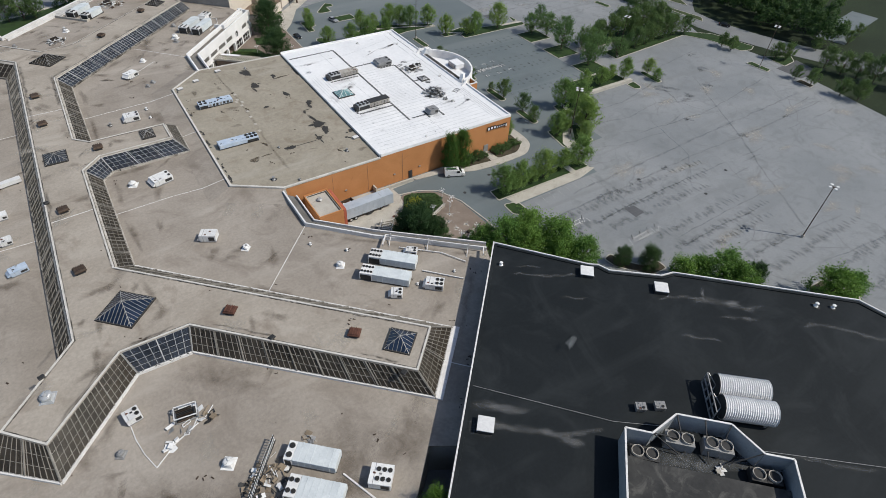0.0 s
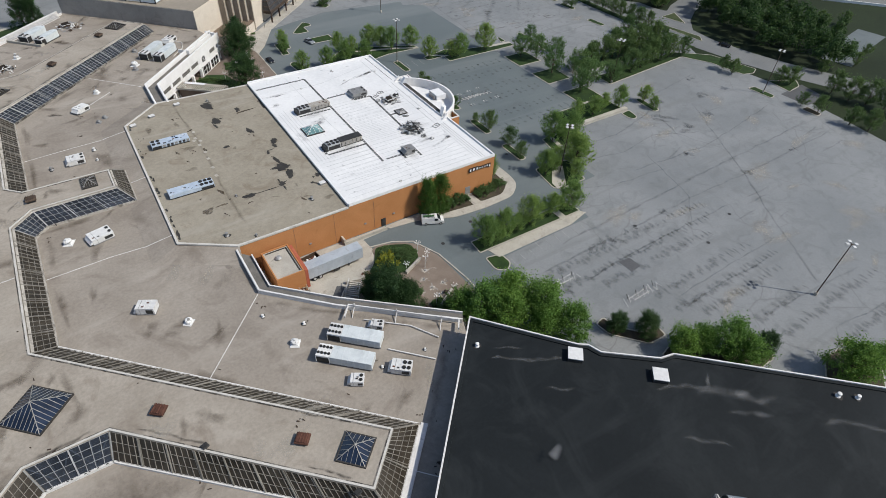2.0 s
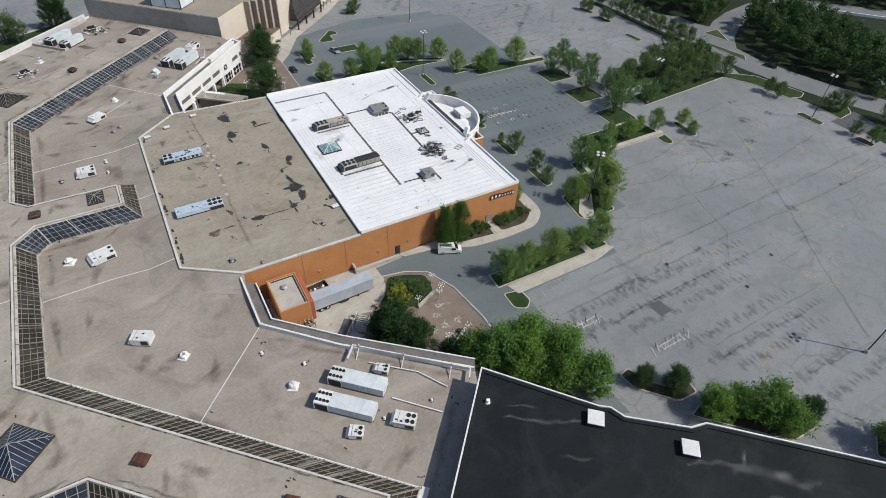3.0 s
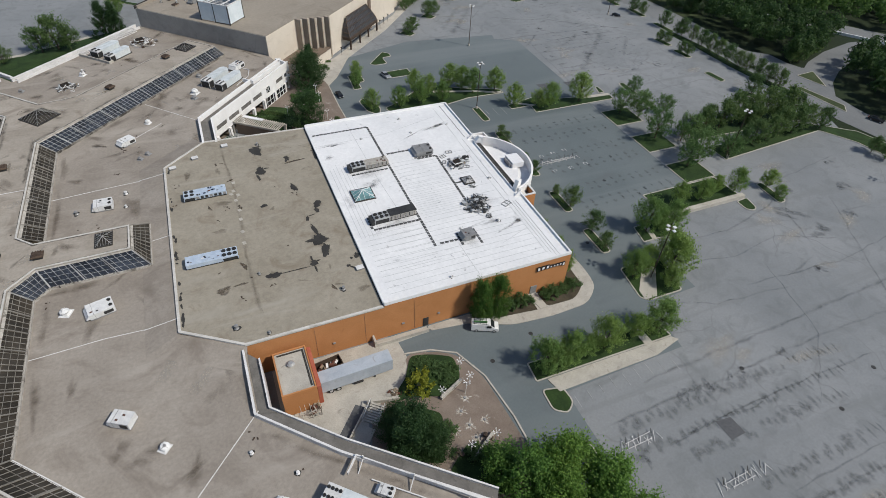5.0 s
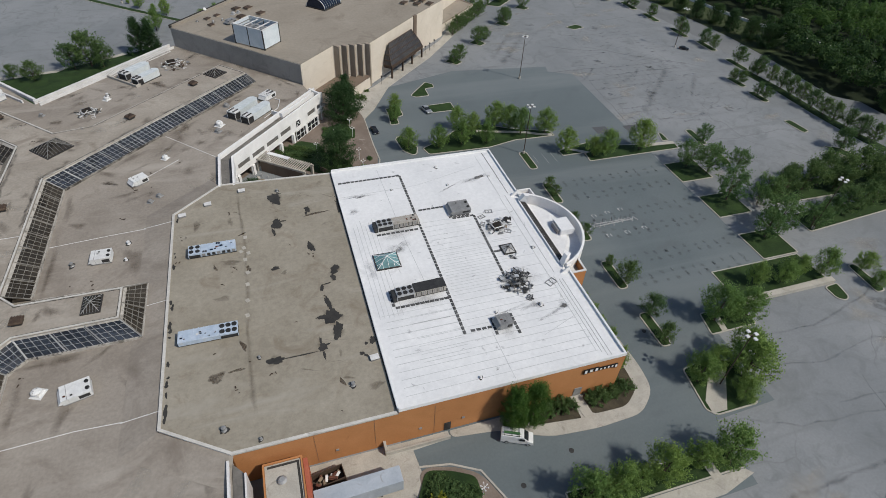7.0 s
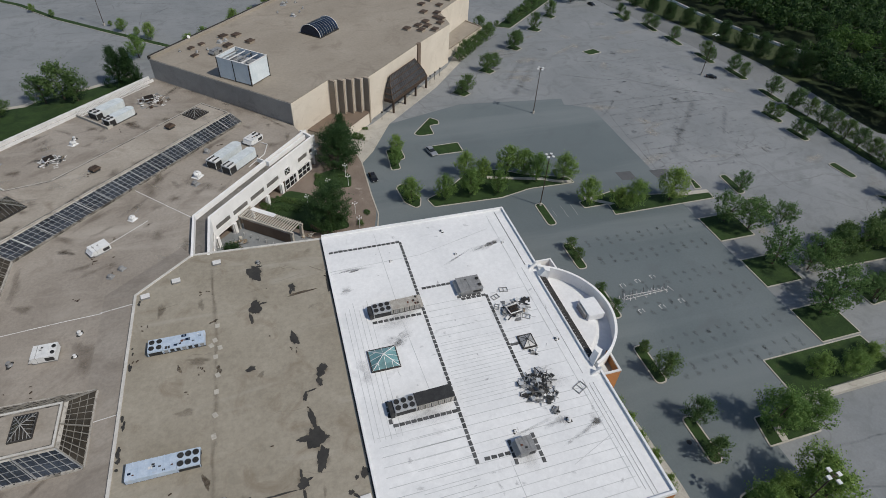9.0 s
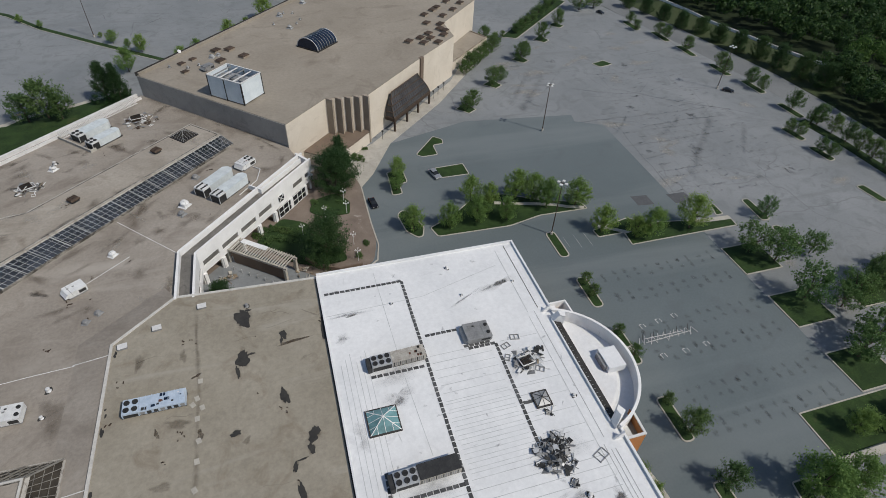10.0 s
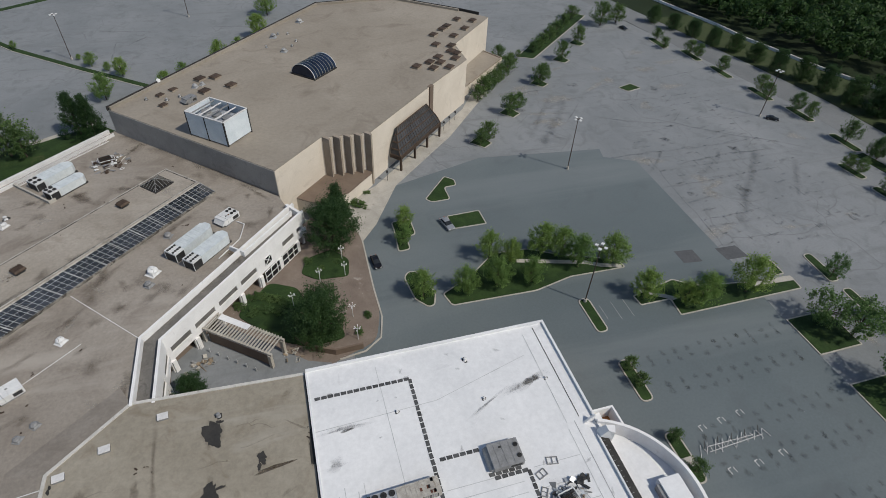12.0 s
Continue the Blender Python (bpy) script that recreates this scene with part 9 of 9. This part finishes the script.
def banner_lamp(x, y):
    """A short post with a spray of white globe arms."""
    ob = thing("plaza_lamp", pose(x, y, 0.12, 0, 0, x * 31 % 90), "short post with a star of white lamp arms on the plaza", "plaza lamp", "plaza lamps")
    bm = bmesh.new()
    cyl(bm, 0, 0, 0, 3.0, 0.06, n=8)
    part("pole", bm, "metal_white", ob)
    for k in range(6):
        bm = bmesh.new()
        a = k * math.pi / 3
        e = Vector((0.6 * math.cos(a), 0.6 * math.sin(a), 3.15 + 0.2 * (k % 2)))
        bar(bm, (0, 0, 2.95), e, 0.06, 0.05)
        arm = part("arm", bm, "metal_white", ob)
        bm = bmesh.new()
        bmesh.ops.create_icosphere(bm, subdivisions=1, radius=0.13, matrix=Matrix.Translation(e))
        part("globe", bm, "paint_white", arm)


for x, y in ((61.8, 90.0), (61.0, 85.4), (56.4, 85.6), (62.2, 86.6), (61.6, 75.0), (57.0, 74.6), (61.8, 203.0), (61.7, 197.9), (56.5, 197.3), (61.4, 186.3), (61.4, 180.6), (50.7, 191.8)):
    banner_lamp(x, y)
# pale star inlays in the plaza paving
for i, (x, y) in enumerate(((58.7, 82.2), (59.0, 79.3), (61.8, 79.3), (56.2, 79.3), (59.2, 76.8), (60.4, 84.4))):
    bm, fd = soft_mesh()
    rq = random.Random(i + 3)
    for k in range(11):
        a = k * 0.571 + rq.uniform(-0.2, 0.2)
        e = rq.uniform(0.6, 1.5)
        soft_blob(bm, fd, x + 0.55 * e * math.cos(a), y + 0.55 * e * math.sin(a), 0.146 + 0.0004 * k, 0.5 * e, 0.16, rq.randint(0, 999), a, 0.3, 0.8, 10)
    tagged(part("star_inlay", bm, "stain_star"), "faded pale star shape in the brown paving", "paving inlay", "star inlays", "structure")
    bm = bmesh.new()
    cyl(bm, x, y, 0.14, 0.3, 0.28, 0.2, 10)
    tagged(part("paving_light", bm, "metal_grey"), "round grey light set in the paving", "paving light", "paving lights")
for i, (x, y) in enumerate(((60.6, 76.6), (61.2, 75.8), (60.2, 75.4), (55.2, 75.6), (54.4, 75.0), (55.6, 74.8))):
    ob = thing("planter_bowl", pose(x, y, 0.14), "small round dark planter on the plaza", "planter", "plaza planters")
    bm = bmesh.new()
    cyl(bm, 0, 0, 0, 0.5, 0.3, 0.42, 12)
    part("bowl", bm, "metal_brown", ob)
# pergola in the court
pg = thing("pergola", pose(33.8, 188.0, 0.1, 0, 0, -39), "grey pergola with open slats over a brick wall", "pergola")
PL, PWD = 16.0, 3.6
for y in (0, PWD):
    bm = bmesh.new()
    box(bm, 0, PL, y - 0.2, y + 0.2, 3.4, 3.9)
    part("beam", bm, "concrete", pg)
    for x in (1.0, PL - 0.5):
        bm = bmesh.new()
        box(bm, x - 0.3, x + 0.3, y - 0.3, y + 0.3, 0, 3.4)
        part("post", bm, "concrete", pg)
bm = bmesh.new()
box(bm, 2, PL - 1, 0.2, 0.5, 0, 3.2)
part("wall", bm, "fin_brown", pg)
for i in range(24):
    bm = bmesh.new()
    x = 1.0 + i * 0.62
    box(bm, x, x + 0.16, -0.3, PWD + 0.3, 3.85, 4.1)
    part("slat", bm, "concrete", pg)
bm = bmesh.new()
box(bm, 2.6, 9.0, PWD - 1.0, PWD + 0.2, 4.1, 4.16)
part("cover_sheet", bm, "membrane_white", pg, "white sheet lying over the slats")
debris(34.4, 182.2, 0.18, 2.0, 16, 51, "heap of brown and grey rubbish in the service court", ("wood_weathered", "metal_grey", "concrete"))
debris(31.8, 178.8, 0.18, 1.6, 14, 52, "heap of pale rubble in the service court", ("concrete", "metal_grey"))
debris(49.6, 180.2, 0.18, 1.8, 12, 53, "scattered brown rubble beside the pergola", ("wood_weathered", "concrete"))
debris(38.6, 187.0, 0.18, 1.3, 8, 54, "scattered boards in the service court", ("wood_weathered", "metal_grey"))
bm = strip(bmesh.new(), [(50.4, 183.4), (53.0, 180.2), (57.0, 178.2), (62.0, 178.4)], 0.35, 0.1, 1.5)
tagged(part("garden_wall", bm, "fin_brown"), "low curved brown garden wall", "wall", kind="structure")
for i in range(7):
    x, y = 35.8 + i * 1.55, 189.0 - i * 1.25
    ob = thing("bollard", pose(x - 2.0, y - 3.4, 0.15), "short grey bollard in the service court", "bollard", "bollards")
    bm = bmesh.new()
    cyl(bm, 0, 0, 0, 1.0, 0.11, n=10)
    part("post", bm, "metal_galv", ob)
for x, y in ((77.4, 229.6), (98.6, 250.6), (101.0, 253.2), (103.6, 255.8)):
    ob = thing("path_lamp", pose(x, y, 0.1), "short dark post lamp on the pavement", "post lamp", "pavement lamps")
    bm = bmesh.new()
    cyl(bm, 0, 0, 0, 2.6, 0.07, n=8)
    part("post", bm, "metal_dark", ob)
    bm = bmesh.new()
    box(bm, -0.25, 0.25, -0.25, 0.25, 2.5, 2.95, None, 0.04)
    part("head", bm, "metal_dark", ob)

bm = strip(bmesh.new(), [(98.2, 193.3), (105.4, 191.2), (112.8, 189.1), (115.7, 187.4), (119.9, 186.1)], 1.1, 0.0, 0.19)
tagged(part("footpath", bm, "concrete"), "pale concrete footpath across the grass island", "footpath", kind="structure")

# ---- cart corral and worn markings ----


def corral(x, y, rz, n, label="pale zigzag of knocked-down cart rails on the asphalt"):
    ob = thing("cart_rail", pose(x, y, 0.03, 0, 0, rz), label, "cart rail", "cart rails")
    rq = random.Random(int(x))
    for i in range(n * 2):
        bm = bmesh.new()
        u = i * 1.3
        bar(bm, (u, rq.uniform(-1.1, -0.4), 0.05), (u + rq.uniform(0.5, 1.6), rq.uniform(0.4, 1.3), 0.25), 0.06)
        bar(bm, (u + 1.2, rq.uniform(0.2, 1.0), 0.25), (u + rq.uniform(0.9, 1.9), rq.uniform(-1.0, -0.3), 0.1), 0.06)
        part("rail", bm, "coping_white", ob)
        if i % 2:
            bm = bmesh.new()
            bar(bm, (u, 0.2, 0.1), (u + 0.5, 1.3, 0.7), 0.1)
            part("post", bm, "metal_dark", ob)
    for yy in (-0.5, 0.4):
        bm = bmesh.new()
        bar(bm, (rq.uniform(0, 3), yy, 0.25), (n * 2.6 - rq.uniform(0, 4), yy + rq.uniform(-0.6, 0.6), 0.3), 0.08)
        part("side_rail", bm, "coping_white", ob)


corral(109.5, 144.2, 0, 5)
corral(80.4, 66.2, -2, 3)
corral(91.0, 54.6, 0, 4)


def stalls(x0, x1, y, length, pitch=2.75, mat="stall_paint", w=0.1, name="stall_lines"):
    bm = bmesh.new()
    rr = random.Random(int(x0 * 7 + y))
    n = int((x1 - x0) / pitch)
    for i in range(n + 1):
        x = x0 + i * pitch
        a, b = y - length * rr.uniform(0.3, 1.0), y + length * rr.uniform(0.3, 1.0)
        strip(bm, [(x, a), (x, b)], w, 0.0, 0.028)
    ob = tagged(part(name, bm, mat), "row of worn, faded parking stall lines", "stall lines", kind="structure")
    return ob


stalls(79, 103, 77.2, 1.9, mat="paint_worn", w=0.09)
stalls(109.5, 116, 175, 3.0, mat="paint_worn", w=0.09)
for x, y, rz in ((113, 147.8, 10), (117, 148.2, 10), (121, 148.6, 10), (113, 140.2, 10), (118, 140.2, 10), (123, 140.6, 10)):
    bm = bmesh.new()
    strip(bm, [(-0.5, -0.5), (-0.5, 0.5), (0.1, 0.5)], 0.12, 0, 0.012)
    strip(bm, [(0.5, -0.5), (0.5, 0.4)], 0.12, 0, 0.012)
    bmesh.ops.transform(bm, matrix=pose(x, y, 0.025, 0, 0, rz), verts=bm.verts[:])
    tagged(part("painted_mark", bm, "paint_marking"), "small broken white painted mark on the asphalt", "marking", "painted marks", "structure")
# oil stains at the stalls, soft and worn
rr = random.Random(21)
bm, fd = soft_mesh()
for y0 in (140.6, 147.0, 124.8, 131.2, 156.0, 162.4):
    for i in range(11):
        x = 112.4 + i * 2.75 + rr.uniform(-0.3, 0.3)
        for k in (-1.1, 0.9):
            soft_blob(bm, fd, x, y0 + k + rr.uniform(-0.4, 0.4), 0.03, rr.uniform(0.45, 0.75), rr.uniform(0.5, 0.9), rr.randint(0, 9999), rr.uniform(-0.3, 0.3), 0.35, 0.5)
        if rr.random() < 0.3:
            soft_blob(bm, fd, x, y0 + rr.uniform(-0.8, 0.8), 0.032, 0.45, 0.6, rr.randint(0, 9999))
for y0, xa, xb in ((69.0, 83, 136), (64.4, 84, 136), (60.6, 92, 128), (52.6, 99, 134), (47.6, 100, 138), (44.0, 104, 134), (37.0, 112, 132), (31.8, 114, 150), (24, 120, 170), (16.5, 122, 172)):
    n = int((xb - xa) / 2.75)
    for i in range(n):
        x, f = xa + i * 2.75, rr.uniform(0.5, 1.0) * (1.0 if i < n * 0.7 else 0.6)
        if rr.random() < 0.9:
            soft_blob(bm, fd, x + rr.uniform(-0.2, 0.2), y0 + rr.uniform(-0.3, 0.3), 0.012, 1.05 * f, 1.5 * rr.uniform(0.7, 1.1), rr.randint(0, 9999), rr.uniform(-0.15, 0.15), 0.25, 0.6)
        soft_blob(bm, fd, x + 1.3 + rr.uniform(-0.3, 0.3), y0 + rr.uniform(-0.9, 0.9), 0.0125, 0.9 * f, 1.3 * rr.uniform(0.6, 1.1), rr.randint(0, 9999), rr.uniform(-0.3, 0.3), 0.25, 0.4)
for x, y, r in ((98, 71.3, 1.6), (103, 70.4, 2.2), (109, 70.8, 1.0), (112.4, 71.0, 0.9), (123, 71.2, 1.2), (150, 86, 1.6), (160.5, 104, 3.0), (163, 96, 2.4), (168, 112, 2.0), (176, 98, 1.6), (186, 108, 2.2), (192, 118, 1.4), (157, 71, 1.4), (181, 71.5, 1.3),
                (166, 205, 2.0), (178, 222, 1.6), (160, 232, 1.8), (186, 188, 1.8), (152, 206, 1.4), (84, 63, 1.4), (125, 258, 2.0), (150, 270, 1.6), (176, 262, 1.8)):
    for k in range(3):
        soft_blob(bm, fd, x + rr.uniform(-r, r), y + rr.uniform(-r, r) * 0.6, 0.012, r * rr.uniform(0.5, 1.0), r * rr.uniform(0.3, 0.6), rr.randint(0, 9999), rr.uniform(0, 3))
tagged(part("oil_stain_rows", bm, "stain_oil"), "rows of faint dark oil stains on parking stalls", "oil stains", kind="stuff")
# seams, tyre marks and cracks across the lots
bm, fd = soft_mesh()
for pts, w in (([(89, 63.9), (102, 64.2), (112, 64.2)], 0.35), ([(101.6, 47.4), (114.4, 47.6), (132, 46.9)], 0.35), ([(81, 70.6), (109, 70.7), (131, 71.6), (157, 71.1), (202, 71.5)], 0.4), ([(90, 64.0), (118, 65), (141, 64.5)], 0.3), ([(102, 50.2), (118, 50.4), (138, 50.1)], 0.25),
               ([(113, 37.1), (147, 34.3)], 0.35), ([(133, 35.7), (146, 56.3), (156, 70.6), (165, 85.4), (178, 106)], 0.45), ([(114, 20), (124, 27), (150, 24)], 0.35), ([(92, 75.5), (140, 77), (200, 79)], 0.5),
               ([(112, 100), (135, 96), (150, 98), (165, 92)], 0.3), ([(120, 105), (140, 104), (158, 108), (172, 116), (196, 120)], 0.35), ([(156, 92), (160, 104), (170, 113)], 0.4), ([(130, 88), (160, 86), (200, 92)], 0.3), ([(108, 91), (120, 86), (140, 84)], 0.3),
               ([(120, 60), (134, 72), (140, 92)], 0.25), ([(146, 180), (150, 224)], 0.3)):
    soft_line(bm, fd, pts, w, 0.016, rr.randint(0, 9999))
# seams, worn stall rows and old tyre tracks in the far lot
for pts, w in (([(136.9, 226.0), (152.1, 226.0), (172.1, 225.1), (186.2, 225.4)], 0.5), ([(143.6, 209.9), (161.0, 210.1), (183.9, 211.1)], 0.5), ([(145.5, 202.7), (158.8, 203.6)], 0.45), ([(156.6, 219.0), (174.2, 220.2), (189.5, 219.8)], 0.45),
               ([(159.7, 246.2), (169.8, 238.5), (181.4, 229.5), (191.0, 223.9), (199.5, 217.4)], 0.6), ([(144.8, 249.6), (155.1, 243.6), (164.1, 240.5)], 0.45), ([(156.9, 226.4), (146.5, 217.2)], 0.7), ([(147, 195.6), (166, 196.2)], 0.4)):
    soft_line(bm, fd, pts, w, 0.016, rr.randint(0, 9999))
# broad dark diagonal bands across the far lot
for pts, w in (([(184.9, 221.5), (170.5, 207.3), (155.3, 191.6)], 1.5), ([(173.2, 222.6), (156.9, 210.6)], 1.3), ([(192, 214), (178, 198)], 1.2)):
    soft_line(bm, fd, pts, w, 0.0145, rr.randint(0, 9999), 0.3)
for pts, w in (([(142.9, 261.6), (132, 247), (123.4, 235.9)], 1.8), ([(138.3, 262.6), (129, 251), (121.3, 241.1)], 1.6), ([(131.1, 237.2), (127.3, 244.7)], 1.5)):
    soft_line(bm, fd, pts, w, 0.0145, rr.randint(0, 9999), 0.5, 2.5)
for k in range(10):
    y = 187 + k * 3.9
    xa = 147.5 + rr.uniform(0, 6)
    for i in range(14):
        if rr.random() < 0.45:
            x = xa + i * 2.75
            soft_line(bm, fd, [(x, y - 1.8), (x + 0.1, y + 1.8)], 0.25, 0.018, rr.randint(0, 9999), 0.1, 1.5)
for k in range(26):
    x, y, a = rr.uniform(100, 195), rr.uniform(232, 290), rr.choice((0.1, 0.75, 0.85, 1.5)) + rr.uniform(-0.15, 0.15)
    if x < 146 and y < 236 or x + y > 480 or x < 118 and y > 245:
        continue
    l = rr.uniform(6, 18)
    soft_line(bm, fd, [(x, y), (x + l * math.cos(a), y + l * math.sin(a) * 0.8)], rr.uniform(0.2, 0.45), 0.017, rr.randint(0, 9999))
for k in range(10):
    x, y, a = rr.uniform(112, 190), rr.uniform(20, 105), rr.choice((0.0, 0.05, 0.1)) + rr.uniform(-0.1, 0.1)
    l = rr.uniform(5, 14)
    soft_line(bm, fd, [(x, y), (x + l * math.cos(a), y + l * math.sin(a))], rr.uniform(0.25, 0.5), 0.017, rr.randint(0, 9999))
for k in range(26):
    x, y = rr.uniform(-40, 70), rr.uniform(290, 400)
    a, l = rr.uniform(0, 3), rr.uniform(6, 26)
    soft_line(bm, fd, [(x, y), (x + l * math.cos(a), y + l * math.sin(a))], rr.uniform(0.25, 0.6), 0.017, rr.randint(0, 9999))
bd, fdd = soft_mesh()
for k in range(300):
    x, y = rr.uniform(147, 192), 184 + 3.0 * rr.randint(0, 24) + rr.uniform(-0.3, 0.3)
    if x + y > 470 or x < 160 and y > 235:
        continue
    a, l = rr.gauss(-0.02, 0.03), rr.uniform(1.0, 3.6)
    soft_line(bd, fdd, [(x, y), (x + l * math.cos(a) * 0.5, y + l * math.sin(a) * 0.5), (x + l * math.cos(a), y + l * math.sin(a))], rr.uniform(0.3, 0.6), 0.0165, rr.randint(0, 9999), 0.04, 1.2)
tagged(part("stall_dash_rows", bd, "stain_dash"), "rows of short dark worn stall dashes in the far lot", "worn marks", kind="stuff")
tagged(part("tyre_mark_rows", bm, "stain_tyre"), "faint dark seams, broad bands and tyre marks across the asphalt", "tyre marks", kind="stuff")
bm, fd = soft_mesh()
for k in range(90):
    x, y = rr.uniform(80, 205), rr.uniform(10, 300)
    if 108 < x < 145 and 110 < y < 235 or x + y > 490 or x < 118 and y > 84 or y > 100 and x < 146 and y < 240:
        continue
    soft_blob(bm, fd, x, y, 0.010, rr.uniform(2, 8), rr.uniform(1, 3.5), rr.randint(0, 9999), rr.uniform(-0.3, 0.5), core=0.3)
tagged(part("bleached_patch_field", bm, "stain_pale"), "bleached paler patches of old asphalt", "asphalt patches", kind="stuff")
# stains on the roofs: brown ponding marks, black drips, pale washes
bm, fd = soft_mesh()
bp, fp = soft_mesh()
roofs = [(LOW_POLY, LOW, (-60, 55, 0, 250)), (SPINE_POLY, SPINE, (-50, 34, 45, 230))]
for poly, z, (xa, xb, ya, yb) in roofs:
    n = 0
    while n < (130 if z == LOW else 70):
        x, y = rr.uniform(xa, xb), rr.uniform(ya, yb)
        if not inside(poly, x, y) or (z == LOW and inside(SPINE_POLY, x, y)):
            continue
        n += 1
        if rr.random() < 0.62:
            soft_blob(bm, fd, x, y, z + 0.006 + 0.0001 * (n % 20), rr.uniform(0.8, 4.2), rr.uniform(0.5, 1.6), rr.randint(0, 9999), rr.choice((0.8, -0.8, 0.1, 1.5)) + rr.uniform(-0.3, 0.3), core=0.4)
        else:
            soft_blob(bp, fp, x, y, z + 0.009 + 0.0001 * (n % 20), rr.uniform(1.5, 5.0), rr.uniform(0.6, 1.8), rr.randint(0, 9999), rr.choice((0.8, -0.8, 0.1)) + rr.uniform(-0.3, 0.3), core=0.4)
for x, y, rx, ry, a in ((20, 36, 7, 4, 0.8), (12, 38, 7, 5, 0.6), (27, 44, 6, 3, 0.8), (-14, 45, 8, 5, 0.4), (1, 60, 9, 3, -0.7), (-2, 38, 6, 6, 0), (27, 57.5, 4.5, 2.0, -0.8), (31, 56, 3.0, 1.5, 0.2), (38, 55, 2.6, 1.2, 0.7), (14, 74, 5.0, 1.6, -0.8), (2, 83, 5, 1.5, -0.8), (20, 66, 4, 1.4, -0.8), (-4.5, 104, 0.9, 6, 0), (-4.5, 120, 1.0, 5, 0), (0, 127.4, 6, 1.0, 0), (14.6, 135, 0.8, 6, 0),
                          (-4.8, 152, 0.9, 8, 0), (-4.6, 170, 0.9, 6, 0), (6, 188, 6, 1.1, 0.8), (18, 200, 7, 1.1, 0.8), (30, 213, 5, 1.2, 0.8), (23.5, 100, 1.6, 3, 0.3), (16, 110, 1.0, 3.5, 0), (25, 175, 1.0, 4, 0), (10, 150, 2.5, 4.0, 0.4)):
    soft_blob(bm, fd, x, y, LOW + 0.012, rx, ry, rr.randint(0, 9999), a, core=0.4)
for k in range(110):
    x, y = rr.uniform(-20, 50), rr.uniform(178, 250)
    if inside(LOW_POLY, x, y) and not inside(SPINE_POLY, x, y):
        soft_blob(bm, fd, x, y, LOW + 0.013 + 0.00005 * k, rr.uniform(1.0, 5.0), rr.uniform(0.6, 2.0), rr.randint(0, 9999), rr.choice((0.8, 0.8, -0.8)) + rr.uniform(-0.3, 0.3), core=0.3)
for pts, w in (([(48, 221), (30, 239), (14, 254)], 1.6), ([(27.5, 184), (40, 198), (52, 212)], 0.9), ([(17, 162.5), (26, 170.5)], 0.7), ([(16.2, 112), (16.2, 160)], 0.6), ([(25, 102.5), (16.6, 108.6)], 0.9), ([(26, 90), (26, 101)], 0.7), ([(53, 63), (37, 76.6), (27, 86)], 0.7), ([(49.6, 60), (38, 48)], 0.8)):
    soft_line(bm, fd, pts, w, LOW + 0.016, rr.randint(0, 999), 0.3, 2.0)
bt, ft = soft_mesh()
for pts, w in (([(-10.3, 160), (-10.2, 178), (-5.6, 182.4)], 0.55), ([(-16.9, 150), (-16.9, 176), (-16.8, 190)], 0.5), ([(1.5, 189.6), (8, 196)], 0.5), ([(13, 201), (17, 205)], 0.5), ([(-11, 71.5), (-3, 71.6)], 0.4), ([(-22, 61.2), (-14, 69.4)], 0.3), ([(2, 69), (10, 61)], 0.25), ([(20, 51), (25, 46)], 0.25), ([(-17, 112), (-17, 122)], 0.4),
               ([(-10, 132), (-7, 136)], 0.35), ([(29, 53), (22, 60)], 0.25), ([(0, 82), (-6, 88)], 0.3), ([(-22, 75), (-19, 78)], 0.4)):
    soft_line(bt, ft, pts, w, SPINE + 0.02, rr.randint(0, 999), 0.25, 1.2)
soft_line(bt, ft, [(50, 220.4), (32, 238.4), (15, 254.6)], 0.7, LOW + 0.024, 6, 0.3, 1.5)
soft_line(bt, ft, [(1.0, 178.6), (4.6, 176.6)], 0.6, LOW + 0.022, 5, 0.2, 0.9)
tagged(part("tar_streak_field", bt, "stain_black"), "black tar smears along the edges of the roof", "roof stains", kind="stuff")
tagged(part("roof_stain_field", bm, "stain_brown"), "brown water stains on the tan roofs", "roof stains", kind="stuff")
tagged(part("roof_wash_field", bp, "stain_pale"), "pale dusty washes on the tan roofs", "roof stains", kind="stuff")
for x, y in ((68.6, 89.8), (104.6, 112), (78.6, 93.0), (112.4, 71.2), (137.0, 62.0), (150.4, 86.0), (123.0, 57.8), (85.0, 88.6)):
    bm = bmesh.new()
    cyl(bm, x, y, 0.0, 0.045, 0.45, n=16)
    tagged(part("manhole_cover", bm, "metal_dark"), "round dark manhole cover in the asphalt", "manhole", "manhole covers", "structure")
